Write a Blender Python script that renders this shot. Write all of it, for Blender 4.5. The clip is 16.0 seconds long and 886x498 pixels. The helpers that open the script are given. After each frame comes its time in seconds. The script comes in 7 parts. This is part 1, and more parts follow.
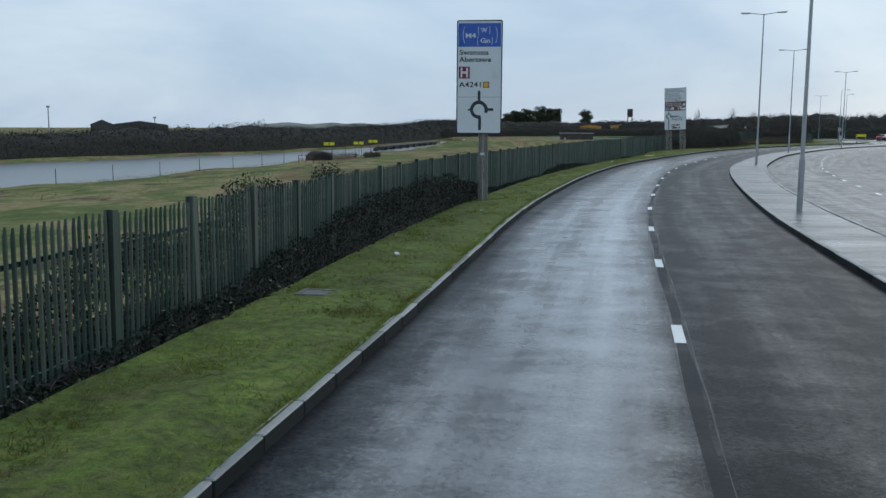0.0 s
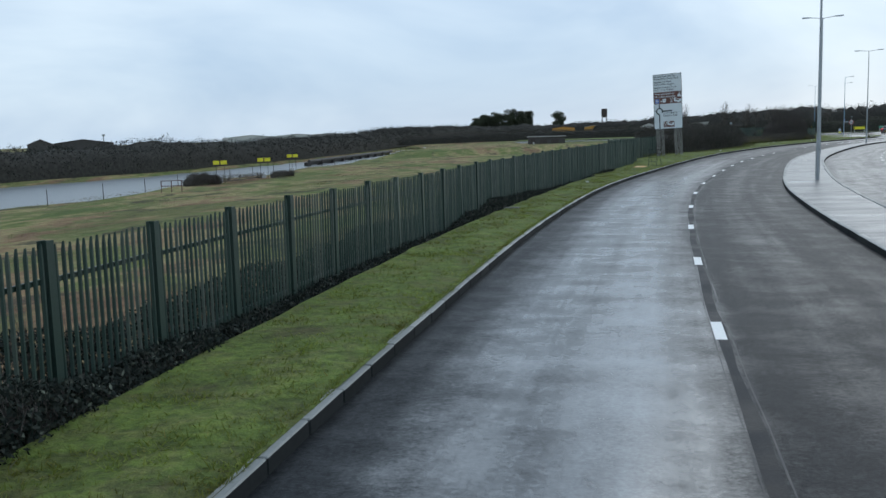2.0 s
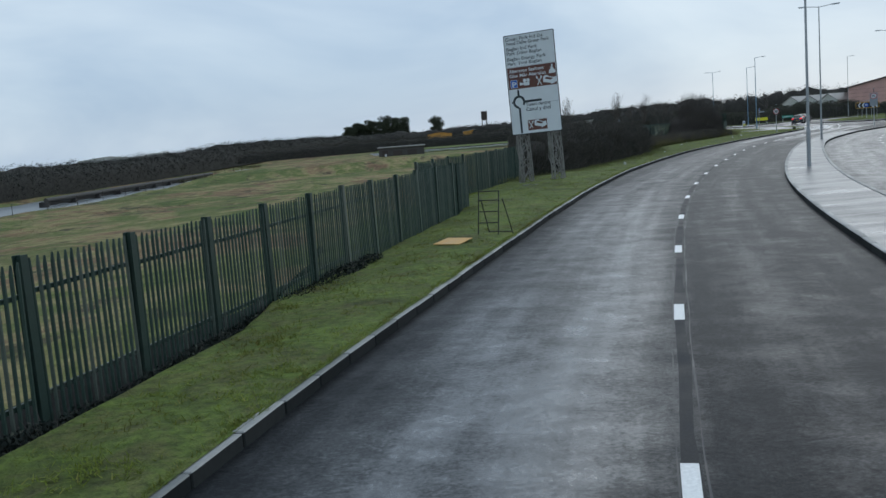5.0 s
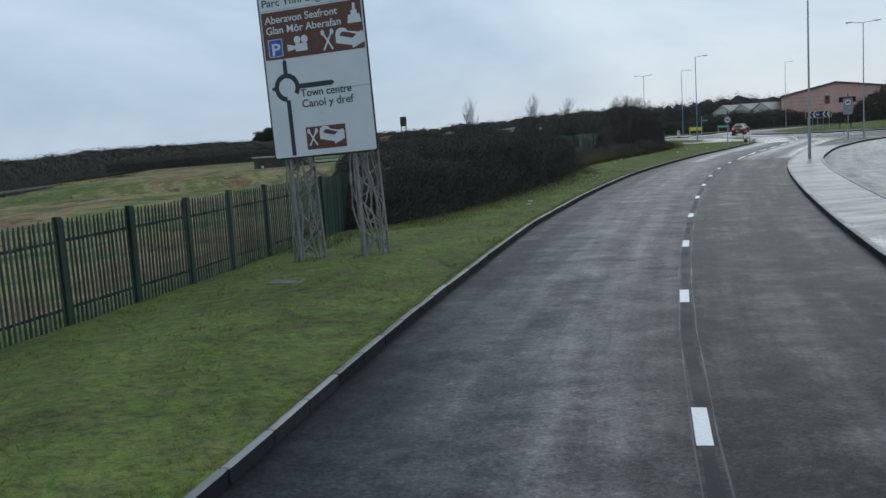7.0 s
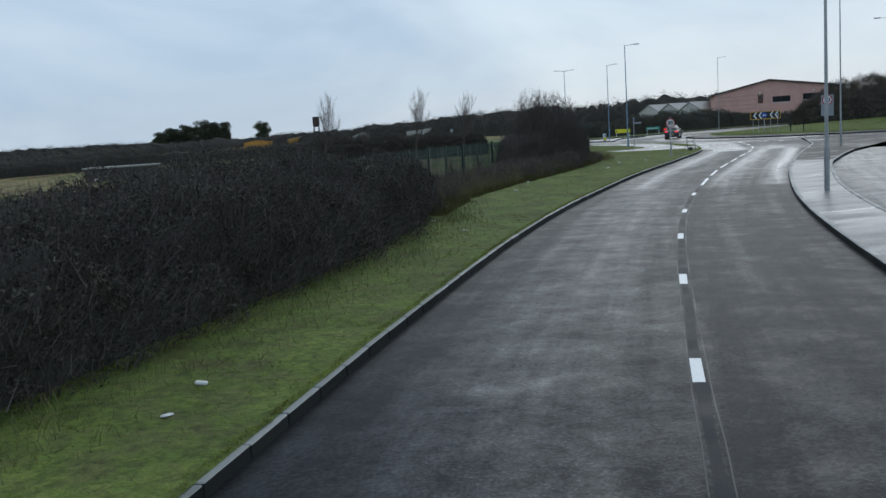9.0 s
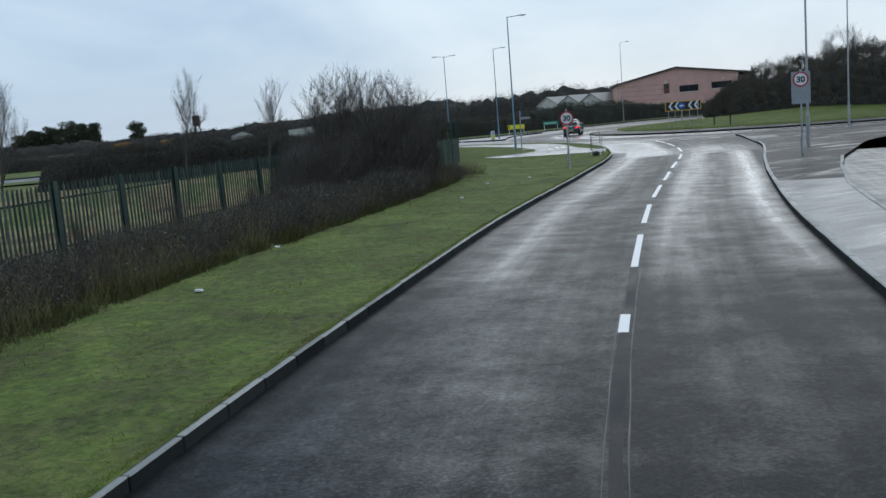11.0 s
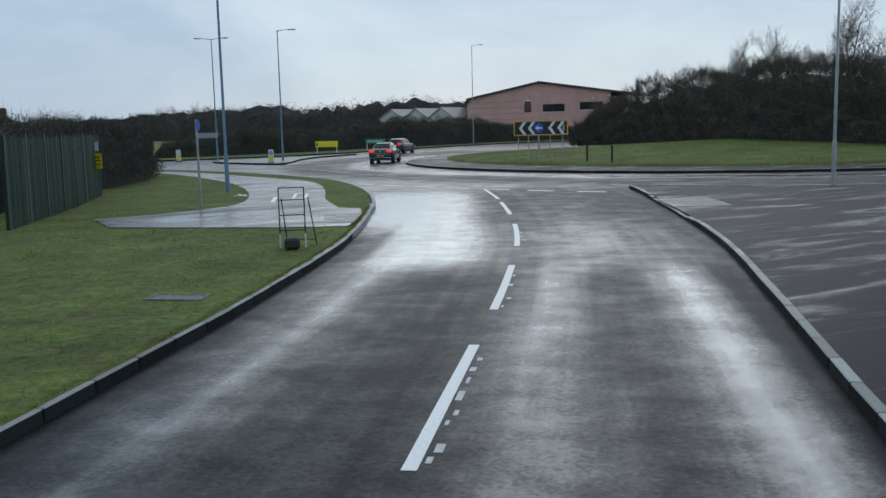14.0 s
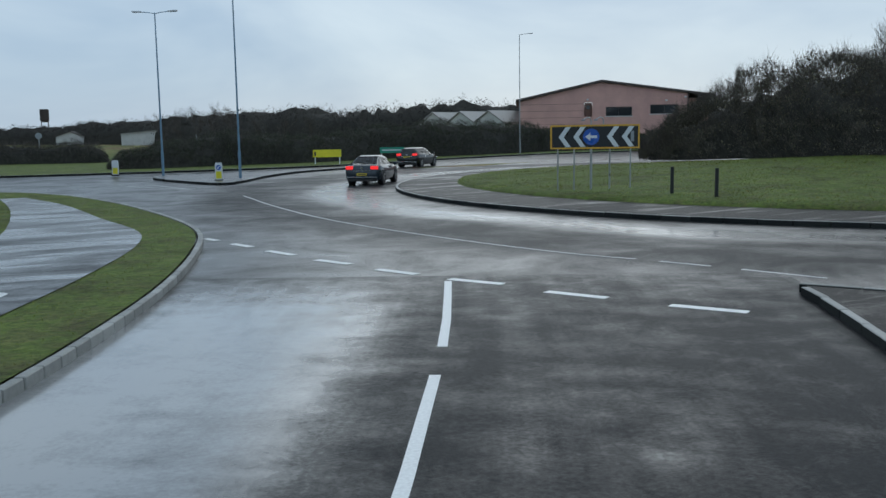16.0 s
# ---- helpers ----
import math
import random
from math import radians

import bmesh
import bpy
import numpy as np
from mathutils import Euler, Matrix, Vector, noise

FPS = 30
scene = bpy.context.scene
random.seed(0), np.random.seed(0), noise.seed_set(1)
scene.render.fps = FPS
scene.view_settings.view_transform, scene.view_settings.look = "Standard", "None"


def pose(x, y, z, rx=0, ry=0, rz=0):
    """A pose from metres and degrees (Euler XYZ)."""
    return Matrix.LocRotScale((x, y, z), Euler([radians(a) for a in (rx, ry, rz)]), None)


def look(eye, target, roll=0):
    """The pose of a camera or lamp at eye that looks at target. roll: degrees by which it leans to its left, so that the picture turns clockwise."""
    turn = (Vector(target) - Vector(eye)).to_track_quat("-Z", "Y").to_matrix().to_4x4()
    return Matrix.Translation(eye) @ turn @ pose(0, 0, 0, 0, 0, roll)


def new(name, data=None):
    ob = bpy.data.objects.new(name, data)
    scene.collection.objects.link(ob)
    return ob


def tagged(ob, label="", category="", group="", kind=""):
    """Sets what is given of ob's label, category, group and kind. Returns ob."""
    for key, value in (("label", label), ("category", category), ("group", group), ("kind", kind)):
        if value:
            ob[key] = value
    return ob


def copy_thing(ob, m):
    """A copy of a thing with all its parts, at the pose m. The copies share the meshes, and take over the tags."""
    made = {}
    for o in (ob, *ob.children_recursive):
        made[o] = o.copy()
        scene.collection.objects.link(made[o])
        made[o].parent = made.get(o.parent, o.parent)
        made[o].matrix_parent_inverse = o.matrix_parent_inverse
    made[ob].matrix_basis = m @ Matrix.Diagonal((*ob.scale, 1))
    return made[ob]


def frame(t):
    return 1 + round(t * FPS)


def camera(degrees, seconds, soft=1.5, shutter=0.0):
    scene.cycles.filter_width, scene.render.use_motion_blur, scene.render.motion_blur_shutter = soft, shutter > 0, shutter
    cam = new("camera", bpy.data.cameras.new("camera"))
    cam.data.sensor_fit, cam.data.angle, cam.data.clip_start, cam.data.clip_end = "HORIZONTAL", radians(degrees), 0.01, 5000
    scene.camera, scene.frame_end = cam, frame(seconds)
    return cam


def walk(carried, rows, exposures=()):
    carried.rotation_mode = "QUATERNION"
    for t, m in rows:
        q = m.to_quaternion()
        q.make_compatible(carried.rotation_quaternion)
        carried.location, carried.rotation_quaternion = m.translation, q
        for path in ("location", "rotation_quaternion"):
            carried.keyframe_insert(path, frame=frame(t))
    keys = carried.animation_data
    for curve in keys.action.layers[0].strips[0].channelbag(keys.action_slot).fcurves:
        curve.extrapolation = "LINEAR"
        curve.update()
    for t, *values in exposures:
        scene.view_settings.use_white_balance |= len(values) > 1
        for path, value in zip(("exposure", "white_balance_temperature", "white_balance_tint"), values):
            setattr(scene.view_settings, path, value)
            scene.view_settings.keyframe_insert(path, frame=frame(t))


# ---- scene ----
cam = camera(51.8, 16.0)
PATH = [
    (0, (3.03, 1.52, 2.502), (2.953, 3.501, 2.236), 0.4),
    (0.5, (3.861, 7.498, 2.541), (3.796, 9.479, 2.275), -0.2),
    (1, (4.758, 13.544, 2.521), (4.7, 15.526, 2.261), -1.0),
    (1.5, (5.597, 19.261, 2.529), (5.548, 21.244, 2.272), -1.4),
    (2, (6.446, 25.246, 2.489), (6.414, 27.229, 2.237), -1.6),
    (2.5, (7.555, 31.166, 2.653), (7.549, 33.15, 2.404), -2.5),
    (3, (8.711, 37.0, 2.572), (8.749, 38.984, 2.322), -2.4),
    (3.5, (10.136, 42.646, 2.601), (10.204, 44.63, 2.355), -3.5),
    (6, (18.601, 70.103, 2.493), (18.884, 72.068, 2.247), -3.6),
    (6.5, (20.423, 75.244, 2.517), (20.742, 77.203, 2.274), -3.5),
    (7, (22.483, 80.661, 2.562), (22.838, 82.614, 2.317), -3.6),
    (7.5, (24.569, 85.897, 2.620), (24.963, 87.842, 2.374), -3.3),
    (8, (26.848, 90.960, 2.740), (27.273, 92.899, 2.500), -4.1),
    (8.5, (28.850, 95.419, 2.830), (29.313, 97.349, 2.584), -3.8),
    (10.8, (41.387, 118.179, 2.848), (42.068, 120.038, 2.565), -4.7),
    (11, (42.448, 119.848, 2.778), (43.146, 121.701, 2.499), -4.6),
    (11.5, (45.614, 124.532, 2.744), (46.365, 126.364, 2.464), -4.3),
    (12, (48.834, 129.092, 2.677), (49.636, 130.903, 2.398), -4.0),
    (12.5, (52.076, 133.534, 2.627), (52.932, 135.32, 2.348), -3.1),
    (13, (55.28, 137.645, 2.604), (56.176, 139.412, 2.33), -2.9),
    (13.5, (58.719, 142.006, 2.598), (59.655, 143.753, 2.328), -1.9),
    (14, (62.407, 146.572, 2.585), (63.371, 148.304, 2.318), -1.4),
    (14.5, (65.979, 151.048, 2.549), (66.956, 152.773, 2.286), -1.1),
    (15, (69.265, 155.257, 2.604), (70.233, 156.987, 2.344), -0.8),
    (15.5, (72.269, 159.312, 2.63), (73.197, 161.065, 2.375), -0.7),
    (16, (75.129, 163.773, 2.569), (75.972, 165.568, 2.316), -0.9),
]
walk(cam, [(t, look(eye, target, roll)) for t, eye, target, roll in PATH], [(0.0, 0.12, 6250, 7), (1.0, 0.30, 6250, 7), (2.0, 0.32, 6250, 7), (3.5, 0.22, 6250, 7), (6.5, 0.04, 6250, 7), (8.5, 0.06, 6250, 7), (11.0, 0.17, 6250, 7), (13.0, 0.0, 6250, 7), (14.5, 0.0, 6250, 7), (16.0, 0.0, 6200, 5)])

# ---- place ----
# ---- world, sun ----
world = bpy.data.worlds.new("overcast_sky")
scene.world = world
world.use_nodes = True
wn, wl = world.node_tree.nodes, world.node_tree.links
wn.clear()
w_out = wn.new("ShaderNodeOutputWorld")
w_bg = wn.new("ShaderNodeBackground")
w_sky = wn.new("ShaderNodeTexSky")
w_sky.sky_type, w_sky.sun_disc = "NISHITA", False
SUN_EL, SUN_AZ = radians(30), radians(38)
w_sky.sun_elevation, w_sky.sun_rotation = SUN_EL, SUN_AZ
w_bg2 = wn.new("ShaderNodeBackground")
w_mix = wn.new("ShaderNodeMixShader")
w_mix.inputs[0].default_value = 0.86
w_tc = wn.new("ShaderNodeTexCoord")
w_map = wn.new("ShaderNodeMapping")
w_map.inputs["Scale"].default_value = (1.0, 1.0, 2.6)
w_no = wn.new("ShaderNodeTexNoise")
w_no.inputs["Scale"].default_value, w_no.inputs["Detail"].default_value, w_no.inputs["Roughness"].default_value = 2.3, 5.0, 0.52
w_no.inputs["Distortion"].default_value = 0.5
w_ramp = wn.new("ShaderNodeValToRGB")
e0, e1 = w_ramp.color_ramp.elements
e0.position, e0.color = 0.32, (0.345, 0.455, 0.61, 1)
e1.position, e1.color = 0.68, (0.64, 0.725, 0.81, 1)
wl.new(w_tc.outputs["Generated"], w_map.inputs["Vector"])
wl.new(w_map.outputs["Vector"], w_no.inputs["Vector"])
wl.new(w_no.outputs["Fac"], w_ramp.inputs["Fac"])
wl.new(w_ramp.outputs["Color"], w_bg2.inputs["Color"])
w_bg2.inputs["Strength"].default_value = 1.06
wl.new(w_sky.outputs["Color"], w_bg.inputs["Color"])
w_bg.inputs["Strength"].default_value = 0.08
wl.new(w_bg.outputs[0], w_mix.inputs[1])
wl.new(w_bg2.outputs[0], w_mix.inputs[2])
wl.new(w_mix.outputs[0], w_out.inputs["Surface"])

sun = new("sun", bpy.data.lights.new("sun", "SUN"))
sun.data.energy, sun.data.angle, sun.data.color = 0.5, radians(50), (1.0, 0.96, 0.9)
sun_to = Vector((math.sin(SUN_AZ) * math.cos(SUN_EL), math.cos(SUN_AZ) * math.cos(SUN_EL), math.sin(SUN_EL)))
sun.matrix_world = look(sun_to * 300, (0, 0, 0))


# ---- materials ----
class Nodes:
    """A small builder of node materials."""

    def __init__(self, name):
        self.mat = bpy.data.materials.new(name)
        self.mat.use_nodes = True
        self.t = self.mat.node_tree
        self.bsdf = self.t.nodes["Principled BSDF"]
        self.tc = self.t.nodes.new("ShaderNodeTexCoord")

    def link(self, a, b):
        self.t.links.new(a, b)

    def coords(self, kind="Object", scale=(1, 1, 1)):
        m = self.t.nodes.new("ShaderNodeMapping")
        m.inputs["Scale"].default_value = scale
        if kind == "World":
            g = self.t.nodes.new("ShaderNodeNewGeometry")
            self.link(g.outputs["Position"], m.inputs["Vector"])
        else:
            self.link(self.tc.outputs[kind], m.inputs["Vector"])
        return m.outputs["Vector"]

    def noise(self, vec, scale, detail=4.0, rough=0.55, distort=0.0):
        n = self.t.nodes.new("ShaderNodeTexNoise")
        n.inputs["Scale"].default_value, n.inputs["Detail"].default_value = scale, detail
        n.inputs["Roughness"].default_value, n.inputs["Distortion"].default_value = rough, distort
        self.link(vec, n.inputs["Vector"])
        return n.outputs["Fac"]

    def ramp(self, fac, stops):
        r = self.t.nodes.new("ShaderNodeValToRGB")
        for i, (p, c) in enumerate(stops):
            e = r.color_ramp.elements[i] if i < 2 else r.color_ramp.elements.new(p)
            e.position, e.color = p, (*c, 1) if isinstance(c, tuple) else (c, c, c, 1)
        self.link(fac, r.inputs["Fac"])
        return r.outputs["Color"]

    def mix(self, fac, a, b, how="MIX"):
        m = self.t.nodes.new("ShaderNodeMix")
        m.data_type, m.blend_type = "RGBA", how
        for sock, v in ((m.inputs["Factor"], fac), (m.inputs["A"], a), (m.inputs["B"], b)):
            if isinstance(v, (int, float)):
                sock.default_value = v if sock.name == "Factor" else (v, v, v, 1)
            elif isinstance(v, tuple):
                sock.default_value = (*v, 1)
            else:
                self.link(v, sock)
        return m.outputs["Result"]

    def bump(self, height, strength=0.3, dist=0.01):
        b = self.t.nodes.new("ShaderNodeBump")
        b.inputs["Distance"].default_value = dist
        if isinstance(strength, (int, float)):
            b.inputs["Strength"].default_value = strength
        else:
            self.link(strength, b.inputs["Strength"])
        self.link(height, b.inputs["Height"])
        self.link(b.outputs["Normal"], self.bsdf.inputs["Normal"])

    def set(self, color=None, rough=None, metal=None, spec=None):
        for key, v in (("Base Color", color), ("Roughness", rough), ("Metallic", metal), ("Specular IOR Level", spec)):
            if v is None:
                continue
            if isinstance(v, tuple):
                self.bsdf.inputs[key].default_value = (*v, 1)
            elif isinstance(v, (int, float)):
                self.bsdf.inputs[key].default_value = v
            else:
                self.link(v, self.bsdf.inputs[key])
        return self.mat


def worn(name, color, rough=0.5, metal=0.0, scale=3.0, vary=0.25, bump=0.15, fine=40.0, spec=0.5, rvary=0.15):
    """A plain surface with stains at one scale and grain at another."""
    n = Nodes(name)
    v = n.coords("World")
    big, small = n.noise(v, scale), n.noise(v, fine, 3)
    lo = tuple(c * (1 - vary) for c in color)
    hi = tuple(min(1, c * (1 + vary)) for c in color)
    c = n.ramp(big, [(0.3, lo), (0.7, hi)])
    c = n.mix(0.25, c, n.ramp(small, [(0.3, lo), (0.7, hi)]))
    n.bump(small, bump, 0.004)
    return n.set(c, n.ramp(big, [(0.3, max(0.02, rough - rvary)), (0.7, min(1, rough + rvary))]), metal, spec)


def per_piece(name, stops, rough=0.7, scale=20.0, island=True, bump=0.2, spec=0.4):
    """A surface whose pieces differ a little from one another."""
    n = Nodes(name)
    if island:
        r = n.t.nodes.new("ShaderNodeNewGeometry").outputs["Random Per Island"]
    else:
        r = n.t.nodes.new("ShaderNodeObjectInfo").outputs["Random"]
    c = n.ramp(r, stops)
    g = n.noise(n.coords("World"), scale, 3)
    c = n.mix(0.5, c, n.ramp(g, [(0.25, 0.55), (0.75, 1.0)]), "MULTIPLY")
    n.bump(g, bump, 0.004)
    return n.set(c, rough, 0.0, spec)


def math_node(n, how, a, v, clamp=False):
    m = n.t.nodes.new("ShaderNodeMath")
    m.operation, m.use_clamp = how, clamp
    for k, x in enumerate((a, v)):
        if isinstance(x, (int, float)):
            m.inputs[k].default_value = x
        else:
            n.link(x, m.inputs[k])
    return m.outputs[0]


def across_ramp(n, x, stops, lo, hi):
    """A ramp over a measure in metres."""
    return n.ramp(x, [((p - lo) / (hi - lo), v) for p, v in sorted(stops)])


def tarmac(name, base, wetness, glare=0.0, pale=0.22, crust=None):
    """Damp tarmac: dark stone, films of water where 'wetness' is high, pale sky glare painted into their colour."""
    n = Nodes(name)
    v = n.coords("World")
    grain = n.noise(v, 60.0, 2, 0.7)
    speck = n.noise(v, 17.0, 5, 0.75)
    blotch = n.noise(v, 0.5, 6, 0.65, 0.4)
    w, rough_crust = wetness(n, v)
    mott = n.ramp(n.noise(v, 2.6, 10, 0.84, 0.5), [(0.45, 0.0), (0.58, 1.0)])
    # broken edges of the films, and stones that stand out of them
    w = math_node(n, "ADD", w, math_node(n, "MULTIPLY", math_node(n, "SUBTRACT", speck, 0.5), 0.55), True)
    c = n.ramp(grain, [(0.25, tuple(x * 0.38 for x in base)), (0.75, tuple(x * 1.5 for x in base))])
    c = n.mix(0.75, c, n.ramp(speck, [(0.32, 0.45), (0.68, 1.5)]), "MULTIPLY")
    c = n.mix(0.5, c, n.ramp(blotch, [(0.3, 0.6), (0.7, 1.1)]), "MULTIPLY")
    if rough_crust is not None:
        flecks = n.ramp(n.noise(v, 26.0, 4, 0.7), [(0.50, 0.0), (0.60, 1.0)])
        flecks = math_node(n, "MULTIPLY", flecks, math_node(n, "ADD", math_node(n, "MULTIPLY", mott, 0.7), 0.3))
        k = math_node(n, "MULTIPLY", math_node(n, "ADD", math_node(n, "MULTIPLY", mott, 0.35), math_node(n, "MULTIPLY", flecks, 0.85)), rough_crust, True)
        c = n.mix(k, c, (0.185, 0.190, 0.194))
        w = math_node(n, "ADD", w, math_node(n, "MULTIPLY", k, 0.25), True)
    # Pale grey mixed into the wet films' colour stands for reflected sky.
    if glare:
        c = n.mix(n.mix(1.0, n.ramp(w, [(0.35, 0.0), (1.0, 1.0)]), glare, "MULTIPLY"), c, (pale, pale * 1.01, pale * 1.0))
    rough = n.ramp(w, [(0.0, 0.48), (0.5, 0.30), (0.95, 0.12)])
    spec = n.ramp(w, [(0.0, 0.055), (0.2, 0.12), (0.5, 0.42), (0.95, 1.0)])
    n.link(n.ramp(w, [(0.45, 0.0), (1.0, 0.5)]), n.bsdf.inputs["Coat Weight"])
    n.bsdf.inputs["Coat Roughness"].default_value = 0.16
    n.bump(n.mix(0.5, grain, speck), n.ramp(w, [(0.08, 0.62), (0.45, 0.24), (0.95, 0.07)]), 0.009)
    return n.set(c, rough, 0.0, spec)


def streaked(n, w, v, amount):
    """Breaks an even film up into drying streaks and islands."""
    drift = n.noise(n.coords("World", (1.0, 1.0, 1)), 0.9, 7, 0.68, 0.2)
    w = math_node(n, "ADD", w, math_node(n, "MULTIPLY", math_node(n, "SUBTRACT", drift, 0.5), amount))
    return w


def lane_wet(n, v):
    """Wet wheel tracks along the way, by the offset from the lane line and the way gone."""
    uv = n.coords("UV")
    bend = n.noise(n.coords("UV", (0.35, 0.12, 1)), 1.0, 4, 0.6)
    sep = n.t.nodes.new("ShaderNodeSeparateXYZ")
    n.link(uv, sep.inputs[0])
    d = math_node(n, "ADD", sep.outputs["X"], math_node(n, "MULTIPLY", math_node(n, "SUBTRACT", bend, 0.5), 0.5))
    x = math_node(n, "DIVIDE", math_node(n, "ADD", d, 16.0), 22.0)
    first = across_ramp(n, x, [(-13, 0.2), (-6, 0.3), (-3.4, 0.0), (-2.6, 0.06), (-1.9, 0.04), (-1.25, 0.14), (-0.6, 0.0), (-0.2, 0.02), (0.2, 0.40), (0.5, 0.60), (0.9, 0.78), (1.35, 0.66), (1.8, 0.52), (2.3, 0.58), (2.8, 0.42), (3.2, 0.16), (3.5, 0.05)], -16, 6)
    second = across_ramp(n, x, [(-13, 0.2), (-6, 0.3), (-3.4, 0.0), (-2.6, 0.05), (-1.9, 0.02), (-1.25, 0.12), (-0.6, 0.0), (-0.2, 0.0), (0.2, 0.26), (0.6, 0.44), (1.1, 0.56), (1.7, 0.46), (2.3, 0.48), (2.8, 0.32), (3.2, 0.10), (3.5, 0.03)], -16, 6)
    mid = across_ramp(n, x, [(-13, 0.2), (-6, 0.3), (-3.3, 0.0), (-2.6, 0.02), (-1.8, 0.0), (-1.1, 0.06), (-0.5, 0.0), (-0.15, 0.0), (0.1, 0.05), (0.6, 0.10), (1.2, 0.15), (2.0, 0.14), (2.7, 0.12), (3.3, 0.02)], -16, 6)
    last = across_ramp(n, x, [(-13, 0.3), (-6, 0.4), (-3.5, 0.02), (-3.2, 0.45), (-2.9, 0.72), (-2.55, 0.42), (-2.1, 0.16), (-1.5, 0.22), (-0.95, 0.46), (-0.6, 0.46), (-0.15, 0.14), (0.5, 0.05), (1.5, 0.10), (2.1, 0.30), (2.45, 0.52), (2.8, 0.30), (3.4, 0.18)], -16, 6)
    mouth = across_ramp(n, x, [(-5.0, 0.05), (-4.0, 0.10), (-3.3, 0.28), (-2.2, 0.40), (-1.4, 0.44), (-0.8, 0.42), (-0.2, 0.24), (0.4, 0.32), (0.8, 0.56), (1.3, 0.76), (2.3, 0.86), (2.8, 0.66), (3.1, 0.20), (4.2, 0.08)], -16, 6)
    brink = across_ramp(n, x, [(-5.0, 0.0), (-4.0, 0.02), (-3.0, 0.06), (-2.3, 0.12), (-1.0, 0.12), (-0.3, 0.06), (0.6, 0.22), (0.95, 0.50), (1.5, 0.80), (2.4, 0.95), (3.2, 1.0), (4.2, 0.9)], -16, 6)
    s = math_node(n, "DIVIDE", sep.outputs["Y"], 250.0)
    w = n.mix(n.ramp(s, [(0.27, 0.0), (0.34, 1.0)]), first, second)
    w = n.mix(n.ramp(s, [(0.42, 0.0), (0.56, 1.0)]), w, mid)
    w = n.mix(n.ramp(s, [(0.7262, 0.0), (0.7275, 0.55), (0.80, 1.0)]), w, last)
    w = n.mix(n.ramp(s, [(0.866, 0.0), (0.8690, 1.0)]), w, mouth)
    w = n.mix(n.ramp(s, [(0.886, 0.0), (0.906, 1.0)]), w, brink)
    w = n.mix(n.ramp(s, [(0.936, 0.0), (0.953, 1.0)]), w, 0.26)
    cross = n.noise(n.coords("UV", (0.9, 1.3, 1)), 1.0, 8, 0.72, 0.25)
    long = n.noise(n.coords("UV", (2.6, 0.10, 1)), 1.0, 5, 0.6)
    w = math_node(n, "ADD", w, math_node(n, "MULTIPLY", math_node(n, "SUBTRACT", cross, 0.5), n.ramp(s, [(0.40, 0.65), (0.72, 0.6), (0.76, 0.7), (0.87, 0.7), (0.91, 1.0)])))
    w = math_node(n, "ADD", w, math_node(n, "MULTIPLY", math_node(n, "SUBTRACT", long, 0.5), 0.45))
    w = streaked(n, w, v, 0.5)
    crust = n.ramp(s, [(0.0, 0.55), (0.25, 0.8), (0.46, 0.8), (0.7262, 0.75), (0.7280, 0.10), (1.0, 0.05)])
    crust = math_node(n, "MULTIPLY", crust, math_node(n, "ADD", mid, 0.06))
    crust = math_node(n, "MULTIPLY", crust, 2.0)
    return w, crust


def ring_wet(n, v):
    """Films swept round the roundabout by the traffic."""
    away = n.t.nodes.new("ShaderNodeVectorMath")
    away.operation = "DISTANCE"
    n.link(v, away.inputs[0])
    away.inputs[1].default_value = (112.5, 194.5, 0.0)
    bend = n.noise(v, 0.11, 4, 0.6)
    r = math_node(n, "ADD", away.outputs["Value"], math_node(n, "MULTIPLY", math_node(n, "SUBTRACT", bend, 0.5), 3.4))
    x = math_node(n, "DIVIDE", math_node(n, "SUBTRACT", r, 20.0), 60.0)
    w = across_ramp(n, x, [(22.5, 0.15), (24.0, 0.35), (25.2, 0.70), (26.2, 0.62), (27.3, 0.15), (29.0, 0.08), (30.6, 0.10), (32.5, 0.40), (35.0, 0.42), (38.0, 0.45), (44.0, 0.35), (60.0, 0.30)], 20, 80)
    cross = n.noise(v, 0.33, 6, 0.66, 0.8)
    w = math_node(n, "ADD", w, math_node(n, "MULTIPLY", math_node(n, "SUBTRACT", cross, 0.5), 1.1))
    return streaked(n, w, v, 0.35), None


def foot_wet(level, amount):
    def wet(n, v):
        turn = n.t.nodes.new("ShaderNodeMapping")
        turn.inputs["Rotation"].default_value = (0, 0, radians(28))
        turn.inputs["Scale"].default_value = (0.35, 1.5, 1)
        n.link(v, turn.inputs["Vector"])
        a = n.noise(turn.outputs["Vector"], 0.6, 7, 0.66, 0.9)
        w = math_node(n, "ADD", math_node(n, "MULTIPLY", math_node(n, "SUBTRACT", a, 0.5), amount), level)
        return streaked(n, w, v, 0.3), None
    return wet


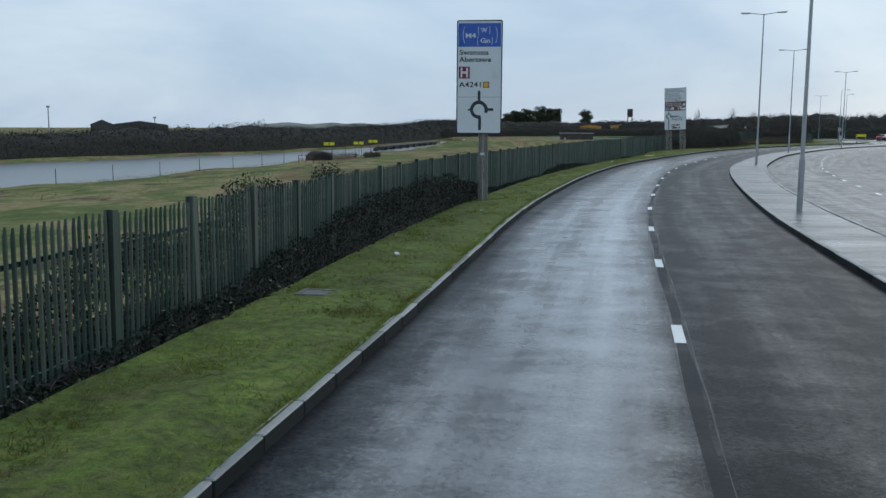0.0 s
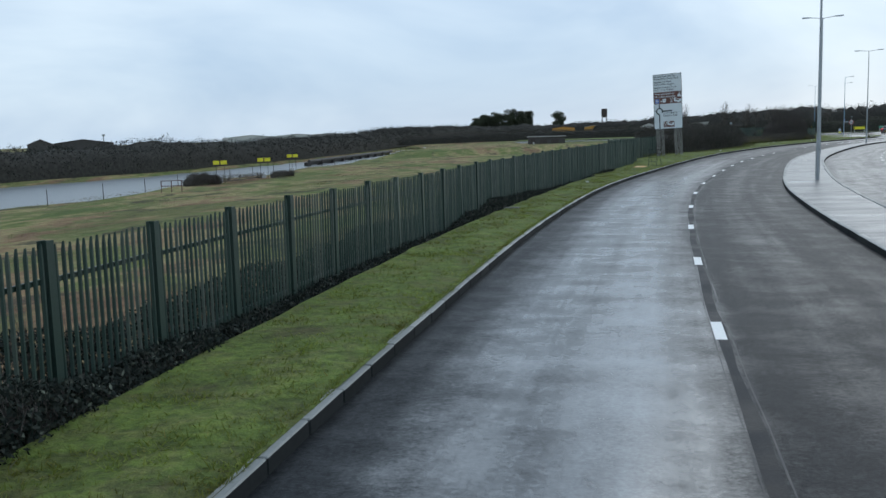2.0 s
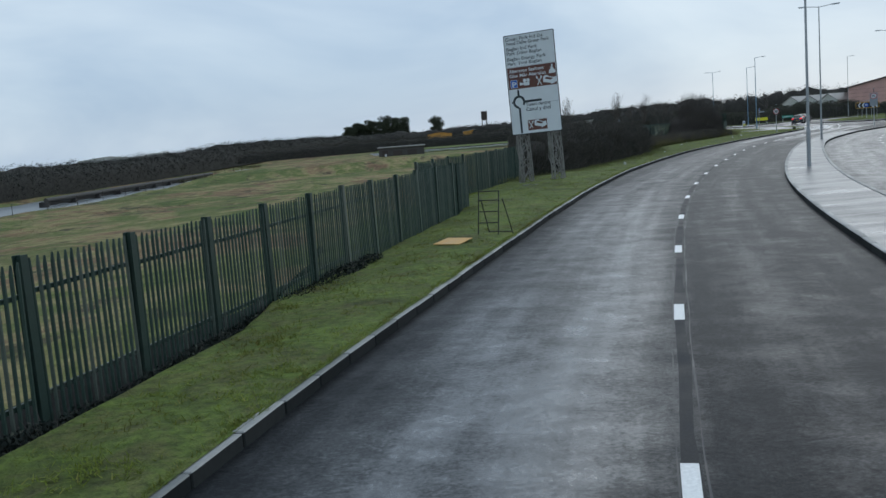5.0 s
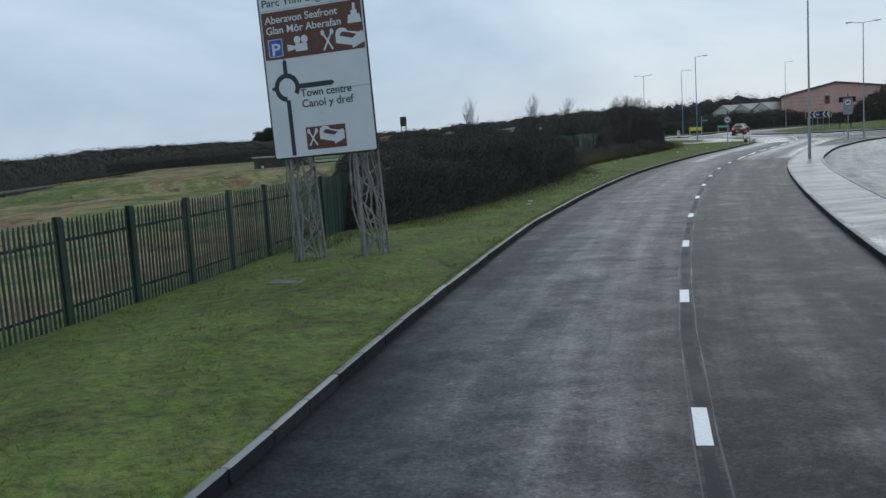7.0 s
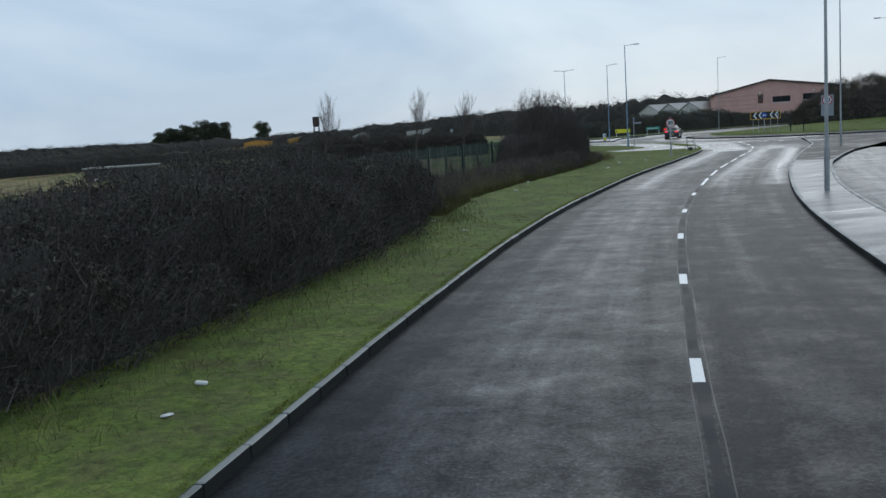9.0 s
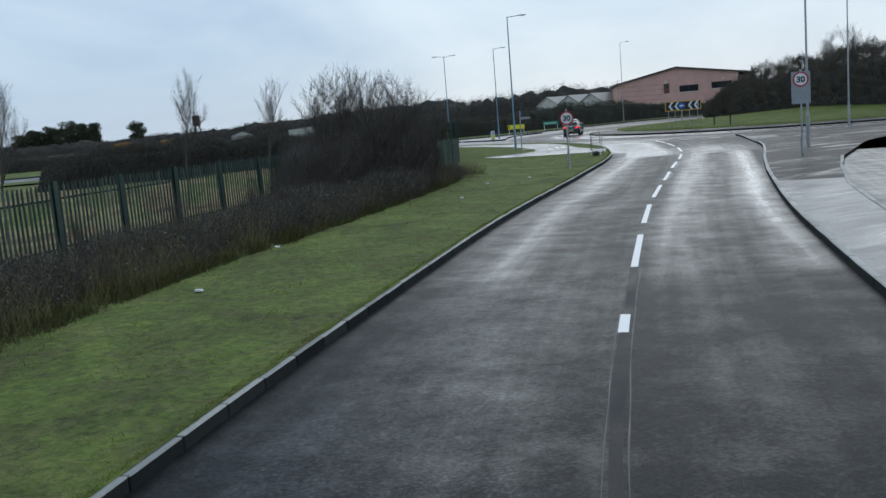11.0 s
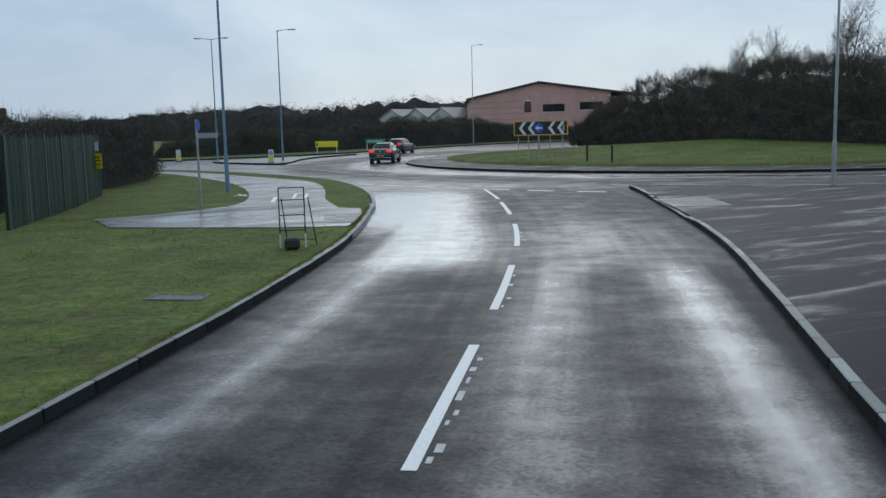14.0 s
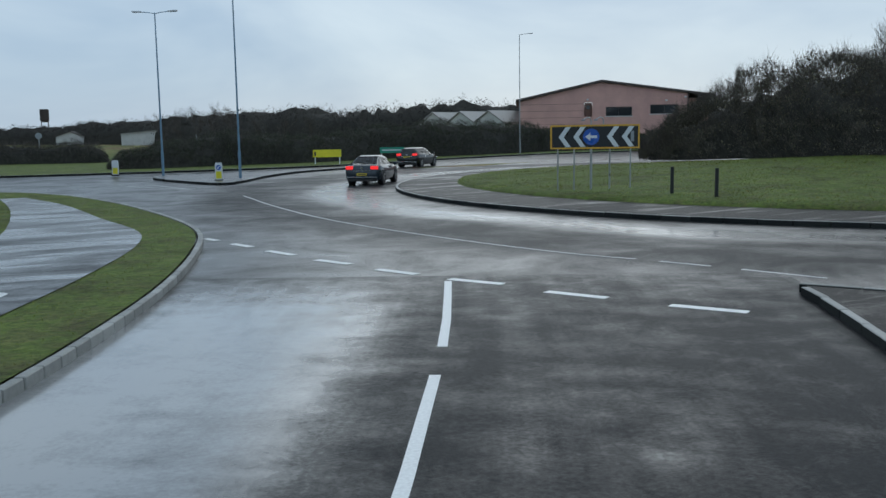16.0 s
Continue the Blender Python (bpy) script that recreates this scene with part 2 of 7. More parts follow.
def grassland(name, stops, scale=0.35, bump=0.6, thatch=0.0):
    n = Nodes(name)
    v = n.coords("World")
    big, mid, fine = n.noise(v, scale, 5, 0.6, 0.4), n.noise(v, 3.0, 5, 0.65), n.noise(v, 45.0, 3, 0.7)
    c = n.ramp(n.mix(0.42, big, mid), stops)
    c = n.mix(0.6, c, n.ramp(fine, [(0.25, 0.45), (0.72, 1.15)]), "MULTIPLY")
    if thatch:
        # brown thatch and worn soil between the tufts, lying across the slope
        bare = n.ramp(n.noise(v, 1.7, 7, 0.7, 0.6), [(0.47, 0.0), (0.60, 1.0)])
        c = n.mix(n.mix(1.0, bare, thatch, "MULTIPLY"), c, n.ramp(fine, [(0.3, (0.070, 0.058, 0.030)), (0.7, (0.165, 0.140, 0.066))]))
        tuft = n.noise(v, 7.5, 5, 0.7, 0.5)
        c = n.mix(0.85, c, n.ramp(tuft, [(0.36, (0.60, 0.62, 0.64)), (0.50, (1.12, 1.12, 1.1)), (0.66, (1.55, 1.50, 1.35))]), "MULTIPLY")
        n.bump(n.mix(0.6, mid, tuft), bump, 0.09)
    else:
        n.bump(n.mix(0.5, mid, fine), bump, 0.05)
    return n.set(c, 0.85, 0.0, 0.2)


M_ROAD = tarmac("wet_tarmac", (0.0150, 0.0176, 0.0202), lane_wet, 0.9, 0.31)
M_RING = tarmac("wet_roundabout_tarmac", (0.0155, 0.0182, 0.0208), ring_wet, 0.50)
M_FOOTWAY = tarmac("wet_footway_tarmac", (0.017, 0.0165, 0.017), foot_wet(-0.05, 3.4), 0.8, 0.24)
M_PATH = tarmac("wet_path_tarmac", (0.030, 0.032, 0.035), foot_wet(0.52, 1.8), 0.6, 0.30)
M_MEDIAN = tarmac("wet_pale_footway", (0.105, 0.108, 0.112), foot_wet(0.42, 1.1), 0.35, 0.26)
M_SEAM = worn("tar_joint", (0.021, 0.023, 0.026), 0.55, scale=1.2, vary=0.8, rvary=0.15, spec=0.09, bump=0.6)
M_JOINT_EDGE = worn("wet_joint_edge", (0.042, 0.044, 0.047), 0.5, scale=1.5, vary=0.8, rvary=0.2, spec=0.25)
M_PATCH = worn("tar_patch", (0.012, 0.013, 0.015), 0.6, scale=2.0, vary=0.4)
M_PAINT = per_piece("road_paint", [(0.0, (0.84, 0.85, 0.84)), (1.0, (0.91, 0.91, 0.89))], 0.42, 30.0)
M_OLD_PAINT = worn("worn_road_paint", (0.45, 0.46, 0.46), 0.5, vary=0.4, scale=9.0)
# Kerb faces painted dark for damp and mirrored road, tops pale as if skylit.
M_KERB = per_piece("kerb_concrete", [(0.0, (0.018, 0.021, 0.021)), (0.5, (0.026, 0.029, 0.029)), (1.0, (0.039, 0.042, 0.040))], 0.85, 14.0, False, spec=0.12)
M_KERBTOP = per_piece("skylit_kerb_top", [(0.0, (0.168, 0.179, 0.168)), (0.5, (0.252, 0.263, 0.252)), (1.0, (0.378, 0.378, 0.357))], 0.5, 14.0, False)
M_PALE_KERB = per_piece("pale_kerb_concrete", [(0.0, (0.26, 0.26, 0.24)), (1.0, (0.42, 0.42, 0.39))], 0.55, 14.0, False)
M_VERGE = grassland("mown_grass", [(0.32, (0.046, 0.053, 0.019)), (0.43, (0.084, 0.110, 0.026)), (0.54, (0.117, 0.166, 0.034)), (0.66, (0.176, 0.211, 0.053))], 0.6, 0.9, 0.45)


def sward(name):
    """Grass blades: light and dark blades, lusher and duller patches of turf."""
    n = Nodes(name)
    v = n.coords("World")
    r = n.t.nodes.new("ShaderNodeNewGeometry").outputs["Random Per Island"]
    c = n.ramp(r, [(0.0, (0.118, 0.158, 0.036)), (0.5, (0.145, 0.192, 0.042)), (0.88, (0.200, 0.245, 0.062)), (1.0, (0.270, 0.260, 0.098))])
    turf = n.ramp(n.noise(v, 0.7, 5, 0.62, 0.4), [(0.38, (0.85, 0.66, 0.62)), (0.46, (1.08, 0.96, 0.85)), (0.53, (1.12, 1.08, 0.98)), (0.62, (1.45, 1.38, 1.10))])
    c = n.mix(1.0, c, turf, "MULTIPLY")
    n.set(c, 0.7, 0.0, 0.25)
    thin, both = n.t.nodes.new("ShaderNodeBsdfTranslucent"), n.t.nodes.new("ShaderNodeMixShader")
    n.link(c, thin.inputs["Color"])
    both.inputs[0].default_value = 0.5
    n.link(n.bsdf.outputs[0], both.inputs[1])
    n.link(thin.outputs[0], both.inputs[2])
    n.link(both.outputs[0], n.t.nodes["Material Output"].inputs["Surface"])
    return n.mat


def heath(name):
    """Rough field: green turf, straw, rusty dead bracken and bare dark scrapes in patches that lie along the shore."""
    n = Nodes(name)
    v = n.coords("World")
    lay = n.coords("World", (1.0, 0.55, 1.0))
    big, mid = n.noise(lay, 0.055, 6, 0.62, 0.8), n.noise(lay, 0.42, 6, 0.68, 0.5)
    small, fine = n.noise(v, 2.8, 6, 0.7), n.noise(v, 30.0, 3, 0.7)
    c = n.ramp(n.mix(0.45, big, mid), [(0.40, (0.100, 0.135, 0.042)), (0.455, (0.190, 0.205, 0.070)), (0.50, (0.330, 0.275, 0.135)), (0.545, (0.270, 0.180, 0.100)), (0.60, (0.185, 0.115, 0.070))])
    c = n.mix(n.ramp(n.noise(lay, 0.16, 5, 0.65, 1.0), [(0.50, 0.0), (0.56, 0.75)]), c, (0.125, 0.160, 0.052))
    c = n.mix(n.ramp(n.noise(lay, 0.30, 7, 0.72, 0.6), [(0.56, 0.0), (0.61, 0.8)]), c, (0.070, 0.060, 0.044))
    c = n.mix(0.75, c, n.ramp(small, [(0.3, 0.55), (0.55, 1.0), (0.7, 1.45)]), "MULTIPLY")
    c = n.mix(0.5, c, n.ramp(fine, [(0.25, 0.5), (0.72, 1.2)]), "MULTIPLY")
    n.bump(n.mix(0.5, small, mid), 1.0, 0.25)
    return n.set(c, 0.9, 0.0, 0.1)


M_BLADE = sward("grass_blades")
M_FIELD = heath("rough_field")
M_STALK = per_piece("dry_stalks", [(0.0, (0.160, 0.136, 0.060)), (0.5, (0.300, 0.240, 0.120)), (1.0, (0.190, 0.200, 0.075))], 0.8, 2.0)
M_BRAMBLE = per_piece("bramble_leaves", [(0.0, (0.084, 0.086, 0.068)), (0.5, (0.154, 0.145, 0.116)), (0.85, (0.234, 0.198, 0.154)), (1.0, (0.336, 0.309, 0.186))], 0.85, 6.0, spec=0.1)
M_THORN = per_piece("dark_bramble_leaves", [(0.0, (0.048, 0.053, 0.043)), (0.6, (0.082, 0.082, 0.066)), (0.9, (0.114, 0.103, 0.082)), (1.0, (0.156, 0.138, 0.096))], 0.85, 6.0, spec=0.08)
# Darker copy of the bramble leaves, with the shade at the fence painted in.
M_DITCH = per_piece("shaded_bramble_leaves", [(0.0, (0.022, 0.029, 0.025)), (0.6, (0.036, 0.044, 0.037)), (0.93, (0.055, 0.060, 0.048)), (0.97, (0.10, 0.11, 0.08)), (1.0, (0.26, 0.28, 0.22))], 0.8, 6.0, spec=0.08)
M_HOLLY = per_piece("evergreen_leaves", [(0.0, (0.041, 0.053, 0.037)), (0.7, (0.083, 0.097, 0.063)), (1.0, (0.131, 0.131, 0.083))], 0.8, 6.0, spec=0.12)
M_TWIG = per_piece("bare_twigs", [(0.0, (0.084, 0.074, 0.067)), (1.0, (0.192, 0.168, 0.150))], 0.8, 9.0)
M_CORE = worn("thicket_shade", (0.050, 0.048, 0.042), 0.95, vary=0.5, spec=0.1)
M_FARWOOD = per_piece("far_bank_scrub", [(0.0, (0.026, 0.030, 0.027)), (0.6, (0.046, 0.050, 0.043)), (1.0, (0.075, 0.074, 0.060))], 0.9, 3.0, spec=0.03)
M_CROWN = per_piece("winter_crowns", [(0.0, (0.030, 0.028, 0.027)), (0.6, (0.050, 0.045, 0.042)), (1.0, (0.075, 0.066, 0.058))], 0.9, 3.0, spec=0.03)
M_ROUGHGRASS = per_piece("rough_grass", [(0.0, (0.128, 0.158, 0.053)), (0.6, (0.210, 0.225, 0.083)), (1.0, (0.330, 0.285, 0.135))], 0.8, 2.0)
M_RANK = per_piece("rank_grass", [(0.0, (0.070, 0.075, 0.030)), (0.5, (0.115, 0.120, 0.048)), (0.85, (0.175, 0.155, 0.075)), (1.0, (0.24, 0.20, 0.11))], 0.85, 2.0, spec=0.1)
M_REED = per_piece("dead_reeds", [(0.0, (0.18, 0.13, 0.08)), (1.0, (0.30, 0.22, 0.13))], 0.8, 4.0)
M_BARK = worn("bark", (0.07, 0.058, 0.048), 0.85, scale=6.0, vary=0.4, bump=0.6)
M_WATER = Nodes("grey_water")
_wv = M_WATER.noise(M_WATER.coords("World", (1, 0.5, 1)), 2.2, 4)
M_WATER.bump(_wv, 0.6, 0.12)
M_WATER = M_WATER.set((0.12, 0.135, 0.14), 0.32, 0.0, 1.0)
M_FENCE = per_piece("fence_green", [(0.0, (0.018, 0.042, 0.032)), (0.6, (0.036, 0.066, 0.049)), (1.0, (0.088, 0.108, 0.086))], 0.5, 25.0, False)
M_GALV = worn("galvanised_steel", (0.36, 0.38, 0.39), 0.42, 0.6, scale=4.0, vary=0.2)
M_BLUEPOLE = worn("blue_grey_paint", (0.15, 0.26, 0.36), 0.4, 0.0, scale=3.0, vary=0.2)
M_LATTICE = worn("weathered_aluminium", (0.26, 0.25, 0.23), 0.6, 0.2, scale=7.0, vary=0.3)
M_WHITE = worn("white_sheeting", (0.66, 0.70, 0.72), 0.4, scale=1.2, vary=0.06, bump=0.02)
M_BLACK = worn("black_film", (0.012, 0.014, 0.016), 0.4, vary=0.2)
M_NAVY = worn("dark_legend", (0.02, 0.03, 0.036), 0.45, vary=0.2)
M_BLUE = worn("blue_sheeting", (0.02, 0.10, 0.45), 0.35, vary=0.08)
M_RED = worn("red_sheeting", (0.42, 0.02, 0.03), 0.35, vary=0.1)
M_MAROON = worn("maroon_sheeting", (0.20, 0.01, 0.045), 0.4, vary=0.1)
M_BROWN = worn("brown_sheeting", (0.11, 0.035, 0.022), 0.4, vary=0.12)
M_AMBER = worn("amber_sheeting", (0.72, 0.40, 0.04), 0.4, vary=0.08)
M_YELLOW = worn("yellow_sheeting", (0.78, 0.70, 0.03), 0.4, vary=0.08)
M_GREENBOARD = worn("green_board", (0.03, 0.28, 0.20), 0.4, vary=0.1)
M_GREYBOARD = worn("grey_board", (0.28, 0.31, 0.33), 0.5, vary=0.1)
M_PINK = worn("pink_brick", (0.60, 0.36, 0.315), 0.8, scale=0.6, vary=0.14, fine=9.0, bump=0.3)
M_ROOF = worn("dark_roofing", (0.07, 0.055, 0.05), 0.6, scale=1.0, vary=0.2)
M_GREYROOF = worn("grey_sheet_roof", (0.30, 0.29, 0.27), 0.55, scale=0.5, vary=0.25)
M_PALEWALL = worn("pale_render", (0.55, 0.55, 0.53), 0.7, scale=0.8, vary=0.15)
M_DARKWALL = worn("dark_weathered_wall", (0.07, 0.065, 0.06), 0.8, scale=0.8, vary=0.35)
M_ORANGE = worn("orange_cladding", (0.55, 0.28, 0.05), 0.6, scale=1.0, vary=0.2)
M_DARKRUST = worn("dark_rusty_steel", (0.055, 0.042, 0.038), 0.75, vary=0.3)
M_RUST = worn("rusty_steel", (0.12, 0.06, 0.045), 0.7, vary=0.3)
M_GLASS = worn("dark_window_glass", (0.02, 0.024, 0.028), 0.06, vary=0.1, bump=0.0, spec=0.7, rvary=0.02)
M_CARGLASS = worn("tinted_car_glass", (0.012, 0.015, 0.017), 0.04, vary=0.1, bump=0.0, spec=0.8, rvary=0.01)
M_CARGREY = worn("slate_car_paint", (0.028, 0.040, 0.052), 0.16, 0.35, vary=0.06, bump=0.0, spec=0.7, rvary=0.03)
M_CARBLACK = worn("black_car_paint", (0.010, 0.011, 0.012), 0.14, 0.1, vary=0.1, bump=0.0, spec=0.7, rvary=0.03)
M_TYRE = worn("tyre_rubber", (0.016, 0.016, 0.017), 0.8, vary=0.2)
M_ALLOY = worn("alloy", (0.55, 0.56, 0.58), 0.3, 0.9, vary=0.1)
M_CHROME = worn("chrome", (0.75, 0.76, 0.78), 0.12, 1.0, vary=0.05, bump=0.0, rvary=0.04)
M_PLASTIC = worn("black_plastic", (0.02, 0.02, 0.021), 0.55, vary=0.2)
M_PLATE = worn("yellow_plate", (0.72, 0.55, 0.06), 0.4, vary=0.05)
M_TIMBER = worn("raw_board", (0.62, 0.36, 0.11), 0.6, scale=3.0, vary=0.15)
M_SOIL = worn("shaded_soil", (0.013, 0.013, 0.011), 0.95, scale=4.0, vary=0.4, bump=0.5, spec=0.05)
M_COVER = worn("stony_cover", (0.15, 0.15, 0.145), 0.75, 0.0, scale=11.0, vary=0.6, bump=0.6)
M_TACTILE = per_piece("buff_tactile_paving", [(0.0, (0.24, 0.235, 0.21)), (0.5, (0.32, 0.31, 0.285)), (1.0, (0.40, 0.39, 0.36))], 0.45, 9.0, False)
M_LITTER = worn("pale_litter", (0.7, 0.7, 0.68), 0.6, vary=0.1)
M_REDLAMP = Nodes("lit_red_lens")
M_REDLAMP.bsdf.inputs["Emission Color"].default_value = (1.0, 0.03, 0.03, 1)
M_REDLAMP.bsdf.inputs["Emission Strength"].default_value = 0.9
M_REDLAMP = M_REDLAMP.set((0.45, 0.01, 0.012), 0.2, 0.0, 0.6)


# ---- building helpers ----
def mesh_of(name, verts, faces, mat, smooth=False):
    me = bpy.data.meshes.new(name)
    me.from_pydata([tuple(v) for v in verts], [], faces)
    me.materials.append(mat)
    if smooth:
        me.shade_smooth()
    me.update()
    return me


def soup(name, verts, sizes, mat):
    """A mesh of loose triangles or quads: verts in order, 'sizes' corners to each face."""
    verts = np.asarray(verts, dtype=np.float32)
    me = bpy.data.meshes.new(name)
    count = len(verts) // sizes
    me.vertices.add(len(verts))
    me.vertices.foreach_set("co", verts.ravel())
    me.loops.add(len(verts))
    me.loops.foreach_set("vertex_index", np.arange(len(verts), dtype=np.int32))
    me.polygons.add(count)
    me.polygons.foreach_set("loop_start", np.arange(0, len(verts), sizes, dtype=np.int32))
    me.materials.append(mat)
    me.update(calc_edges=True)
    return me


def part(name, bm, material, parent=None, label="", m=None, smooth=False):
    """Links a bmesh or a mesh as one object under a thing."""
    if isinstance(bm, bpy.types.Mesh):
        me = bm
    else:
        me = bpy.data.meshes.new(name)
        bm.normal_update()
        bm.to_mesh(me)
        bm.free()
        me.materials.append(material)
        if smooth:
            me.shade_smooth()
    ob = new(name, me)
    ob.parent = parent
    if m is not None:
        ob.matrix_basis = m
    return tagged(ob, label)


def thing(name, label, category, m=None, group="", kind=""):
    ob = new(name)
    ob.empty_display_size = 0.2
    if m is not None:
        ob.matrix_basis = m
    return tagged(ob, label, category, group, kind)


def box(bm, x0, x1, y0, y1, z0, z1, bevel=0.0):
    r = bmesh.ops.create_cube(bm, size=1.0)
    vs = r["verts"]
    for v in vs:
        v.co = Vector((x0 + (v.co.x + 0.5) * (x1 - x0), y0 + (v.co.y + 0.5) * (y1 - y0), z0 + (v.co.z + 0.5) * (z1 - z0)))
    if bevel:
        es = list({e for v in vs for e in v.link_edges})
        bmesh.ops.bevel(bm, geom=es, offset=bevel, segments=1, affect="EDGES")
    return bm


def one_box(*a, bevel=0.0):
    return box(bmesh.new(), *a, bevel=bevel)


def rod(bm, a, b, r0, r1=None, n=8, cap=True):
    """A tapered round bar from a to b."""
    a, b = Vector(a), Vector(b)
    r1 = r0 if r1 is None else r1
    d = (b - a).normalized()
    u = d.orthogonal().normalized()
    v = d.cross(u)
    ring = []
    for p, r in ((a, r0), (b, r1)):
        ring.append([bm.verts.new(p + r * (math.cos(t) * u + math.sin(t) * v)) for t in (2 * math.pi * k / n for k in range(n))])
    for k in range(n):
        bm.faces.new((ring[0][k], ring[0][(k + 1) % n], ring[1][(k + 1) % n], ring[1][k]))
    if cap:
        bm.faces.new(ring[0][::-1])
        bm.faces.new(ring[1])
    return bm


def bent(bm, pts, r, n=8):
    for a, b in zip(pts, pts[1:]):
        rod(bm, a, b, r, r, n)
    return bm


def plate(pts, y0, y1):
    """A flat shape in the xz plane, from y0 to y1 thick."""
    bm = bmesh.new()
    f = [bm.verts.new((x, y0, z)) for x, z in pts]
    b = [bm.verts.new((x, y1, z)) for x, z in pts]
    bm.faces.new(f)
    bm.faces.new(b[::-1])
    k = len(pts)
    for i in range(k):
        bm.faces.new((f[i], b[i], b[(i + 1) % k], f[(i + 1) % k]))
    bmesh.ops.recalc_face_normals(bm, faces=bm.faces[:])
    return bm


def rounded(w, h, r, cx=0.0, cz=0.0, n=5):
    out = []
    for sx, sz, a0 in ((1, 1, 0), (-1, 1, 90), (-1, -1, 180), (1, -1, 270)):
        for k in range(n + 1):
            a = radians(a0 + 90 * k / n)
            out.append((cx + sx * (w / 2 - r) + r * math.cos(a), cz + sz * (h / 2 - r) + r * math.sin(a)))
    return out


def disc(r, cx=0.0, cz=0.0, n=40):
    return [(cx + r * math.cos(2 * math.pi * k / n), cz + r * math.sin(2 * math.pi * k / n)) for k in range(n)]


def lettering(name, text, size, x, z, y, mat, parent, width=None, bold=0.0, align="LEFT"):
    """Words as raised film on a sign's face, which looks along -y."""
    cu = bpy.data.curves.new(name, "FONT")
    cu.body, cu.size, cu.extrude, cu.align_x, cu.offset = text, size, 0.0015, align, bold
    tmp = new(name, cu)
    bpy.context.view_layer.update()
    me = bpy.data.meshes.new_from_object(tmp.evaluated_get(bpy.context.evaluated_depsgraph_get()))
    bpy.data.objects.remove(tmp)
    me.materials.clear()
    me.materials.append(mat)
    xs = [v.co.x for v in me.vertices]
    sx = width / (max(xs) - min(xs)) if width else 1.0
    me.transform(Matrix.Diagonal((sx, 1, 1, 1)))
    return part(name, me, mat, parent, m=pose(x, y, z, 90, 0, 0))


def yaw_m(x, y, z, yaw):
    return pose(x, y, z, 0, 0, yaw)


# ---- the plan: the lane line, and what lies beside it ----
def glide(knots, n=40):
    k = np.array(knots, float)
    p = np.vstack([2 * k[0] - k[1], k, 2 * k[-1] - k[-2]])
    out = []
    for i in range(1, len(p) - 2):
        a, b, c, d = p[i - 1 : i + 3]
        for u in np.arange(n) / n:
            out.append(0.5 * (2 * b + (c - a) * u + (2 * a - 5 * b + 4 * c - d) * u * u + (3 * b - a - 3 * c + d) * u**3))
    out.append(k[-1])
    return np.array(out)


LANE = glide([(1.2, -40), (2.6, -15), (4.0, 2), (5.5, 12.6), (8.43, 30.35), (13.83, 53.73), (19.32, 70.87), (28.34, 93.1),
              (42.27, 119.66), (53.1, 136.3), (64.0, 150.6), (73.1, 162.6), (78.9, 172.2), (82.0, 178.2), (85.0, 184.4)], 60)
LANE_S = np.r_[0, np.cumsum(np.hypot(*np.diff(LANE, axis=0).T))]


def lane_at(s):
    over = max(0.0, s - LANE_S[-1]) * (LANE[-1] - LANE[-2]) / np.hypot(*(LANE[-1] - LANE[-2]))
    return over + np.array([np.interp(s, LANE_S, LANE[:, 0]), np.interp(s, LANE_S, LANE[:, 1])])


def heading(s):
    s = min(s, LANE_S[-1] - 0.5)
    d = lane_at(s + 0.4) - lane_at(s - 0.4)
    return d / np.hypot(*d)


def beside(s, d):
    """The place s along the lane line and d to its left."""
    t = heading(s)
    return lane_at(s) + d * np.array([-t[1], t[0]])


def table(*pairs):
    xs, ys = zip(*pairs)
    return lambda s: float(np.interp(s, xs, ys))


kerb_left = table((0, 3.4), (45, 3.34), (60, 3.45), (72, 3.65), (85, 3.78), (110, 3.72), (122, 3.56), (130, 3.60), (140, 3.84), (147, 4.08), (156, 4.10), (165, 4.02),
                  (173, 3.86), (180, 3.74), (188, 3.70), (205, 3.62), (212, 3.60), (220, 3.78), (230, 4.15), (234, 4.45))
kerb_right = table((0, -3.4), (60, -3.38), (100, -3.2), (140, -3.22), (180, -3.38), (193, -3.42), (202, -3.44), (209, -3.68), (215, -3.97), (220, -4.28), (225, -4.54), (231, -5.02), (238, -5.7))
median_far = table((0, -5.3), (60, -5.3), (80, -5.05), (100, -5.3), (180, -5.05), (195, -5.4), (202, -6.0), (208, -6.8))
fence_one = table((0, 5.8), (45, 5.8), (75, 6.3), (95, 6.15), (115, 6.4), (127.5, 6.75), (132, 6.8))
fence_two = table((120, 9.2), (131, 9.35), (139, 9.4), (146, 9.8), (152, 10.7), (170, 12.0), (205, 12.4), (212, 12.6), (222, 13.0), (240, 15.8))


BANK_Y = [-80, 0, 54, 88, 113, 130, 182, 230, 300]
BANK_X = [-36, -30, -24.6, -18.4, -15.8, -13.2, -6.4, -1.5, 4]
SHORE_X = [-160, -120, -66, -45, -35, -27, -15, -8, -1]


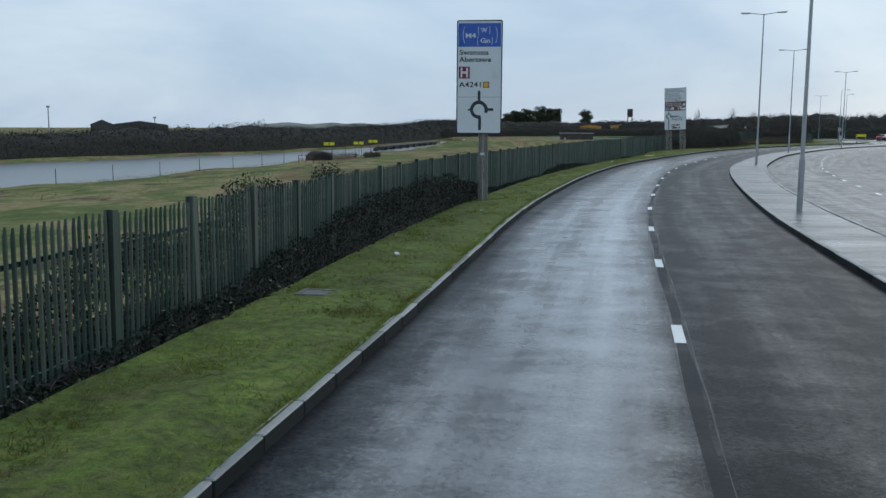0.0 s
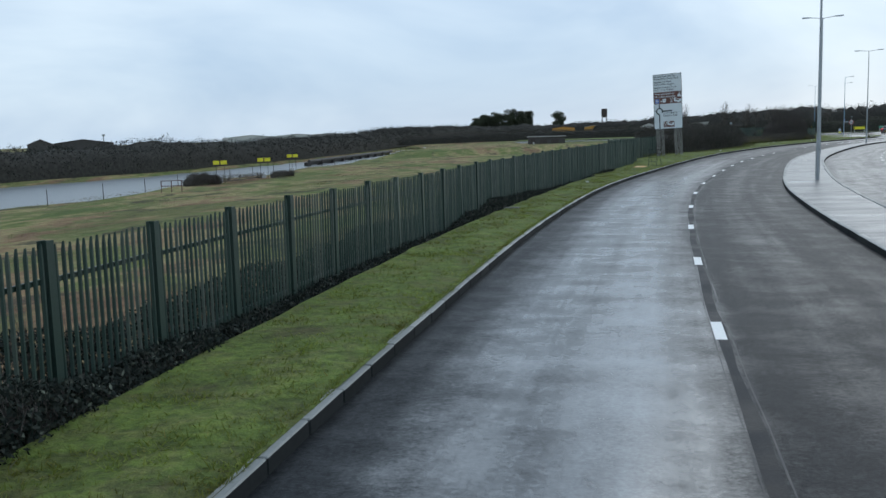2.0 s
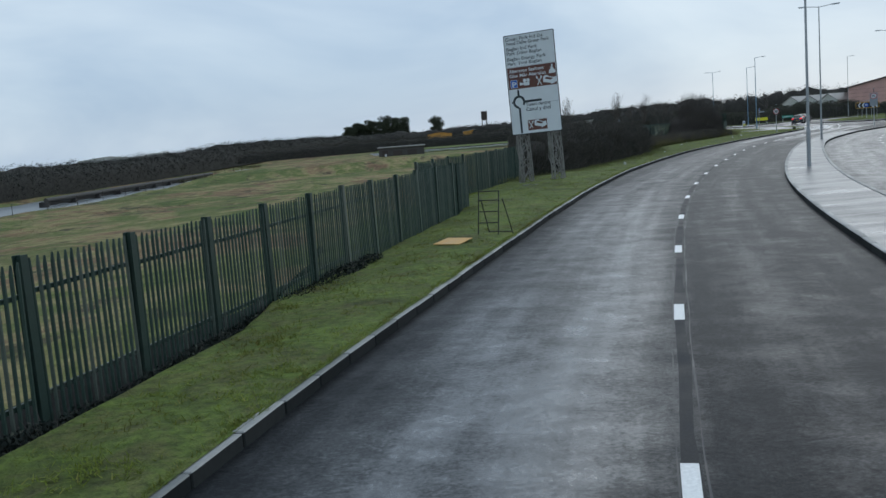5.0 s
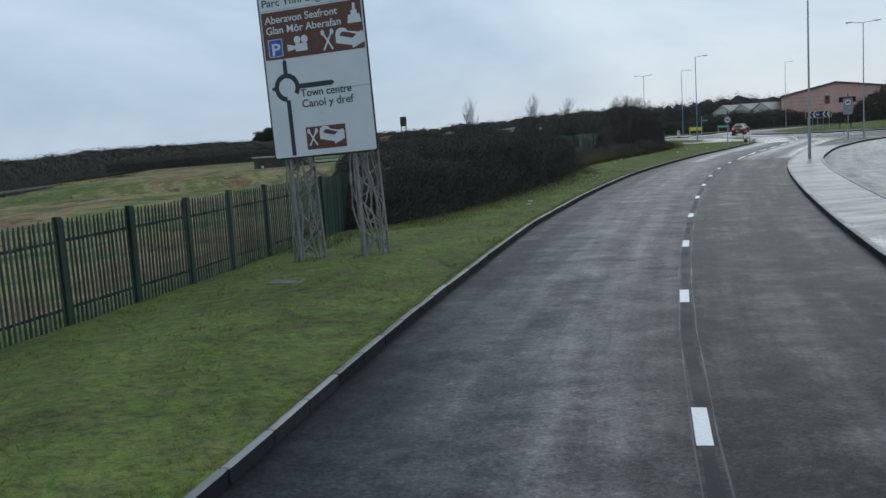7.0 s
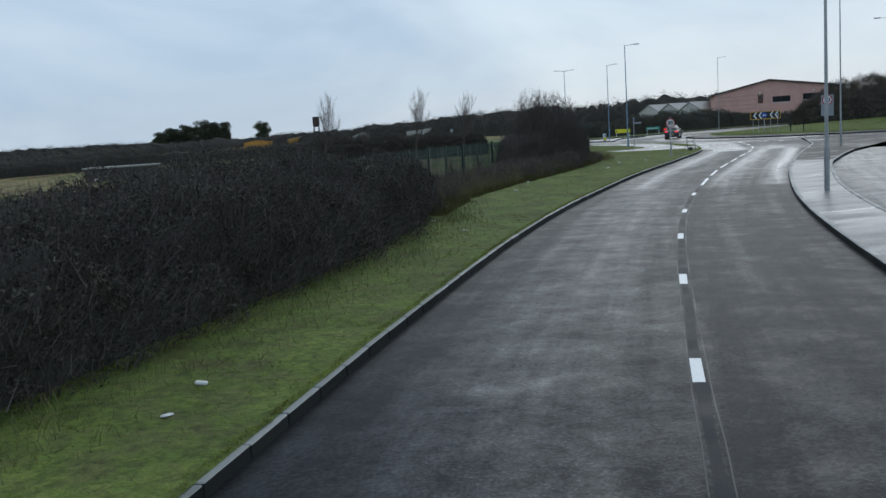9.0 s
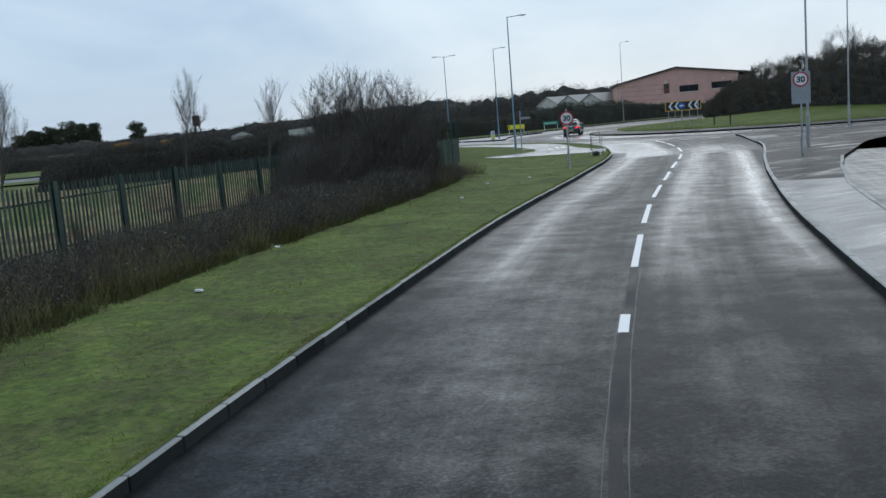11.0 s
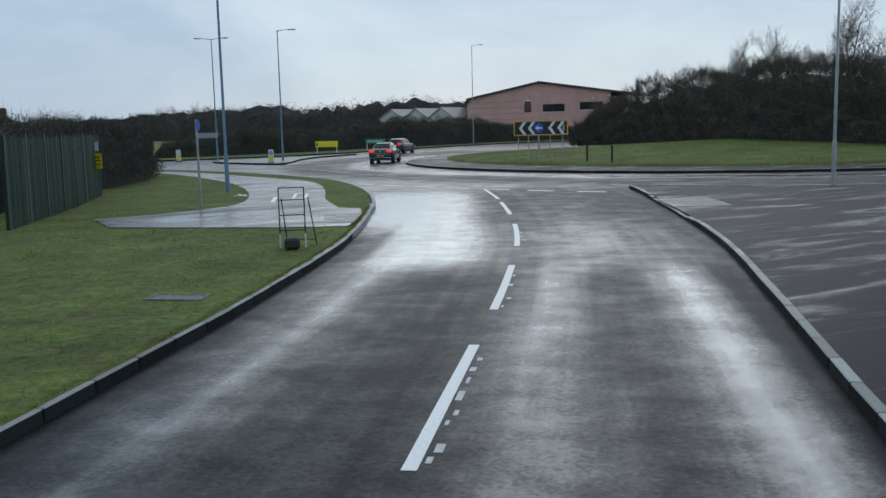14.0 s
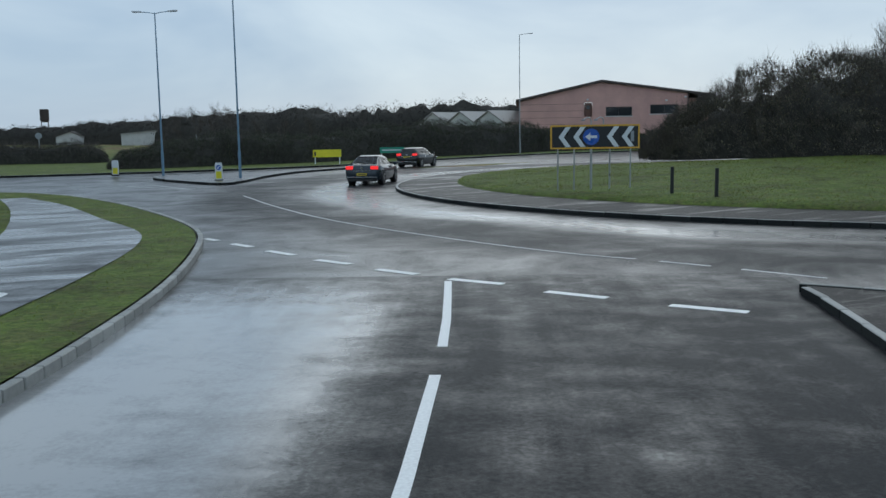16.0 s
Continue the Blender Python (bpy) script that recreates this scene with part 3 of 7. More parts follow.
def ground_z(x, y):
    """The lie of the land away from the road: a field that falls to the water's edge."""
    bank = float(np.interp(y, BANK_Y, BANK_X))
    far = float(np.interp(y, BANK_Y, SHORE_X))
    lane_x = np.interp(y, LANE[:, 1], LANE[:, 0])
    left = lane_x - x
    z = np.interp(left, [5, 7.4, 9.5, 16, 28, 36, 80], [-0.7, -0.62, -0.25, -0.5, -0.8, -1.15, -1.3])
    if y > 178:
        z = np.interp(x, [-20, 5, 22, 70], [-1.1, -0.5, -0.05, -0.05])
    if far < x < bank:
        k = min(1.0, (bank - x) / 2.5, (x - far) / 2.5)
        z = z + (-2.4 - z) * k
    elif x <= far:
        z = np.interp(far - x, [0, 2, 40, 2500], [-1.5, -1.2, -1.3, -16.0])
    if y > 300 and x > -25:
        z = z + min(1.0, (y - 300) / 200) * 1.6
    return float(z)


# ---- ground, water, road ----
xs = np.r_[-2500, -1200, -600, -350, -220, np.arange(-160, 60, 4.0), np.arange(60, 240, 12.0), 300, 420, 600, 1200, 2500]
ys = np.r_[-1500, -600, -250, np.arange(-80, 340, 4.0), 360, 400, 450, 520, 600, 700, 900, 1300, 2000, 3000]
gv = [(x, y, ground_z(x, y) + 0.12 * noise.noise(Vector((x * 0.13, y * 0.13, 0)))) for y in ys for x in xs]
nx = len(xs)
gf = [(j * nx + i, j * nx + i + 1, (j + 1) * nx + i + 1, (j + 1) * nx + i) for j in range(len(ys) - 1) for i in range(nx - 1)]
ground = new("ground", mesh_of("ground", gv, gf, M_FIELD, True))
tagged(ground, "rough tussocky field of dead and green grass", "field", kind="structure")

wp = [(x - 4, y) for x, y in zip(SHORE_X, BANK_Y)] + [(x + 4, y) for x, y in zip(BANK_X[::-1], BANK_Y[::-1])]
water = new("water", mesh_of("water", [(x, y, -1.5) for x, y in wp], [tuple(range(len(wp)))[::-1]], M_WATER))
tagged(water, "still grey water of a narrow dock channel", "water", kind="structure")


def sheet(name, s0, s1, step, offs, z, mat, uv=True):
    """A strip along the lane line; offs: functions of s, from left to right."""
    ss = np.arange(s0, s1 + step * 0.5, step)
    vs, fs, uvs = [], [], []
    for s in ss:
        for o in offs:
            d = o(s)
            p = beside(s, d)
            vs.append((p[0], p[1], z))
            uvs.append((d, s))
    k = len(offs)
    for j in range(len(ss) - 1):
        for i in range(k - 1):
            a = j * k + i
            fs.append((a, a + k, a + k + 1, a + 1))
    me = mesh_of(name, vs, fs, mat)
    if uv:
        lay = me.uv_layers.new(name="UVMap")
        for lp in me.loops:
            lay.data[lp.index].uv = uvs[lp.vertex_index]
    if me.polygons[0].normal.z < 0:
        me.flip_normals()
    return me


def blend(f, g, k):
    return lambda s: f(s) * (1 - k) + g(s) * k


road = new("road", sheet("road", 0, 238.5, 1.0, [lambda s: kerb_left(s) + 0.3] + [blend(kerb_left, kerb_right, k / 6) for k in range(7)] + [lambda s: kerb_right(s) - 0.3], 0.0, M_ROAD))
tagged(road, "wet dark tarmac road with pale glare painted along the wheel tracks", "road", kind="structure")
far_road = new("road_opposite", sheet("road_opposite", 0, 212, 2.0, [lambda s: median_far(s) + 0.4, lambda s: median_far(s) - 4, lambda s: median_far(s) - 9.5], -0.002, M_ROAD))
tagged(far_road, "wet tarmac of the opposite carriageway", "road", kind="structure")

HUB = (112.5, 194.5)


def polygon(name, pts, z, mat, up=True):
    me = bpy.data.meshes.new(name)
    bm = bmesh.new()
    f = bm.faces.new([bm.verts.new((x, y, z)) for x, y in pts])
    if f.normal.z < 0 or (f.normal_update() or f.normal.z < 0):
        f.normal_flip()
    bmesh.ops.triangulate(bm, faces=[f])
    bm.to_mesh(me)
    bm.free()
    me.materials.append(mat)
    return me


ring_pts = [(20, 212), (60, 213.5), (72, 211), (75.5, 200), (75.5, 185), (74, 176), (78, 172), (80, 168), (84, 160), (82, 152), (84, 140), (110, 138), (150, 160),
            (165, 200), (175, 214), (210, 221), (208, 235), (177, 246), (157, 253), (140, 255), (126, 252), (115, 247), (99, 237.5), (89, 235.5), (60, 236.5), (20, 237)]
ring = new("road_roundabout", polygon("road_roundabout", ring_pts, -0.004, M_RING))
tagged(ring, "wet dark tarmac of a roundabout with water films", "road", kind="structure")


# ---- verges, islands, pavements ----
CORNER = glide([tuple(beside(228.6, kerb_left(228.6))), (75.55, 175.0), (77.1, 178.8), (78.4, 183), (79.3, 187), (79.5, 190.5),
                (79.2, 195.5), (78.5, 201), (77.0, 207), (74.4, 211.3), (69, 214.3), (60, 215.6), (44, 216), (22, 216)], 12)


verge_crest = table((0, 5.5), (40, 5.5), (54, 5.55), (60, 5.62), (72, 5.66), (85, 5.72), (90, 5.62), (96, 5.5), (102, 5.45), (110, 5.7), (116, 6.05))
verge_fall = table((0, 0.02), (106, 0.02), (114, -0.05), (121, -0.28), (130, -0.34), (164, -0.30), (172, 0.08), (180, 0.26), (204, 0.28), (210, 0.12), (216, -0.04), (227, 0.0))


def verge_profile(s, k, df):
    """Height of the verge: a low mown bank that falls to the fence, or climbs into the scrub."""
    flat = float(np.interp(s, [212, 227], [1, 0]))
    bank = flat * 0.04 * math.sin(math.pi * min(1, k * 1.4)) + (0.12 if 128 < s < 146 else 0.0) * math.sin(math.pi * k)
    return 0.135 + bank + verge_fall(s) * max(0, k - 0.28) / 0.72


def verge_edge(s):
    k = float(np.interp(s, [112, 121], [0, 1]))
    a = verge_crest(s) * (1 - k) + (fence_one(s) + 1.6) * k
    b = fence_two(s) + 1.6
    k = np.interp(s, [120, 130], [0, 1])
    return a * (1 - k) + b * k


def verge_z(s, d):
    d0, d1 = kerb_left(s) + 0.07, verge_edge(s)
    return verge_profile(s, (d - d0) / (d1 - d0), d1)


VK = [0, 0.04, 0.1, 0.2, 0.3, 0.4, 0.5, 0.6, 0.7, 0.8, 0.9, 1.0]
ss = np.arange(0, 230, 0.75)
vv, vf = [], []
for s in ss:
    d0, d1 = kerb_left(s) + 0.07, verge_edge(s)
    for k in VK:
        p = beside(s, d0 + (d1 - d0) * k)
        z = verge_profile(s, k, d1) + (0.035 * noise.noise(Vector((p[0] * 0.9, p[1] * 0.9, 3))) if 0 < k else 0.0)
        if k == 0:
            z = 0.143
        if s > 214:
            z += (0.1235 - z) * min(1.0, (s - 214) / 6)
        vv.append((p[0], p[1], z))
n_k = len(VK)
for j in range(len(ss) - 1):
    for i in range(n_k - 1):
        a = j * n_k + i
        vf.append((a, a + 1, a + n_k + 1, a + n_k))
me_verge = mesh_of("verge", vv, vf, M_VERGE, True)
if me_verge.polygons[0].normal.z < 0:
    me_verge.flip_normals()
# the ditch between the crest of the verge and the fence, its soil coloured near-black for the shade there
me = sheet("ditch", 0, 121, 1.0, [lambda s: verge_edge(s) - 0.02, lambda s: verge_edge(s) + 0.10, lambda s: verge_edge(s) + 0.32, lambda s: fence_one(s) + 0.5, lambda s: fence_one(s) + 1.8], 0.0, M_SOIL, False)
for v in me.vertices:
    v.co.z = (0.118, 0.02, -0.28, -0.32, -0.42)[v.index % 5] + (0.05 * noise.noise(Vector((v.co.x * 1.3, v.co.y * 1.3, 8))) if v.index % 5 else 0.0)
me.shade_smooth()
tagged(new("ditch", me), "soil ditch along the foot of the fence, coloured as in deep shade", "ditch", kind="structure")
verge = tagged(new("verge", me_verge), "mown green grass verge between kerb and fence", "grass verge", kind="structure")

end_pts = [tuple(p) for p in CORNER if True] + [(22, 209), (58, 208), (64.5, 196), (63.5, 188), tuple(beside(228.6, verge_edge(228.6))), tuple(beside(228.6, 8.0))]
end_pts[0] = tuple(beside(228.6, kerb_left(228.6)))
inset = []
for i, p in enumerate(end_pts):
    if i < len(CORNER):
        t = CORNER[min(i + 1, len(CORNER) - 1)] - CORNER[max(i - 1, 0)]
        t = t / np.hypot(*t)
        p = (p[0] - t[1] * 0.11, p[1] + t[0] * 0.11)
    inset.append(p)
corner_verge = new("verge_corner", polygon("verge_corner", inset, 0.1285, M_VERGE))
tagged(corner_verge, "green grass corner beside the roundabout", "grass verge", kind="structure")

path_pts = [(66.4, 171.8), (69.9, 168.7), (71.45, 167.75), (72.1, 168.75), (73.1, 170.55), (73.85, 172.3), (73.4, 172.9)]
path_pts += [tuple(p) for p in glide([(73.4, 172.9), (74.4, 176.5), (76.0, 180.5), (77.5, 185), (78.0, 188.6), (77.5, 193), (76.8, 200), (75.6, 205.5)], 4)[1:]]
path_pts += [tuple(p) for p in glide([(74.6, 205.5), (75.0, 198), (74.7, 189), (73.2, 181.5), (71.2, 176.6), (68.6, 175.0), (66.4, 174.6)], 4)]
path = new("footpath", polygon("footpath", path_pts, 0.146, M_PATH))
tagged(path, "wet tarmac shared footpath curving across the grass", "footpath", kind="structure")

median = new("pavement_median", sheet("pavement_median", 0, 197, 1.0, [lambda s: kerb_right(s) - 0.11, lambda s: median_far(s) + 0.11], 0.118, M_MEDIAN, False))
tagged(median, "narrow wet pale tarmac median strip", "pavement", kind="structure")
dark = [tuple(beside(s, kerb_right(s) - 0.11)) for s in np.arange(196.9, 236, 3)] + [(86.2, 174.2), (88.2, 171.2), (91, 168.6), (95, 166.0), (100, 163.5), (99, 161.5), (92, 160.2),
        (86, 158.6), (82, 156.7), (78, 154.4), (71.6, 149.1)] + [tuple(beside(s, median_far(s) + 0.11)) for s in (206, 202, 199, 196.9)]
island = new("pavement_splitter", polygon("pavement_splitter", dark, 0.119, M_FOOTWAY))
tagged(island, "dark wet tarmac splitter island before the roundabout", "pavement", kind="structure")

# central island: an apron with a kerb, then grass that rises to the middle
RK, RG = 22.9, 20.0
av, af = [], []
N = 96
for k in range(N):
    a = 2 * math.pi * k / N
    av += [(HUB[0] + r * math.cos(a), HUB[1] + r * math.sin(a), z) for r, z in ((RK - 0.1, 0.14), (RG, 0.20))]
for k in range(N):
    a, b = 2 * k, 2 * ((k + 1) % N)
    af.append((a, b, b + 1, a + 1))
apron = new("pavement_apron", mesh_of("pavement_apron", av, af, M_FOOTWAY))
tagged(apron, "dark wet overrun apron round the central island", "pavement", kind="structure")
gv, gf = [], []
rs = [20.05, 19.9, 18, 15, 11, 6, 0.3]
for r in rs:
    for k in range(N):
        a = 2 * math.pi * k / N
        x, y = HUB[0] + r * math.cos(a), HUB[1] + r * math.sin(a)
        gv.append((x, y, (0.19 if r > 20 else 0.30 + 0.9 * (1 - r / 20)) + 0.04 * noise.noise(Vector((x * 0.6, y * 0.6, 0)))))
for j in range(len(rs) - 1):
    for k in range(N):
        gf.append((j * N + k, j * N + (k + 1) % N, (j + 1) * N + (k + 1) % N, (j + 1) * N + k))
hub_grass = new("verge_central_island", mesh_of("verge_central_island", gv, gf, M_VERGE, True))
tagged(hub_grass, "domed grass of the roundabout's central island", "grass", kind="structure")

FAR_KERB = glide([(22, 233.6), (60, 233.2), (80, 232.0), (90, 232.2), (99.5, 234.6), (114, 243.8), (126, 249.6), (140, 252.6), (156, 250.4), (176, 243), (205, 232)], 12)
far_pts = [tuple(p) for p in FAR_KERB] + [(230, 330), (140, 300), (60, 290), (22, 280)]
far_verge = new("verge_far_side", polygon("verge_far_side", far_pts, 0.12, M_VERGE))
tagged(far_verge, "grass beyond the far kerb of the roundabout", "grass verge", kind="structure")
split_pts = glide([(83.2, 218.6), (84.9, 212.6), (86.6, 214.2), (89.5, 219.6), (93.2, 224.6), (98.3, 228.4), (91.5, 226.6), (84.6, 225.2), (83.0, 222.0), (83.2, 218.6)], 8)
splitter = new("pavement_exit_island", polygon("pavement_exit_island", [tuple(p) for p in split_pts[:-1]], 0.118, M_MEDIAN))
tagged(splitter, "wet paved exit island with bollards", "pavement", kind="structure")


# ---- road markings ----
line_drift = table((0, 0), (53, 0), (65, -0.03), (72, 0.03), (78, 0.06), (89, 0.08), (131, 0.0), (148, 0.05), (165, 0.02), (183, -0.03), (190, -0.01), (193, 0.05), (198.5, 0.09), (207, 0.08), (211, 0.04), (213.5, 0), (217, 0), (228, -0.07), (231, -0.045), (237, 0))


def mark(s0, s1, width, d=0.0, z=0.0035, mat=None, name="lane_mark", parent=None):
    """A slab of paint along the lane line."""
    ss = np.linspace(s0, s1, 4)
    vs = []
    for s in ss:
        for o in (d + width / 2, d - width / 2):
            p = beside(s, o + line_drift(s))
            vs += [(p[0], p[1], z), (p[0], p[1], z - 0.003)]
    fs = []
    for j in range(3):
        a, b = 4 * j, 4 * (j + 1)
        fs += [(a, a + 2, b + 2, b), (a + 1, a, b, b + 1), (a + 2, a + 3, b + 3, b + 2)]
    fs += [(0, 1, 3, 2), (12, 14, 15, 13)]
    me = mesh_of(name, vs, fs, mat or M_PAINT)
    if me.polygons[0].normal.z < 0:
        me.flip_normals()
    return part(name, me, None, parent or road)


def stripe(a, b, width, parent, z=0.0035, mat=None, name="painted_line"):
    """A straight slab of paint from a to b."""
    a, b = np.array(a, float), np.array(b, float)
    t = (b - a) / np.hypot(*(b - a))
    nrm = np.array([-t[1], t[0]]) * width / 2
    q = [a + nrm, a - nrm, b - nrm, b + nrm]
    vs = [(p[0], p[1], z) for p in q] + [(p[0], p[1], z - 0.003) for p in q]
    fs = [(0, 1, 2, 3)] + [(i, i + 4, (i + 1) % 4 + 4, (i + 1) % 4) for i in range(4)]
    me = mesh_of(name, vs, fs, mat or M_PAINT)
    if me.polygons[0].normal.z < 0:
        me.flip_normals()
    return part(name, me, None, parent)


seam = new("tar_joint", sheet("tar_joint", 0, 183, 1.0, [lambda s: 0.050 + line_drift(s) + 0.018 * math.sin(s * 0.9), lambda s: -0.080 + line_drift(s) + 0.022 * math.sin(s * 1.7)], 0.0018, M_SEAM, False))
seam.parent = road
for name_, d_, w_ in (("joint_edge", 0.082, 0.014), ("joint_edge", -0.122, 0.018)):
    ob_ = new(name_, sheet(name_, 0, 183, 0.5, [lambda s: d_ + line_drift(s) + w_ * (0.5 + 0.5 * math.sin(s * 2.3) * math.sin(s * 0.71)), lambda s: d_ + line_drift(s) - w_ * (0.3 + 0.4 * math.sin(s * 1.9 + 1))], 0.0026, M_JOINT_EDGE, False))
    ob_.parent = road
for k in range(-8, 22):
    mark(52.3 + 6 * k, 53.3 + 6 * k, 0.135)
for s1, ln in ((187, 4.0), (193, 4.0), (199, 4.0), (205, 4.1), (211, 4.0), (217.2, 4.1), (224.3, 4.4), (231.2, 4.3), (237.4, 4.9)):
    mark(s1 - ln, s1, 0.125)
for s1, ln in ((207.3, 0.14), (207.6, 0.2), (208.2, 0.12), (208.5, 0.15), (209.1, 0.3), (209.6, 0.22), (210.0, 0.16), (210.4, 0.12), (204.4, 0.16), (203.9, 0.2), (203.3, 0.14), (202.6, 0.22), (201.9, 0.12), (213.4, 0.14), (214.0, 0.1), (215.2, 0.2), (216.1, 0.16), (221.0, 0.15), (221.6, 0.1), (222.4, 0.2)):
    mark(s1 - ln, s1, 0.055 + 0.02 * math.sin(5 * s1), -0.13 - 0.03 * math.sin(7 * s1), 0.003, M_OLD_PAINT, "worn_mark")
for k in range(-4, 36):
    p0, p1 = beside(40 + 5 * k, median_far(40 + 5 * k) - 3.4), beside(41 + 5 * k, median_far(41 + 5 * k) - 3.4)
    stripe(p0, p1, 0.12, far_road, 0.002)
GIVE_WAY = [((79.45, 187.1), (79.62, 186.5)), ((79.8, 185.6), (80.05, 184.75)), ((80.2, 183.8), (80.5, 182.8)), ((80.7, 181.8), (81.1, 180.85)), ((81.3, 179.9), (81.72, 178.95)),
            ((82.0, 178.15), (82.55, 177.2)), ((82.8, 176.2), (83.3, 175.25)), ((83.75, 174.3), (84.35, 173.35))]
for a, b in GIVE_WAY:
    stripe(a, b, 0.2, ring)
# thin worn line round the inner lane, and the wet streaks of old markings
edge = glide([(84.1, 203), (83.7, 196), (83.8, 189.5), (84.7, 183.7), (85.6, 180.1), (86.3, 178.5)], 4)
for a, b in zip(edge, edge[1:]):
    stripe(a, b, 0.09, ring, 0.002, M_OLD_PAINT, "worn_line")
for a, b in (((86.5, 178.0), (86.9, 177.0)), ((87.1, 176.4), (87.6, 174.9)), ((88.4, 173.6), (89.2, 172.1))):
    stripe(a, b, 0.1, ring, 0.002, M_OLD_PAINT, "worn_line")
# triangle and arrow on the exit lane
for a, b in (((80.6, 214.6), (83.0, 209.4)), ((81.9, 215.2), (83.0, 209.4)), ((80.6, 214.6), (81.9, 215.2)), ((82.6, 219.5), (80.4, 216.9)), ((84.6, 221), (82.0, 223))):
    stripe(a, b, 0.16, ring, 0.002, M_OLD_PAINT, "worn_line")
# cycle symbols on the path: bars, a bicycle's wheels and frame as plain strokes
for a, b, w in (((72.5, 176.6), (73.4, 178.9), 0.14), ((72.35, 180.6), (72.9, 180.9), 0.16), ((72.7, 180.2), (72.75, 181.4), 0.12), ((73.6, 177.6), (74.6, 180.0), 0.12),
                ((74.1, 177.7), (74.9, 179.6), 0.12), ((73.6, 177.6), (74.1, 177.7), 0.12), ((74.6, 180.0), (74.9, 179.6), 0.12)):
    stripe(a, b, w, path, 0.1495, M_PAINT, "path_symbol")
# dark patch over a gully
for s, d in ((147.9, 3.62),):
    stripe(beside(s - 0.7, d), beside(s + 0.7, d), 0.5, road, 0.0025, M_PATCH, "gully_patch")


# ---- kerbs: single stones ----
def stone_mesh(name, mat, h=0.15, w=0.125, ln=0.895):
    bm = one_box(-ln / 2, ln / 2, -w / 2, w / 2, -0.12, h, bevel=0.012)
    me = bpy.data.meshes.new(name)
    bm.normal_update()
    # Upward faces get the pale skylit colour, the others the darkened one.
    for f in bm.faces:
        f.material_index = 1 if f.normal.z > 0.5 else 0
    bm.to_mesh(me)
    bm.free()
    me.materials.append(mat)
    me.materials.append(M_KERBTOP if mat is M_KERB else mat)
    return me


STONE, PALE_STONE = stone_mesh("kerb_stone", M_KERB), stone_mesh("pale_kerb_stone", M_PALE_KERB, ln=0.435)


def kerb_line(name, label, pts, me, drop=(), step=0.915):
    """Stones end to end along a line; drop: stretches (x, y, radius) where the kerb is lowered."""
    top = thing(name, label, "kerb", kind="structure")
    pts = np.array(pts)
    at = np.r_[0, np.cumsum(np.hypot(*np.diff(pts, axis=0).T))]
    for c in np.arange(step / 2, at[-1] - step / 2, step):
        p = [np.interp(c, at, pts[:, i]) for i in (0, 1)]
        a = [np.interp(c - step * 0.48, at, pts[:, i]) for i in (0, 1)]
        b = [np.interp(c + step * 0.48, at, pts[:, i]) for i in (0, 1)]
        low = 0.0
        for x, y, r in drop:
            low = max(low, 0.06 * min(1, max(0, (r + 0.9 - math.hypot(p[0] - x, p[1] - y)) / 0.9)))
        ang = math.degrees(math.atan2(b[1] - a[1], b[0] - a[0]))
        ob = new("kerb_stone", me)
        ob.parent = top
        ob.matrix_basis = pose(p[0], p[1], 0.004 * random.uniform(-1, 1) - low - 0.012, random.uniform(-1, 1), 0, ang + random.uniform(-0.4, 0.4))
    return top


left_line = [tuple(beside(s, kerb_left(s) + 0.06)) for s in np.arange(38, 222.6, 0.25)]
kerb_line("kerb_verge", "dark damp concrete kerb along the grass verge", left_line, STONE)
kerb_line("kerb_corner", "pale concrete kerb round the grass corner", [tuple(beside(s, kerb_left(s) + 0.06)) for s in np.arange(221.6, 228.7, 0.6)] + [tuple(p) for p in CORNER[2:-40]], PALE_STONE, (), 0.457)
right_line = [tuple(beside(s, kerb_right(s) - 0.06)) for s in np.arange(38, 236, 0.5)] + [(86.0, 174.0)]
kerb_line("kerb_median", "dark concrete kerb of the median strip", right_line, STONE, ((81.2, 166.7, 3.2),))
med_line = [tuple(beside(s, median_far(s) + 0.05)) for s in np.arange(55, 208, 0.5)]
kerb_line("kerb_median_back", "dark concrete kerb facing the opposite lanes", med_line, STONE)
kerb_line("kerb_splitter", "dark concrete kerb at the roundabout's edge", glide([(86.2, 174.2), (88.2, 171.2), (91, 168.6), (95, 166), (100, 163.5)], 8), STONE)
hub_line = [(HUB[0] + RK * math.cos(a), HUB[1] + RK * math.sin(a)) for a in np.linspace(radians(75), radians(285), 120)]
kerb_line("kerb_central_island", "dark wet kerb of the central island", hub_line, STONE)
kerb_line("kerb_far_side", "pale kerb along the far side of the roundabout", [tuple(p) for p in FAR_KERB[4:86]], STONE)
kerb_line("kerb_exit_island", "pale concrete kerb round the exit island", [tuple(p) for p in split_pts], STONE)


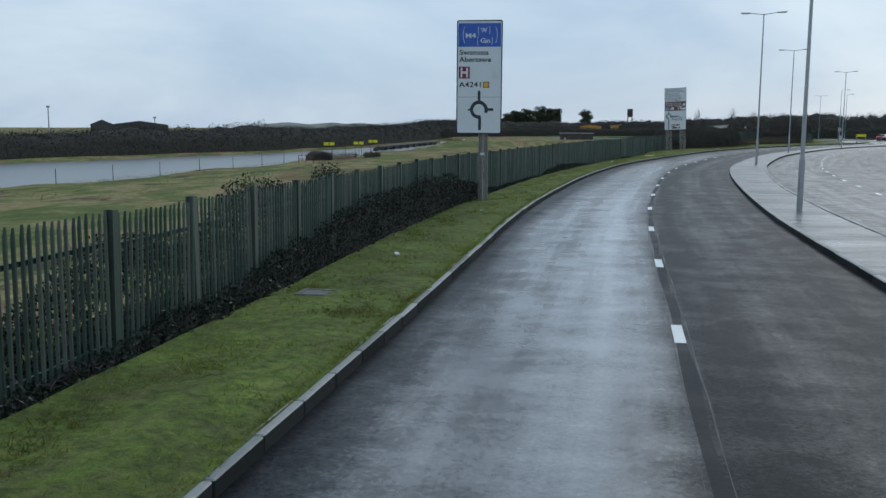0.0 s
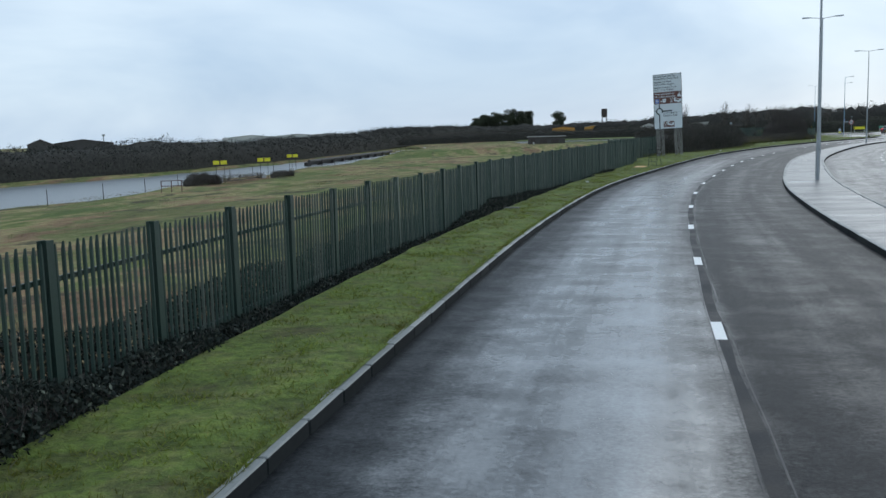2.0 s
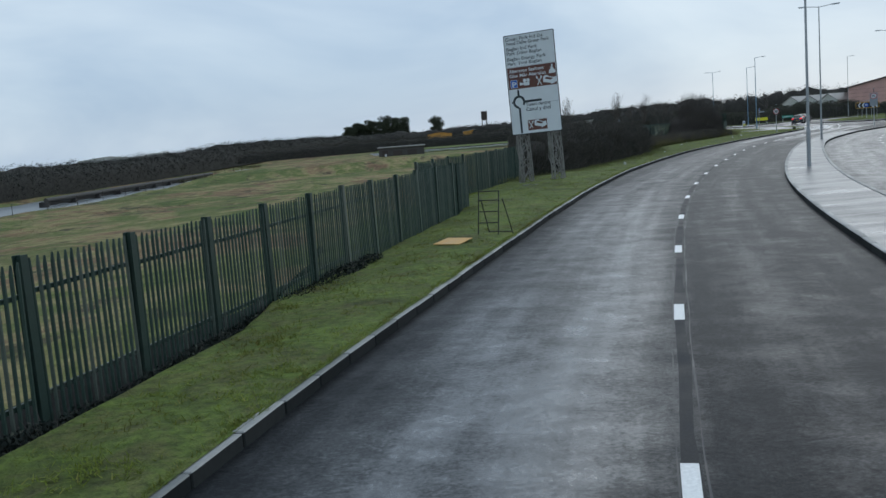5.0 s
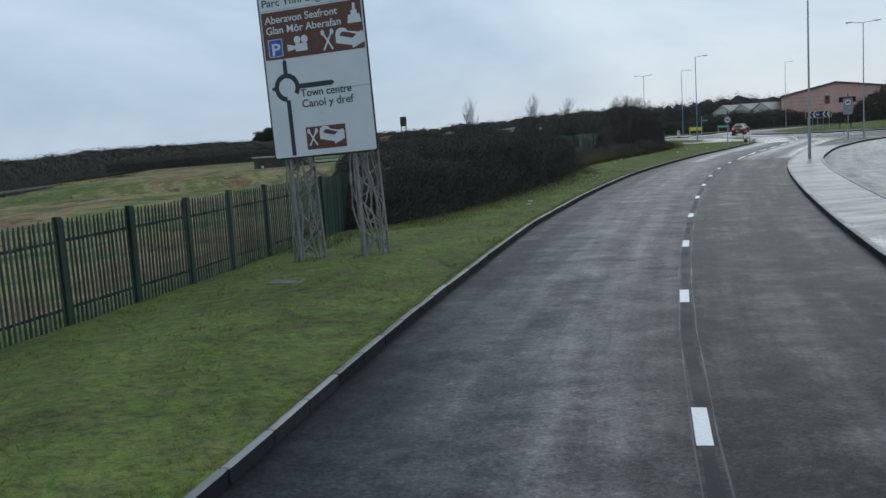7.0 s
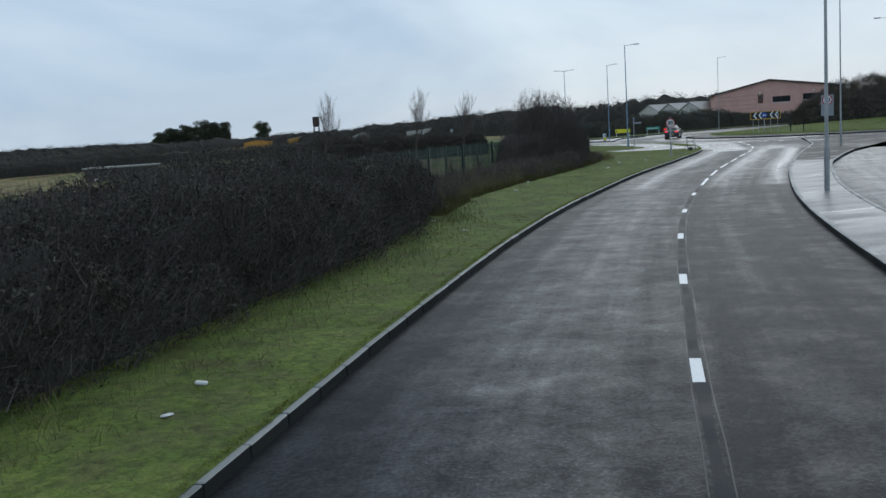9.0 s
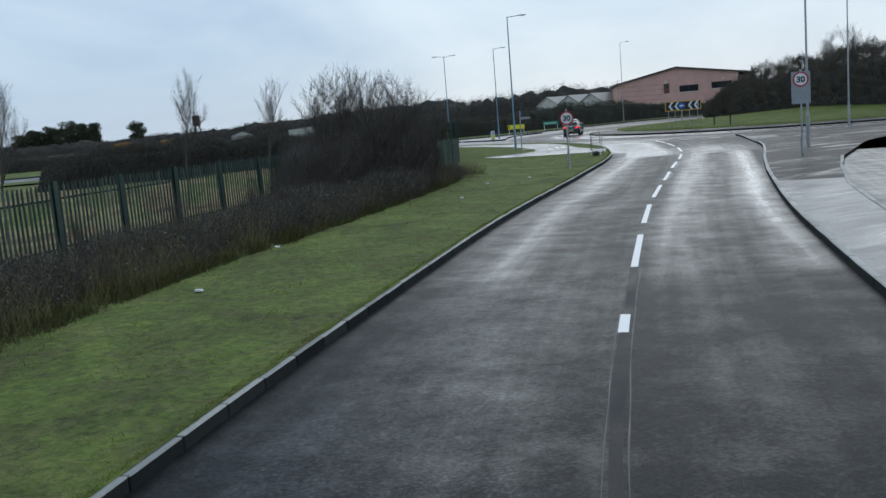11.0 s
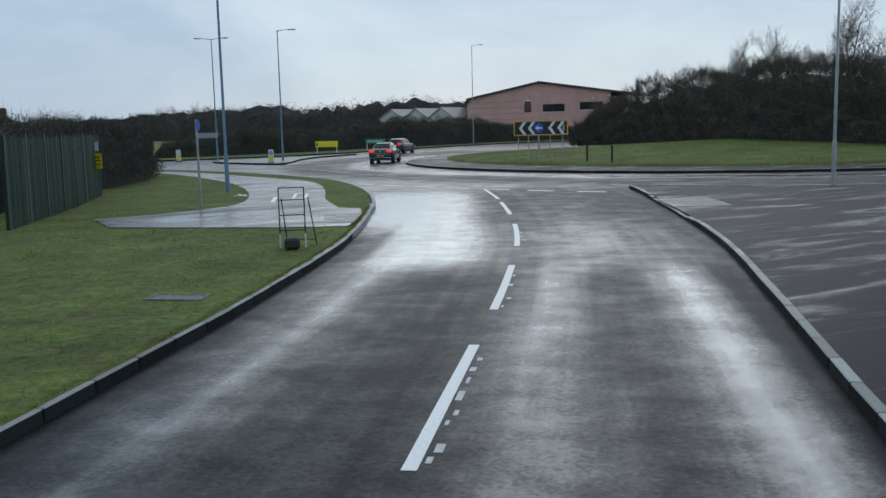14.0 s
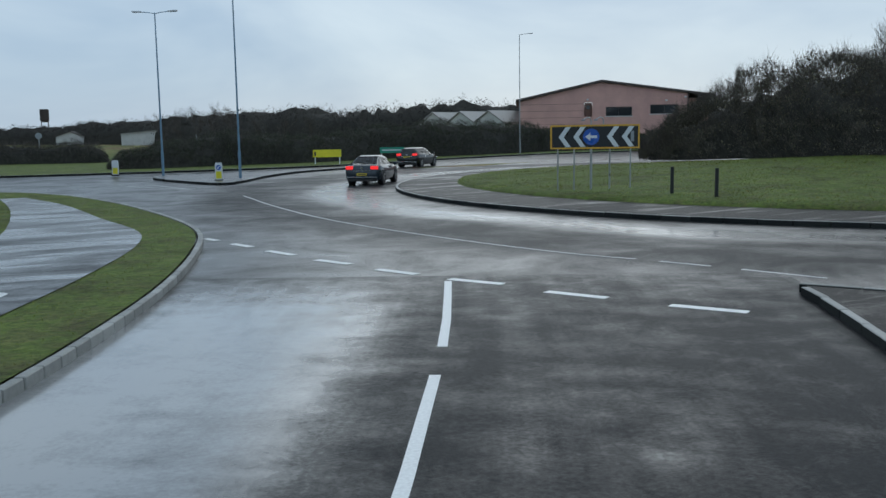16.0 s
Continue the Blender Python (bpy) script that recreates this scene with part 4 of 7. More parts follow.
# ---- paving, covers ----
def tactile(name, label, corners, z, nu, nv):
    """Small paving slabs between four corners, each with rows of raised ribs."""
    a, b, c, d = [np.array(p, float) for p in corners]
    top = thing(name, label, "tactile paving", kind="structure")

    def spot(u, v):
        u, v = u / nu, v / nv
        return a * (1 - u) * (1 - v) + b * u * (1 - v) + c * u * v + d * (1 - u) * v

    def slab(bm, u0, u1, v0, v1, z0, z1):
        lo, hi = [[bm.verts.new((*spot(u, v), zz)) for u, v in ((u0, v0), (u1, v0), (u1, v1), (u0, v1))] for zz in (z0, z1)]
        for t in range(4):
            bm.faces.new((lo[t], lo[(t + 1) % 4], hi[(t + 1) % 4], hi[t]))
        bm.faces.new(hi)

    for i in range(nu):
        for j in range(nv):
            bm = bmesh.new()
            dz = random.uniform(-0.003, 0.003)
            slab(bm, i, i + 0.975, j, j + 0.975, z - 0.01, z + 0.008 + dz)
            for k in range(5):
                slab(bm, i + 0.06 + 0.19 * k, i + 0.16 + 0.19 * k, j + 0.06, j + 0.92, z + 0.008 + dz, z + 0.014 + dz)
            bmesh.ops.recalc_face_normals(bm, faces=bm.faces[:])
            part("paving_slab", bm, M_TACTILE, top)
    return top


tactile("tactile_paving", "buff ribbed slabs at the lowered kerb", ((71.3, 168.95), (71.95, 168.5), (73.15, 170.6), (72.25, 171.3)), 0.146, 3, 6)
tactile("tactile_paving", "buff ribbed slabs at the island crossing", ((80.95, 166.15), (82.55, 165.45), (84.0, 167.85), (82.4, 168.55)), 0.118, 4, 7)


def access_cover(x, y, z, yaw, w, d, label):
    top = thing("access_cover", label, "access cover", yaw_m(x, y, z, yaw))
    bm = bmesh.new()
    for x0, x1, y0, y1 in ((-w / 2, w / 2, -d / 2, -d / 2 + 0.06), (-w / 2, w / 2, d / 2 - 0.06, d / 2), (-w / 2, -w / 2 + 0.06, -d / 2 + 0.06, d / 2 - 0.06), (w / 2 - 0.06, w / 2, -d / 2 + 0.06, d / 2 - 0.06)):
        box(bm, x0, x1, y0, y1, -0.08, 0.02)
    part("frame", bm, M_COVER, top)
    part("lid", one_box(-w / 2 + 0.065, w / 2 - 0.065, -d / 2 + 0.065, d / 2 - 0.065, -0.08, 0.012, bevel=0.005), M_COVER, top)


def lane_place(x, y):
    """The way along the lane line and the offset from it at a place."""
    k = int(np.argmin((LANE[:, 0] - x) ** 2 + (LANE[:, 1] - y) ** 2))
    t = heading(LANE_S[k])
    return LANE_S[k], -t[1] * (x - LANE[k, 0]) + t[0] * (y - LANE[k, 1])


for x, y, yaw, w, dd, label in ((0.79, 14.2, -8, 0.6, 0.45, "grey access cover sunk in the grass verge"), (8.15, 53.3, -14, 0.45, 0.34, "small grey access cover in worn muddy grass"),
                                (22.6, 96.5, -24, 0.6, 0.42, "grey access cover set in the grass verge"), (65.45, 160.2, -38, 0.9, 0.45, "pale access cover nearly overgrown by grass")):
    access_cover(x, y, verge_z(*lane_place(x, y)) - 0.006, yaw, w, dd, label)


# ---- palisade fence ----
def fence_panel(bay=1.92, high=1.72, pales=16):
    top = thing("palisade_fence", "dark green steel palisade fence panel with pointed pales", "fence", group="palisade fence")
    bm = bmesh.new()
    prof = [(-0.055, -0.05), (0.055, -0.05), (0.055, -0.042), (0.004, -0.042), (0.004, 0.042), (0.055, 0.042), (0.055, 0.05), (-0.055, 0.05), (-0.055, 0.042), (-0.004, 0.042), (-0.004, -0.042), (-0.055, -0.042)]
    lo, hi = [[bm.verts.new((x, y, z)) for x, y in prof] for z in (-0.3, high + 0.04)]
    for t in range(12):
        bm.faces.new((lo[t], lo[(t + 1) % 12], hi[(t + 1) % 12], hi[t]))
    bm.faces.new(hi)
    bmesh.ops.recalc_face_normals(bm, faces=bm.faces[:])
    part("post", bm, M_FENCE, top)
    for z in (0.32, high - 0.34):
        bm = one_box(0.06, bay - 0.06, 0.0, 0.008, z - 0.025, z + 0.025)
        box(bm, 0.06, bay - 0.06, 0.008, 0.035, z + 0.017, z + 0.025)
        part("rail", bm, M_FENCE, top)
    w, bm = 0.033, bmesh.new()
    prof = [(-w, -0.004), (-w * 0.35, -0.022), (w * 0.35, -0.022), (w, -0.004)]
    rows = []
    for z, k in ((0.02, 1.0), (high - 0.09, 1.0), (high, 0.25)):
        rows.append([bm.verts.new((x * k, y - 0.012, z)) for x, y in prof])
    for r0, r1 in zip(rows, rows[1:]):
        for i in range(3):
            bm.faces.new((r0[i], r0[i + 1], r1[i + 1], r1[i]))
    me = bpy.data.meshes.new("pale")
    bm.to_mesh(me)
    bm.free()
    me.materials.append(M_FENCE)
    for i in range(pales):
        x = 0.06 + (bay - 0.12) * (i + 0.5) / pales
        part("pale", me, None, top, m=pose(x, 0, random.uniform(-0.012, 0.012), 0, random.uniform(-0.5, 0.5), 0))
    return top


PANEL = fence_panel()
placed = []


def fence_run(s0, s1, off, z, tall=1.0, bay=1.92):
    pts = np.array([beside(s, off(s)) for s in np.arange(s0, s1, 0.25)])
    at = np.r_[0, np.cumsum(np.hypot(*np.diff(pts, axis=0).T))]
    for c in np.arange(0, at[-1] - bay, bay):
        a = [np.interp(c, at, pts[:, i]) for i in (0, 1)]
        b = [np.interp(c + bay, at, pts[:, i]) for i in (0, 1)]
        za, zb = (z(s0 + (s1 - s0) * min(1.0, q / at[-1])) for q in (c, c + bay))
        m = pose(a[0], a[1], za + random.uniform(-0.02, 0.02), random.uniform(-0.8, 0.8), -math.degrees(math.atan2(zb - za, bay)), math.degrees(math.atan2(b[1] - a[1], b[0] - a[0]))) @ Matrix.Diagonal((bay / 1.92, 1, tall, 1))
        if not placed:
            PANEL.matrix_basis = m
            placed.append(PANEL)
        else:
            placed.append(copy_thing(PANEL, m))


fence_run(38.8, 130.0, fence_one, table((40, -0.10), (85, -0.16), (120, -0.08)))
fence_run(131.6, 170, fence_two, table((131, -0.08), (150, -0.06), (170, 0.2)))
fence_run(170, 224.2, fence_two, table((170, 0.2), (180, 0.38), (198, 0.36), (209, 0.24), (213, 0.1), (218, -0.05), (224, -0.05)), 1.0, 2.5)
fence_run(224, 240, fence_two, table((0, 0.0)), 1.5)
# the short return that joins the two runs
a, b = beside(127.6, fence_one(127.6)), beside(131.6, fence_two(131.6))
for k in range(2):
    p = a + (b - a) * k / 2
    copy_thing(PANEL, pose(p[0], p[1], -0.12, 0, 0, math.degrees(math.atan2(b[1] - a[1], b[0] - a[0]))) @ Matrix.Diagonal((math.hypot(*(b - a)) / 3.84, 1, 1, 1)))


# ---- lamp columns ----
def lamp_column(name, label, x, y, yaw, height, heads, mat, z=0.11):
    top = thing(name, label, "street lamp", yaw_m(x, y, z, yaw), group="lamp columns")
    bm = bmesh.new()
    rod(bm, (0, 0, -0.3), (0, 0, 1.5), 0.085, 0.085, 12)
    rod(bm, (0, 0, 1.5), (0, 0, 1.62), 0.085, 0.062, 12, False)
    rod(bm, (0, 0, 1.62), (0, 0, height), 0.062, 0.036, 12)
    part("column", bm, mat, top, smooth=False)
    part("inspection_door", one_box(-0.045, 0.045, -0.092, -0.080, 0.5, 1.05, bevel=0.004), mat, top)
    for sx in heads:
        arm = bmesh.new()
        bent(arm, [(0, 0, height - 0.06), (0.35 * sx, 0, height + 0.0), (0.95 * sx, 0, height + 0.06)], 0.024, 8)
        part("arm", arm, mat, top)
        bm = bmesh.new()
        v0 = [(0.85, -0.06, 0), (0.85, 0.06, 0), (1.45, 0.11, 0.02), (1.45, -0.11, 0.02)]
        lo = [bm.verts.new((px * sx, py, height + 0.03 + pz)) for px, py, pz in v0]
        hi = [bm.verts.new((px * sx, py * 0.8, height + 0.10 + pz)) for px, py, pz in v0]
        bm.faces.new(lo)
        bm.faces.new(hi)
        for t in range(4):
            bm.faces.new((lo[t], lo[(t + 1) % 4], hi[(t + 1) % 4], hi[t]))
        bmesh.ops.recalc_face_normals(bm, faces=bm.faces[:])
        head = part("lantern", bm, M_GALV, top, "flat grey lantern")
        part("lens", one_box(*sorted((0.95 * sx, 1.38 * sx)), -0.07, 0.07, height + 0.018, height + 0.032), M_WHITE, head)
    return top


lamp_column("street_lamp", "tall grey steel lamp column with two arms on the median", 12.5, 28.8, -12, 10.2, (1, -1), M_GALV)
lamp_column("street_lamp", "tall grey steel lamp column with two arms on the median", 21.65, 63.9, -18, 9.9, (1, -1), M_GALV)
lamp_column("street_lamp", "tall grey steel lamp column with two arms on the median", 34.4, 96.0, -25, 10.2, (1, -1), M_GALV)
lamp_column("street_lamp", "tall grey steel lamp column with two arms on the median", 51.3, 126.0, -32, 10.0, (1, -1), M_GALV, 0.0)
lamp_column("street_lamp", "tall grey steel lamp column beside a speed sign", 75.4, 155.4, -35, 10.2, (1, -1), M_GALV)
lamp_column("street_lamp", "grey steel lamp column at the roundabout's edge", 92.0, 169.4, -40, 10.2, (1, -1), M_GALV)
lamp_column("street_lamp", "blue-painted lamp column with one arm on the grass corner", 72.8, 183.0, -8, 9.9, (1,), M_BLUEPOLE)
lamp_column("street_lamp", "blue-painted lamp column with one arm on the exit island", 87.2, 217.2, -10, 10.3, (1,), M_BLUEPOLE)
lamp_column("street_lamp", "blue-grey lamp column with two arms on the exit island", 83.9, 224.4, -30, 10.2, (1, -1), M_BLUEPOLE)
lamp_column("street_lamp", "tall grey lamp column with one arm behind the far kerb", 126.4, 252.4, -25, 13.0, (1,), M_GALV)


# ---- plants ----
rng = np.random.default_rng(7)


def leaf_quads(p, size, flat=0.0):
    """Small folded leaves at the places p, turned at random."""
    n = len(p)
    a = rng.normal(size=(n, 3))
    a /= np.linalg.norm(a, axis=1)[:, None]
    b = np.cross(a, rng.normal(size=(n, 3)))
    b /= np.linalg.norm(b, axis=1)[:, None] + 1e-9
    k = (size * rng.uniform(0.6, 1.4, n))[:, None]
    q = np.stack([p - a * k, p - b * k * 0.45, p + a * k, p + b * k * 0.45], 1)
    return q.reshape(-1, 3)


def twig_tris(p, d, length, width):
    """Thin tapering shoots from p along d: two crossed slivers each."""
    n = len(p)
    d = d / (np.linalg.norm(d, axis=1)[:, None] + 1e-9)
    s = np.cross(d, rng.normal(size=(n, 3)))
    s /= np.linalg.norm(s, axis=1)[:, None] + 1e-9
    t = np.cross(d, s)
    ln = np.asarray(length).reshape(-1, 1)
    w = np.asarray(width).reshape(-1, 1) if np.ndim(width) else width
    bend = rng.normal(size=(n, 3)) * ln * 0.06
    a = np.stack([p - s * w, p + s * w, p + d * ln + bend], 1)
    b = np.stack([p - t * w, p + t * w, p + d * ln + bend], 1)
    return np.concatenate([a, b]).reshape(-1, 3)


def lumps(x, y, u):
    """How far a thicket swells or shrinks at a place."""
    return (1 + 0.22 * noise.noise(Vector((x * 0.11, y * 0.11, 4))) + 0.32 * noise.noise(Vector((x * 0.55, y * 0.55, u * 1.3)))
            + 0.12 * noise.noise(Vector((x * 1.9, y * 1.9, u * 3.1 + 9))))


def hedge_shell(line, m):
    """m places on the outer face of a thicket; line: rows of x, y, half width, height, base. Returns places and outward ways."""
    line = np.array(line, float)
    at = np.r_[0, np.cumsum(np.hypot(*np.diff(line[:, :2], axis=0).T))]
    c = rng.uniform(0, at[-1], m)
    x, y, w, h, z0 = [np.interp(c, at, line[:, i]) for i in range(5)]
    e = 0.5
    tx = np.interp(c + e, at, line[:, 0]) - np.interp(c - e, at, line[:, 0])
    ty = np.interp(c + e, at, line[:, 1]) - np.interp(c - e, at, line[:, 1])
    ln = np.hypot(tx, ty) + 1e-9
    ang = rng.uniform(0.0, math.pi, m)
    ca, sa = np.cos(ang), np.sin(ang)
    lat, up = np.sign(ca) * np.abs(ca) ** 0.6, sa ** 0.6
    nx_, ny_ = -ty / ln, tx / ln
    k = np.array([lumps(a, b, u) for a, b, u in zip(x + nx_ * lat * w * 0.9, y + ny_ * lat * w * 0.9, up * h)])
    k = k * np.minimum(1.0, 0.3 + np.minimum(c, at[-1] - c) / 1.6)
    p = np.stack([x + nx_ * lat * w * k, y + ny_ * lat * w * k, z0 + up * h * k], 1)
    d = np.stack([nx_ * lat, ny_ * lat, up * 0.8 + 0.15], 1)
    return p, d, h


def thicket(name, label, category, line, leaves, size, twigs, mat, twig_len=(0.3, 0.9), kind="stuff", core=0.80, twig_w=0.008):
    """A dense winter thicket: an added heart mesh coloured as inner shade, leaves over it, bare shoots standing out of
    it.
    """
    top = thing(name, label, category, kind=kind)
    line_a = np.array(line, float)
    at = np.r_[0, np.cumsum(np.hypot(*np.diff(line_a[:, :2], axis=0).T))]
    cols = np.linspace(0, at[-1], max(6, int(at[-1] / 0.8)))
    vs, rows = [], 11
    for c in cols:
        x, y, w, h, z0 = [float(np.interp(c, at, line_a[:, i])) for i in range(5)]
        tx = np.interp(c + 0.5, at, line_a[:, 0]) - np.interp(c - 0.5, at, line_a[:, 0])
        ty = np.interp(c + 0.5, at, line_a[:, 1]) - np.interp(c - 0.5, at, line_a[:, 1])
        ln = math.hypot(tx, ty) + 1e-9
        end = min(1.0, 0.25 + min(c, at[-1] - c) / 1.5)
        for r in range(rows):
            a = math.pi * r / (rows - 1)
            ca, sa = math.cos(a), max(0.0, math.sin(a))
            lat, up = math.copysign(abs(ca) ** 0.6, ca), sa ** 0.6
            px, py = x - ty / ln * lat * w * core * end, y + tx / ln * lat * w * core * end
            k = core * lumps(x - ty / ln * lat * w * 0.9, y + tx / ln * lat * w * 0.9, up * h)
            vs.append((px, py, z0 - 0.1 + up * h * k * end))
    fs = [(i * rows + r, i * rows + r + 1, (i + 1) * rows + r + 1, (i + 1) * rows + r) for i in range(len(cols) - 1) for r in range(rows - 1)]
    fs += [tuple(range(rows)), tuple(range((len(cols) - 1) * rows, len(cols) * rows))]
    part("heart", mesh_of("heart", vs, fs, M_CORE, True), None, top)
    p, d, h = hedge_shell(line, leaves)
    p = p - d * (rng.uniform(0, 1, leaves) ** 1.6 * 0.35 * np.minimum(1.5, h))[:, None] * 0.8 + rng.normal(size=p.shape) * size * 0.8
    part("leaves", soup("leaves", leaf_quads(p, size), 4, mat), None, top)
    if twigs:
        p, d, h = hedge_shell(line, twigs)
        d = d * 0.6 + rng.normal(size=d.shape) * 0.35 + np.array([0, 0, 0.55])
        ln = rng.uniform(*twig_len, twigs)
        part("twigs", soup("twigs", twig_tris(p - d * 0.25, d, ln, twig_w), 3, M_TWIG), None, top)
    return top


def along(rows, base=0.0):
    """Thicket rows from (s, offset, half width, height[, base])."""
    out = []
    for r in rows:
        s, d, w, h = r[:4]
        p = beside(s, d)
        out.append((p[0], p[1], w, h, r[4] if len(r) > 4 else base))
    return out


thicket("bramble_hedge", "dense dark winter bramble thicket on the grass verge", "hedge",
        along([(148.6, 10.2, 1.0, 1.5), (150.0, 9.7, 2.0, 1.9), (152, 9.3, 2.2, 2.0), (156, 9.1, 2.2, 2.15), (160, 8.9, 2.3, 2.3), (165, 8.8, 2.3, 2.4), (169, 9.0, 2.2, 2.1), (173, 9.8, 1.8, 1.5), (175.5, 10.3, 1.3, 0.9)]),
        190000, 0.030, 26000, M_THORN, (0.2, 0.6))
thicket("scrub", "low twiggy bramble scrub in front of the fence", "scrub",
        along([(173, 10.2, 1.3, 1.0), (178, 10.2, 1.4, 0.85), (182, 10.3, 1.3, 0.75), (187, 10.0, 1.5, 0.85), (192, 9.8, 1.6, 0.9), (197, 9.7, 1.5, 1.0), (202, 9.6, 1.3, 0.75), (206, 9.9, 1.0, 0.5), (209.5, 10.6, 0.8, 0.35)], 0.1), 50000, 0.028, 26000, M_BRAMBLE, (0.15, 0.7), core=0.5, twig_w=0.006)
thicket("bramble_hedge", "tall leafless thicket with upright shoots by the fence", "hedge",
        along([(193.5, 11.6, 0.8, 1.3), (196, 11.2, 1.2, 2.1), (198, 10.8, 1.6, 2.6), (200.3, 10.5, 1.8, 2.7), (202.3, 10.4, 1.4, 2.2), (203.8, 10.5, 0.9, 1.2), (204.8, 10.6, 0.5, 0.5)], 0.1),
        60000, 0.030, 30000, M_BRAMBLE, (0.3, 0.9), core=0.62, twig_w=0.006)
thicket("hedge_bank", "dark hedge growing up behind the palisade fence", "hedge",
        along([(224, 17.6, 1.0, 1.8, -0.2), (229, 17.6, 1.7, 2.6, -0.2), (235, 18.2, 2.2, 3.1, -0.1), (241, 19.4, 2.5, 3.3, -0.1), (247, 20.7, 2.0, 2.8, -0.1)]),
        40000, 0.045, 9000, M_HOLLY, (0.3, 0.9))
thicket("hedge_bank", "long dark hedge across the field beyond the fence", "hedge",
        [(39, 190.8, 1.4, 1.6, -0.15), (43.5, 193.6, 2.1, 2.6, -0.1), (50, 197.5, 2.2, 2.8, 0.0), (58, 200.5, 2.1, 2.7, 0.05), (64, 201.0, 1.8, 2.7, 0.05)], 80000, 0.05, 16000, M_THORN, (0.3, 0.8))
thicket("corner_bush", "dense dark evergreen bush at the end of the fence", "bush",
        [(66.2, 188.5, 1.5, 2.4, 0.1), (68.3, 191.5, 1.9, 2.8, 0.1), (70.2, 195.5, 2.0, 2.7, 0.1), (71.8, 200.0, 1.9, 2.3, 0.1), (72.8, 204.0, 1.3, 1.4, 0.1)], 50000, 0.04, 7000, M_THORN, (0.2, 0.6))
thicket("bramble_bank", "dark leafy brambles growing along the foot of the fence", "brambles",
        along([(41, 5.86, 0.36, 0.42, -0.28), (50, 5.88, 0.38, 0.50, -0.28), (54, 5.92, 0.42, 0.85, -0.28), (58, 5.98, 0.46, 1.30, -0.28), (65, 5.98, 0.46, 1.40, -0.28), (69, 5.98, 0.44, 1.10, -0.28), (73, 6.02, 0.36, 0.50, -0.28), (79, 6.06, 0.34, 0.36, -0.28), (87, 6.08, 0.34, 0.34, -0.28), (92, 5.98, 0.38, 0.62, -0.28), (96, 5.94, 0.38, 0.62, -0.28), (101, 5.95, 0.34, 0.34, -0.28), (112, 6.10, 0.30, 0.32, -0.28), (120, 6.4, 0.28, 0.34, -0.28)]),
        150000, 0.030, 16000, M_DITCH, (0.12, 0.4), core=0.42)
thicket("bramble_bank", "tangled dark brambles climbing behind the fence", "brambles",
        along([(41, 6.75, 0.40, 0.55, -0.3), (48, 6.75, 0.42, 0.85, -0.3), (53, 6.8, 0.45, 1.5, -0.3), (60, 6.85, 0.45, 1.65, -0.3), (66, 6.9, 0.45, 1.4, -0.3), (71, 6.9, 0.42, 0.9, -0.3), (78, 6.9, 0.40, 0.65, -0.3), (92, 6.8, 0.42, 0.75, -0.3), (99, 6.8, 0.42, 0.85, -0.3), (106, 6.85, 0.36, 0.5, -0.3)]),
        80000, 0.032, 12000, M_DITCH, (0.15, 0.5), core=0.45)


def branches(h, seed, spread=0.5, levels=4, fork=3, up=0.35, r0=0.08):
    """Limbs and twigs of a leafless tree: thick limbs as bars, thin twigs as slivers."""
    rs_ = random.Random(seed)
    limbs, fine = [], []

    def grow(p, d, ln, r, lv):
        q = p
        steps = 3
        for i in range(steps):
            d = (d + Vector((rs_.gauss(0, 0.12), rs_.gauss(0, 0.12), up * 0.12))).normalized()
            e = q + d * ln / steps
            ra, rb = r * (1 - 0.35 * i / steps), r * (1 - 0.35 * (i + 1) / steps)
            (limbs if lv < 2 else fine).append((q.copy(), e.copy(), ra, rb))
            q = e
            if lv < levels and (i > 0 or lv > 0):
                for _ in range(fork - 1 if lv < 2 else fork):
                    side = Vector((rs_.gauss(0, 1), rs_.gauss(0, 1), rs_.gauss(0.25, 0.5))).normalized()
                    grow(q, (d * (1 - spread) + side * spread).normalized(), ln * rs_.uniform(0.45, 0.68), rb * 0.55, lv + 1)

    grow(Vector((0, 0, -0.15)), Vector((rs_.gauss(0, 0.05), rs_.gauss(0, 0.05), 1)), h * 0.55, r0, 0)
    return limbs, fine


def tree_meshes(h, seed, **kw):
    limbs, fine = branches(h, seed, **kw)
    bm = bmesh.new()
    for a, b, r, rb in limbs:
        rod(bm, a, b, r, rb, 6, False)
    me = bpy.data.meshes.new("limbs")
    bm.to_mesh(me)
    bm.free()
    me.materials.append(M_BARK)
    me.shade_smooth()
    a = np.array([f[0] for f in fine])
    b = np.array([f[1] for f in fine])
    r = np.array([f[2] for f in fine])
    d = b - a
    tw = soup("twigs", twig_tris(a, d, np.linalg.norm(d, axis=1) * 1.35, np.maximum(0.004, r)), 3, M_TWIG)
    return me, tw


BARE = [tree_meshes(1.0 * 6, 11, spread=0.42, up=0.6), tree_meshes(6, 12, spread=0.5, up=0.5), tree_meshes(6, 15, spread=0.38, up=0.8)]


def bare_tree(x, y, z, h, kind, yaw, label, group=""):
    top = thing("bare_tree", label, "tree", pose(x, y, z, 0, 0, yaw) @ Matrix.Scale(h / 6, 4), group)
    part("trunk", BARE[kind][0], None, top)
    part("crown", BARE[kind][1], None, top)
    return top


def at_lane(s, d):
    return tuple(beside(s, d))


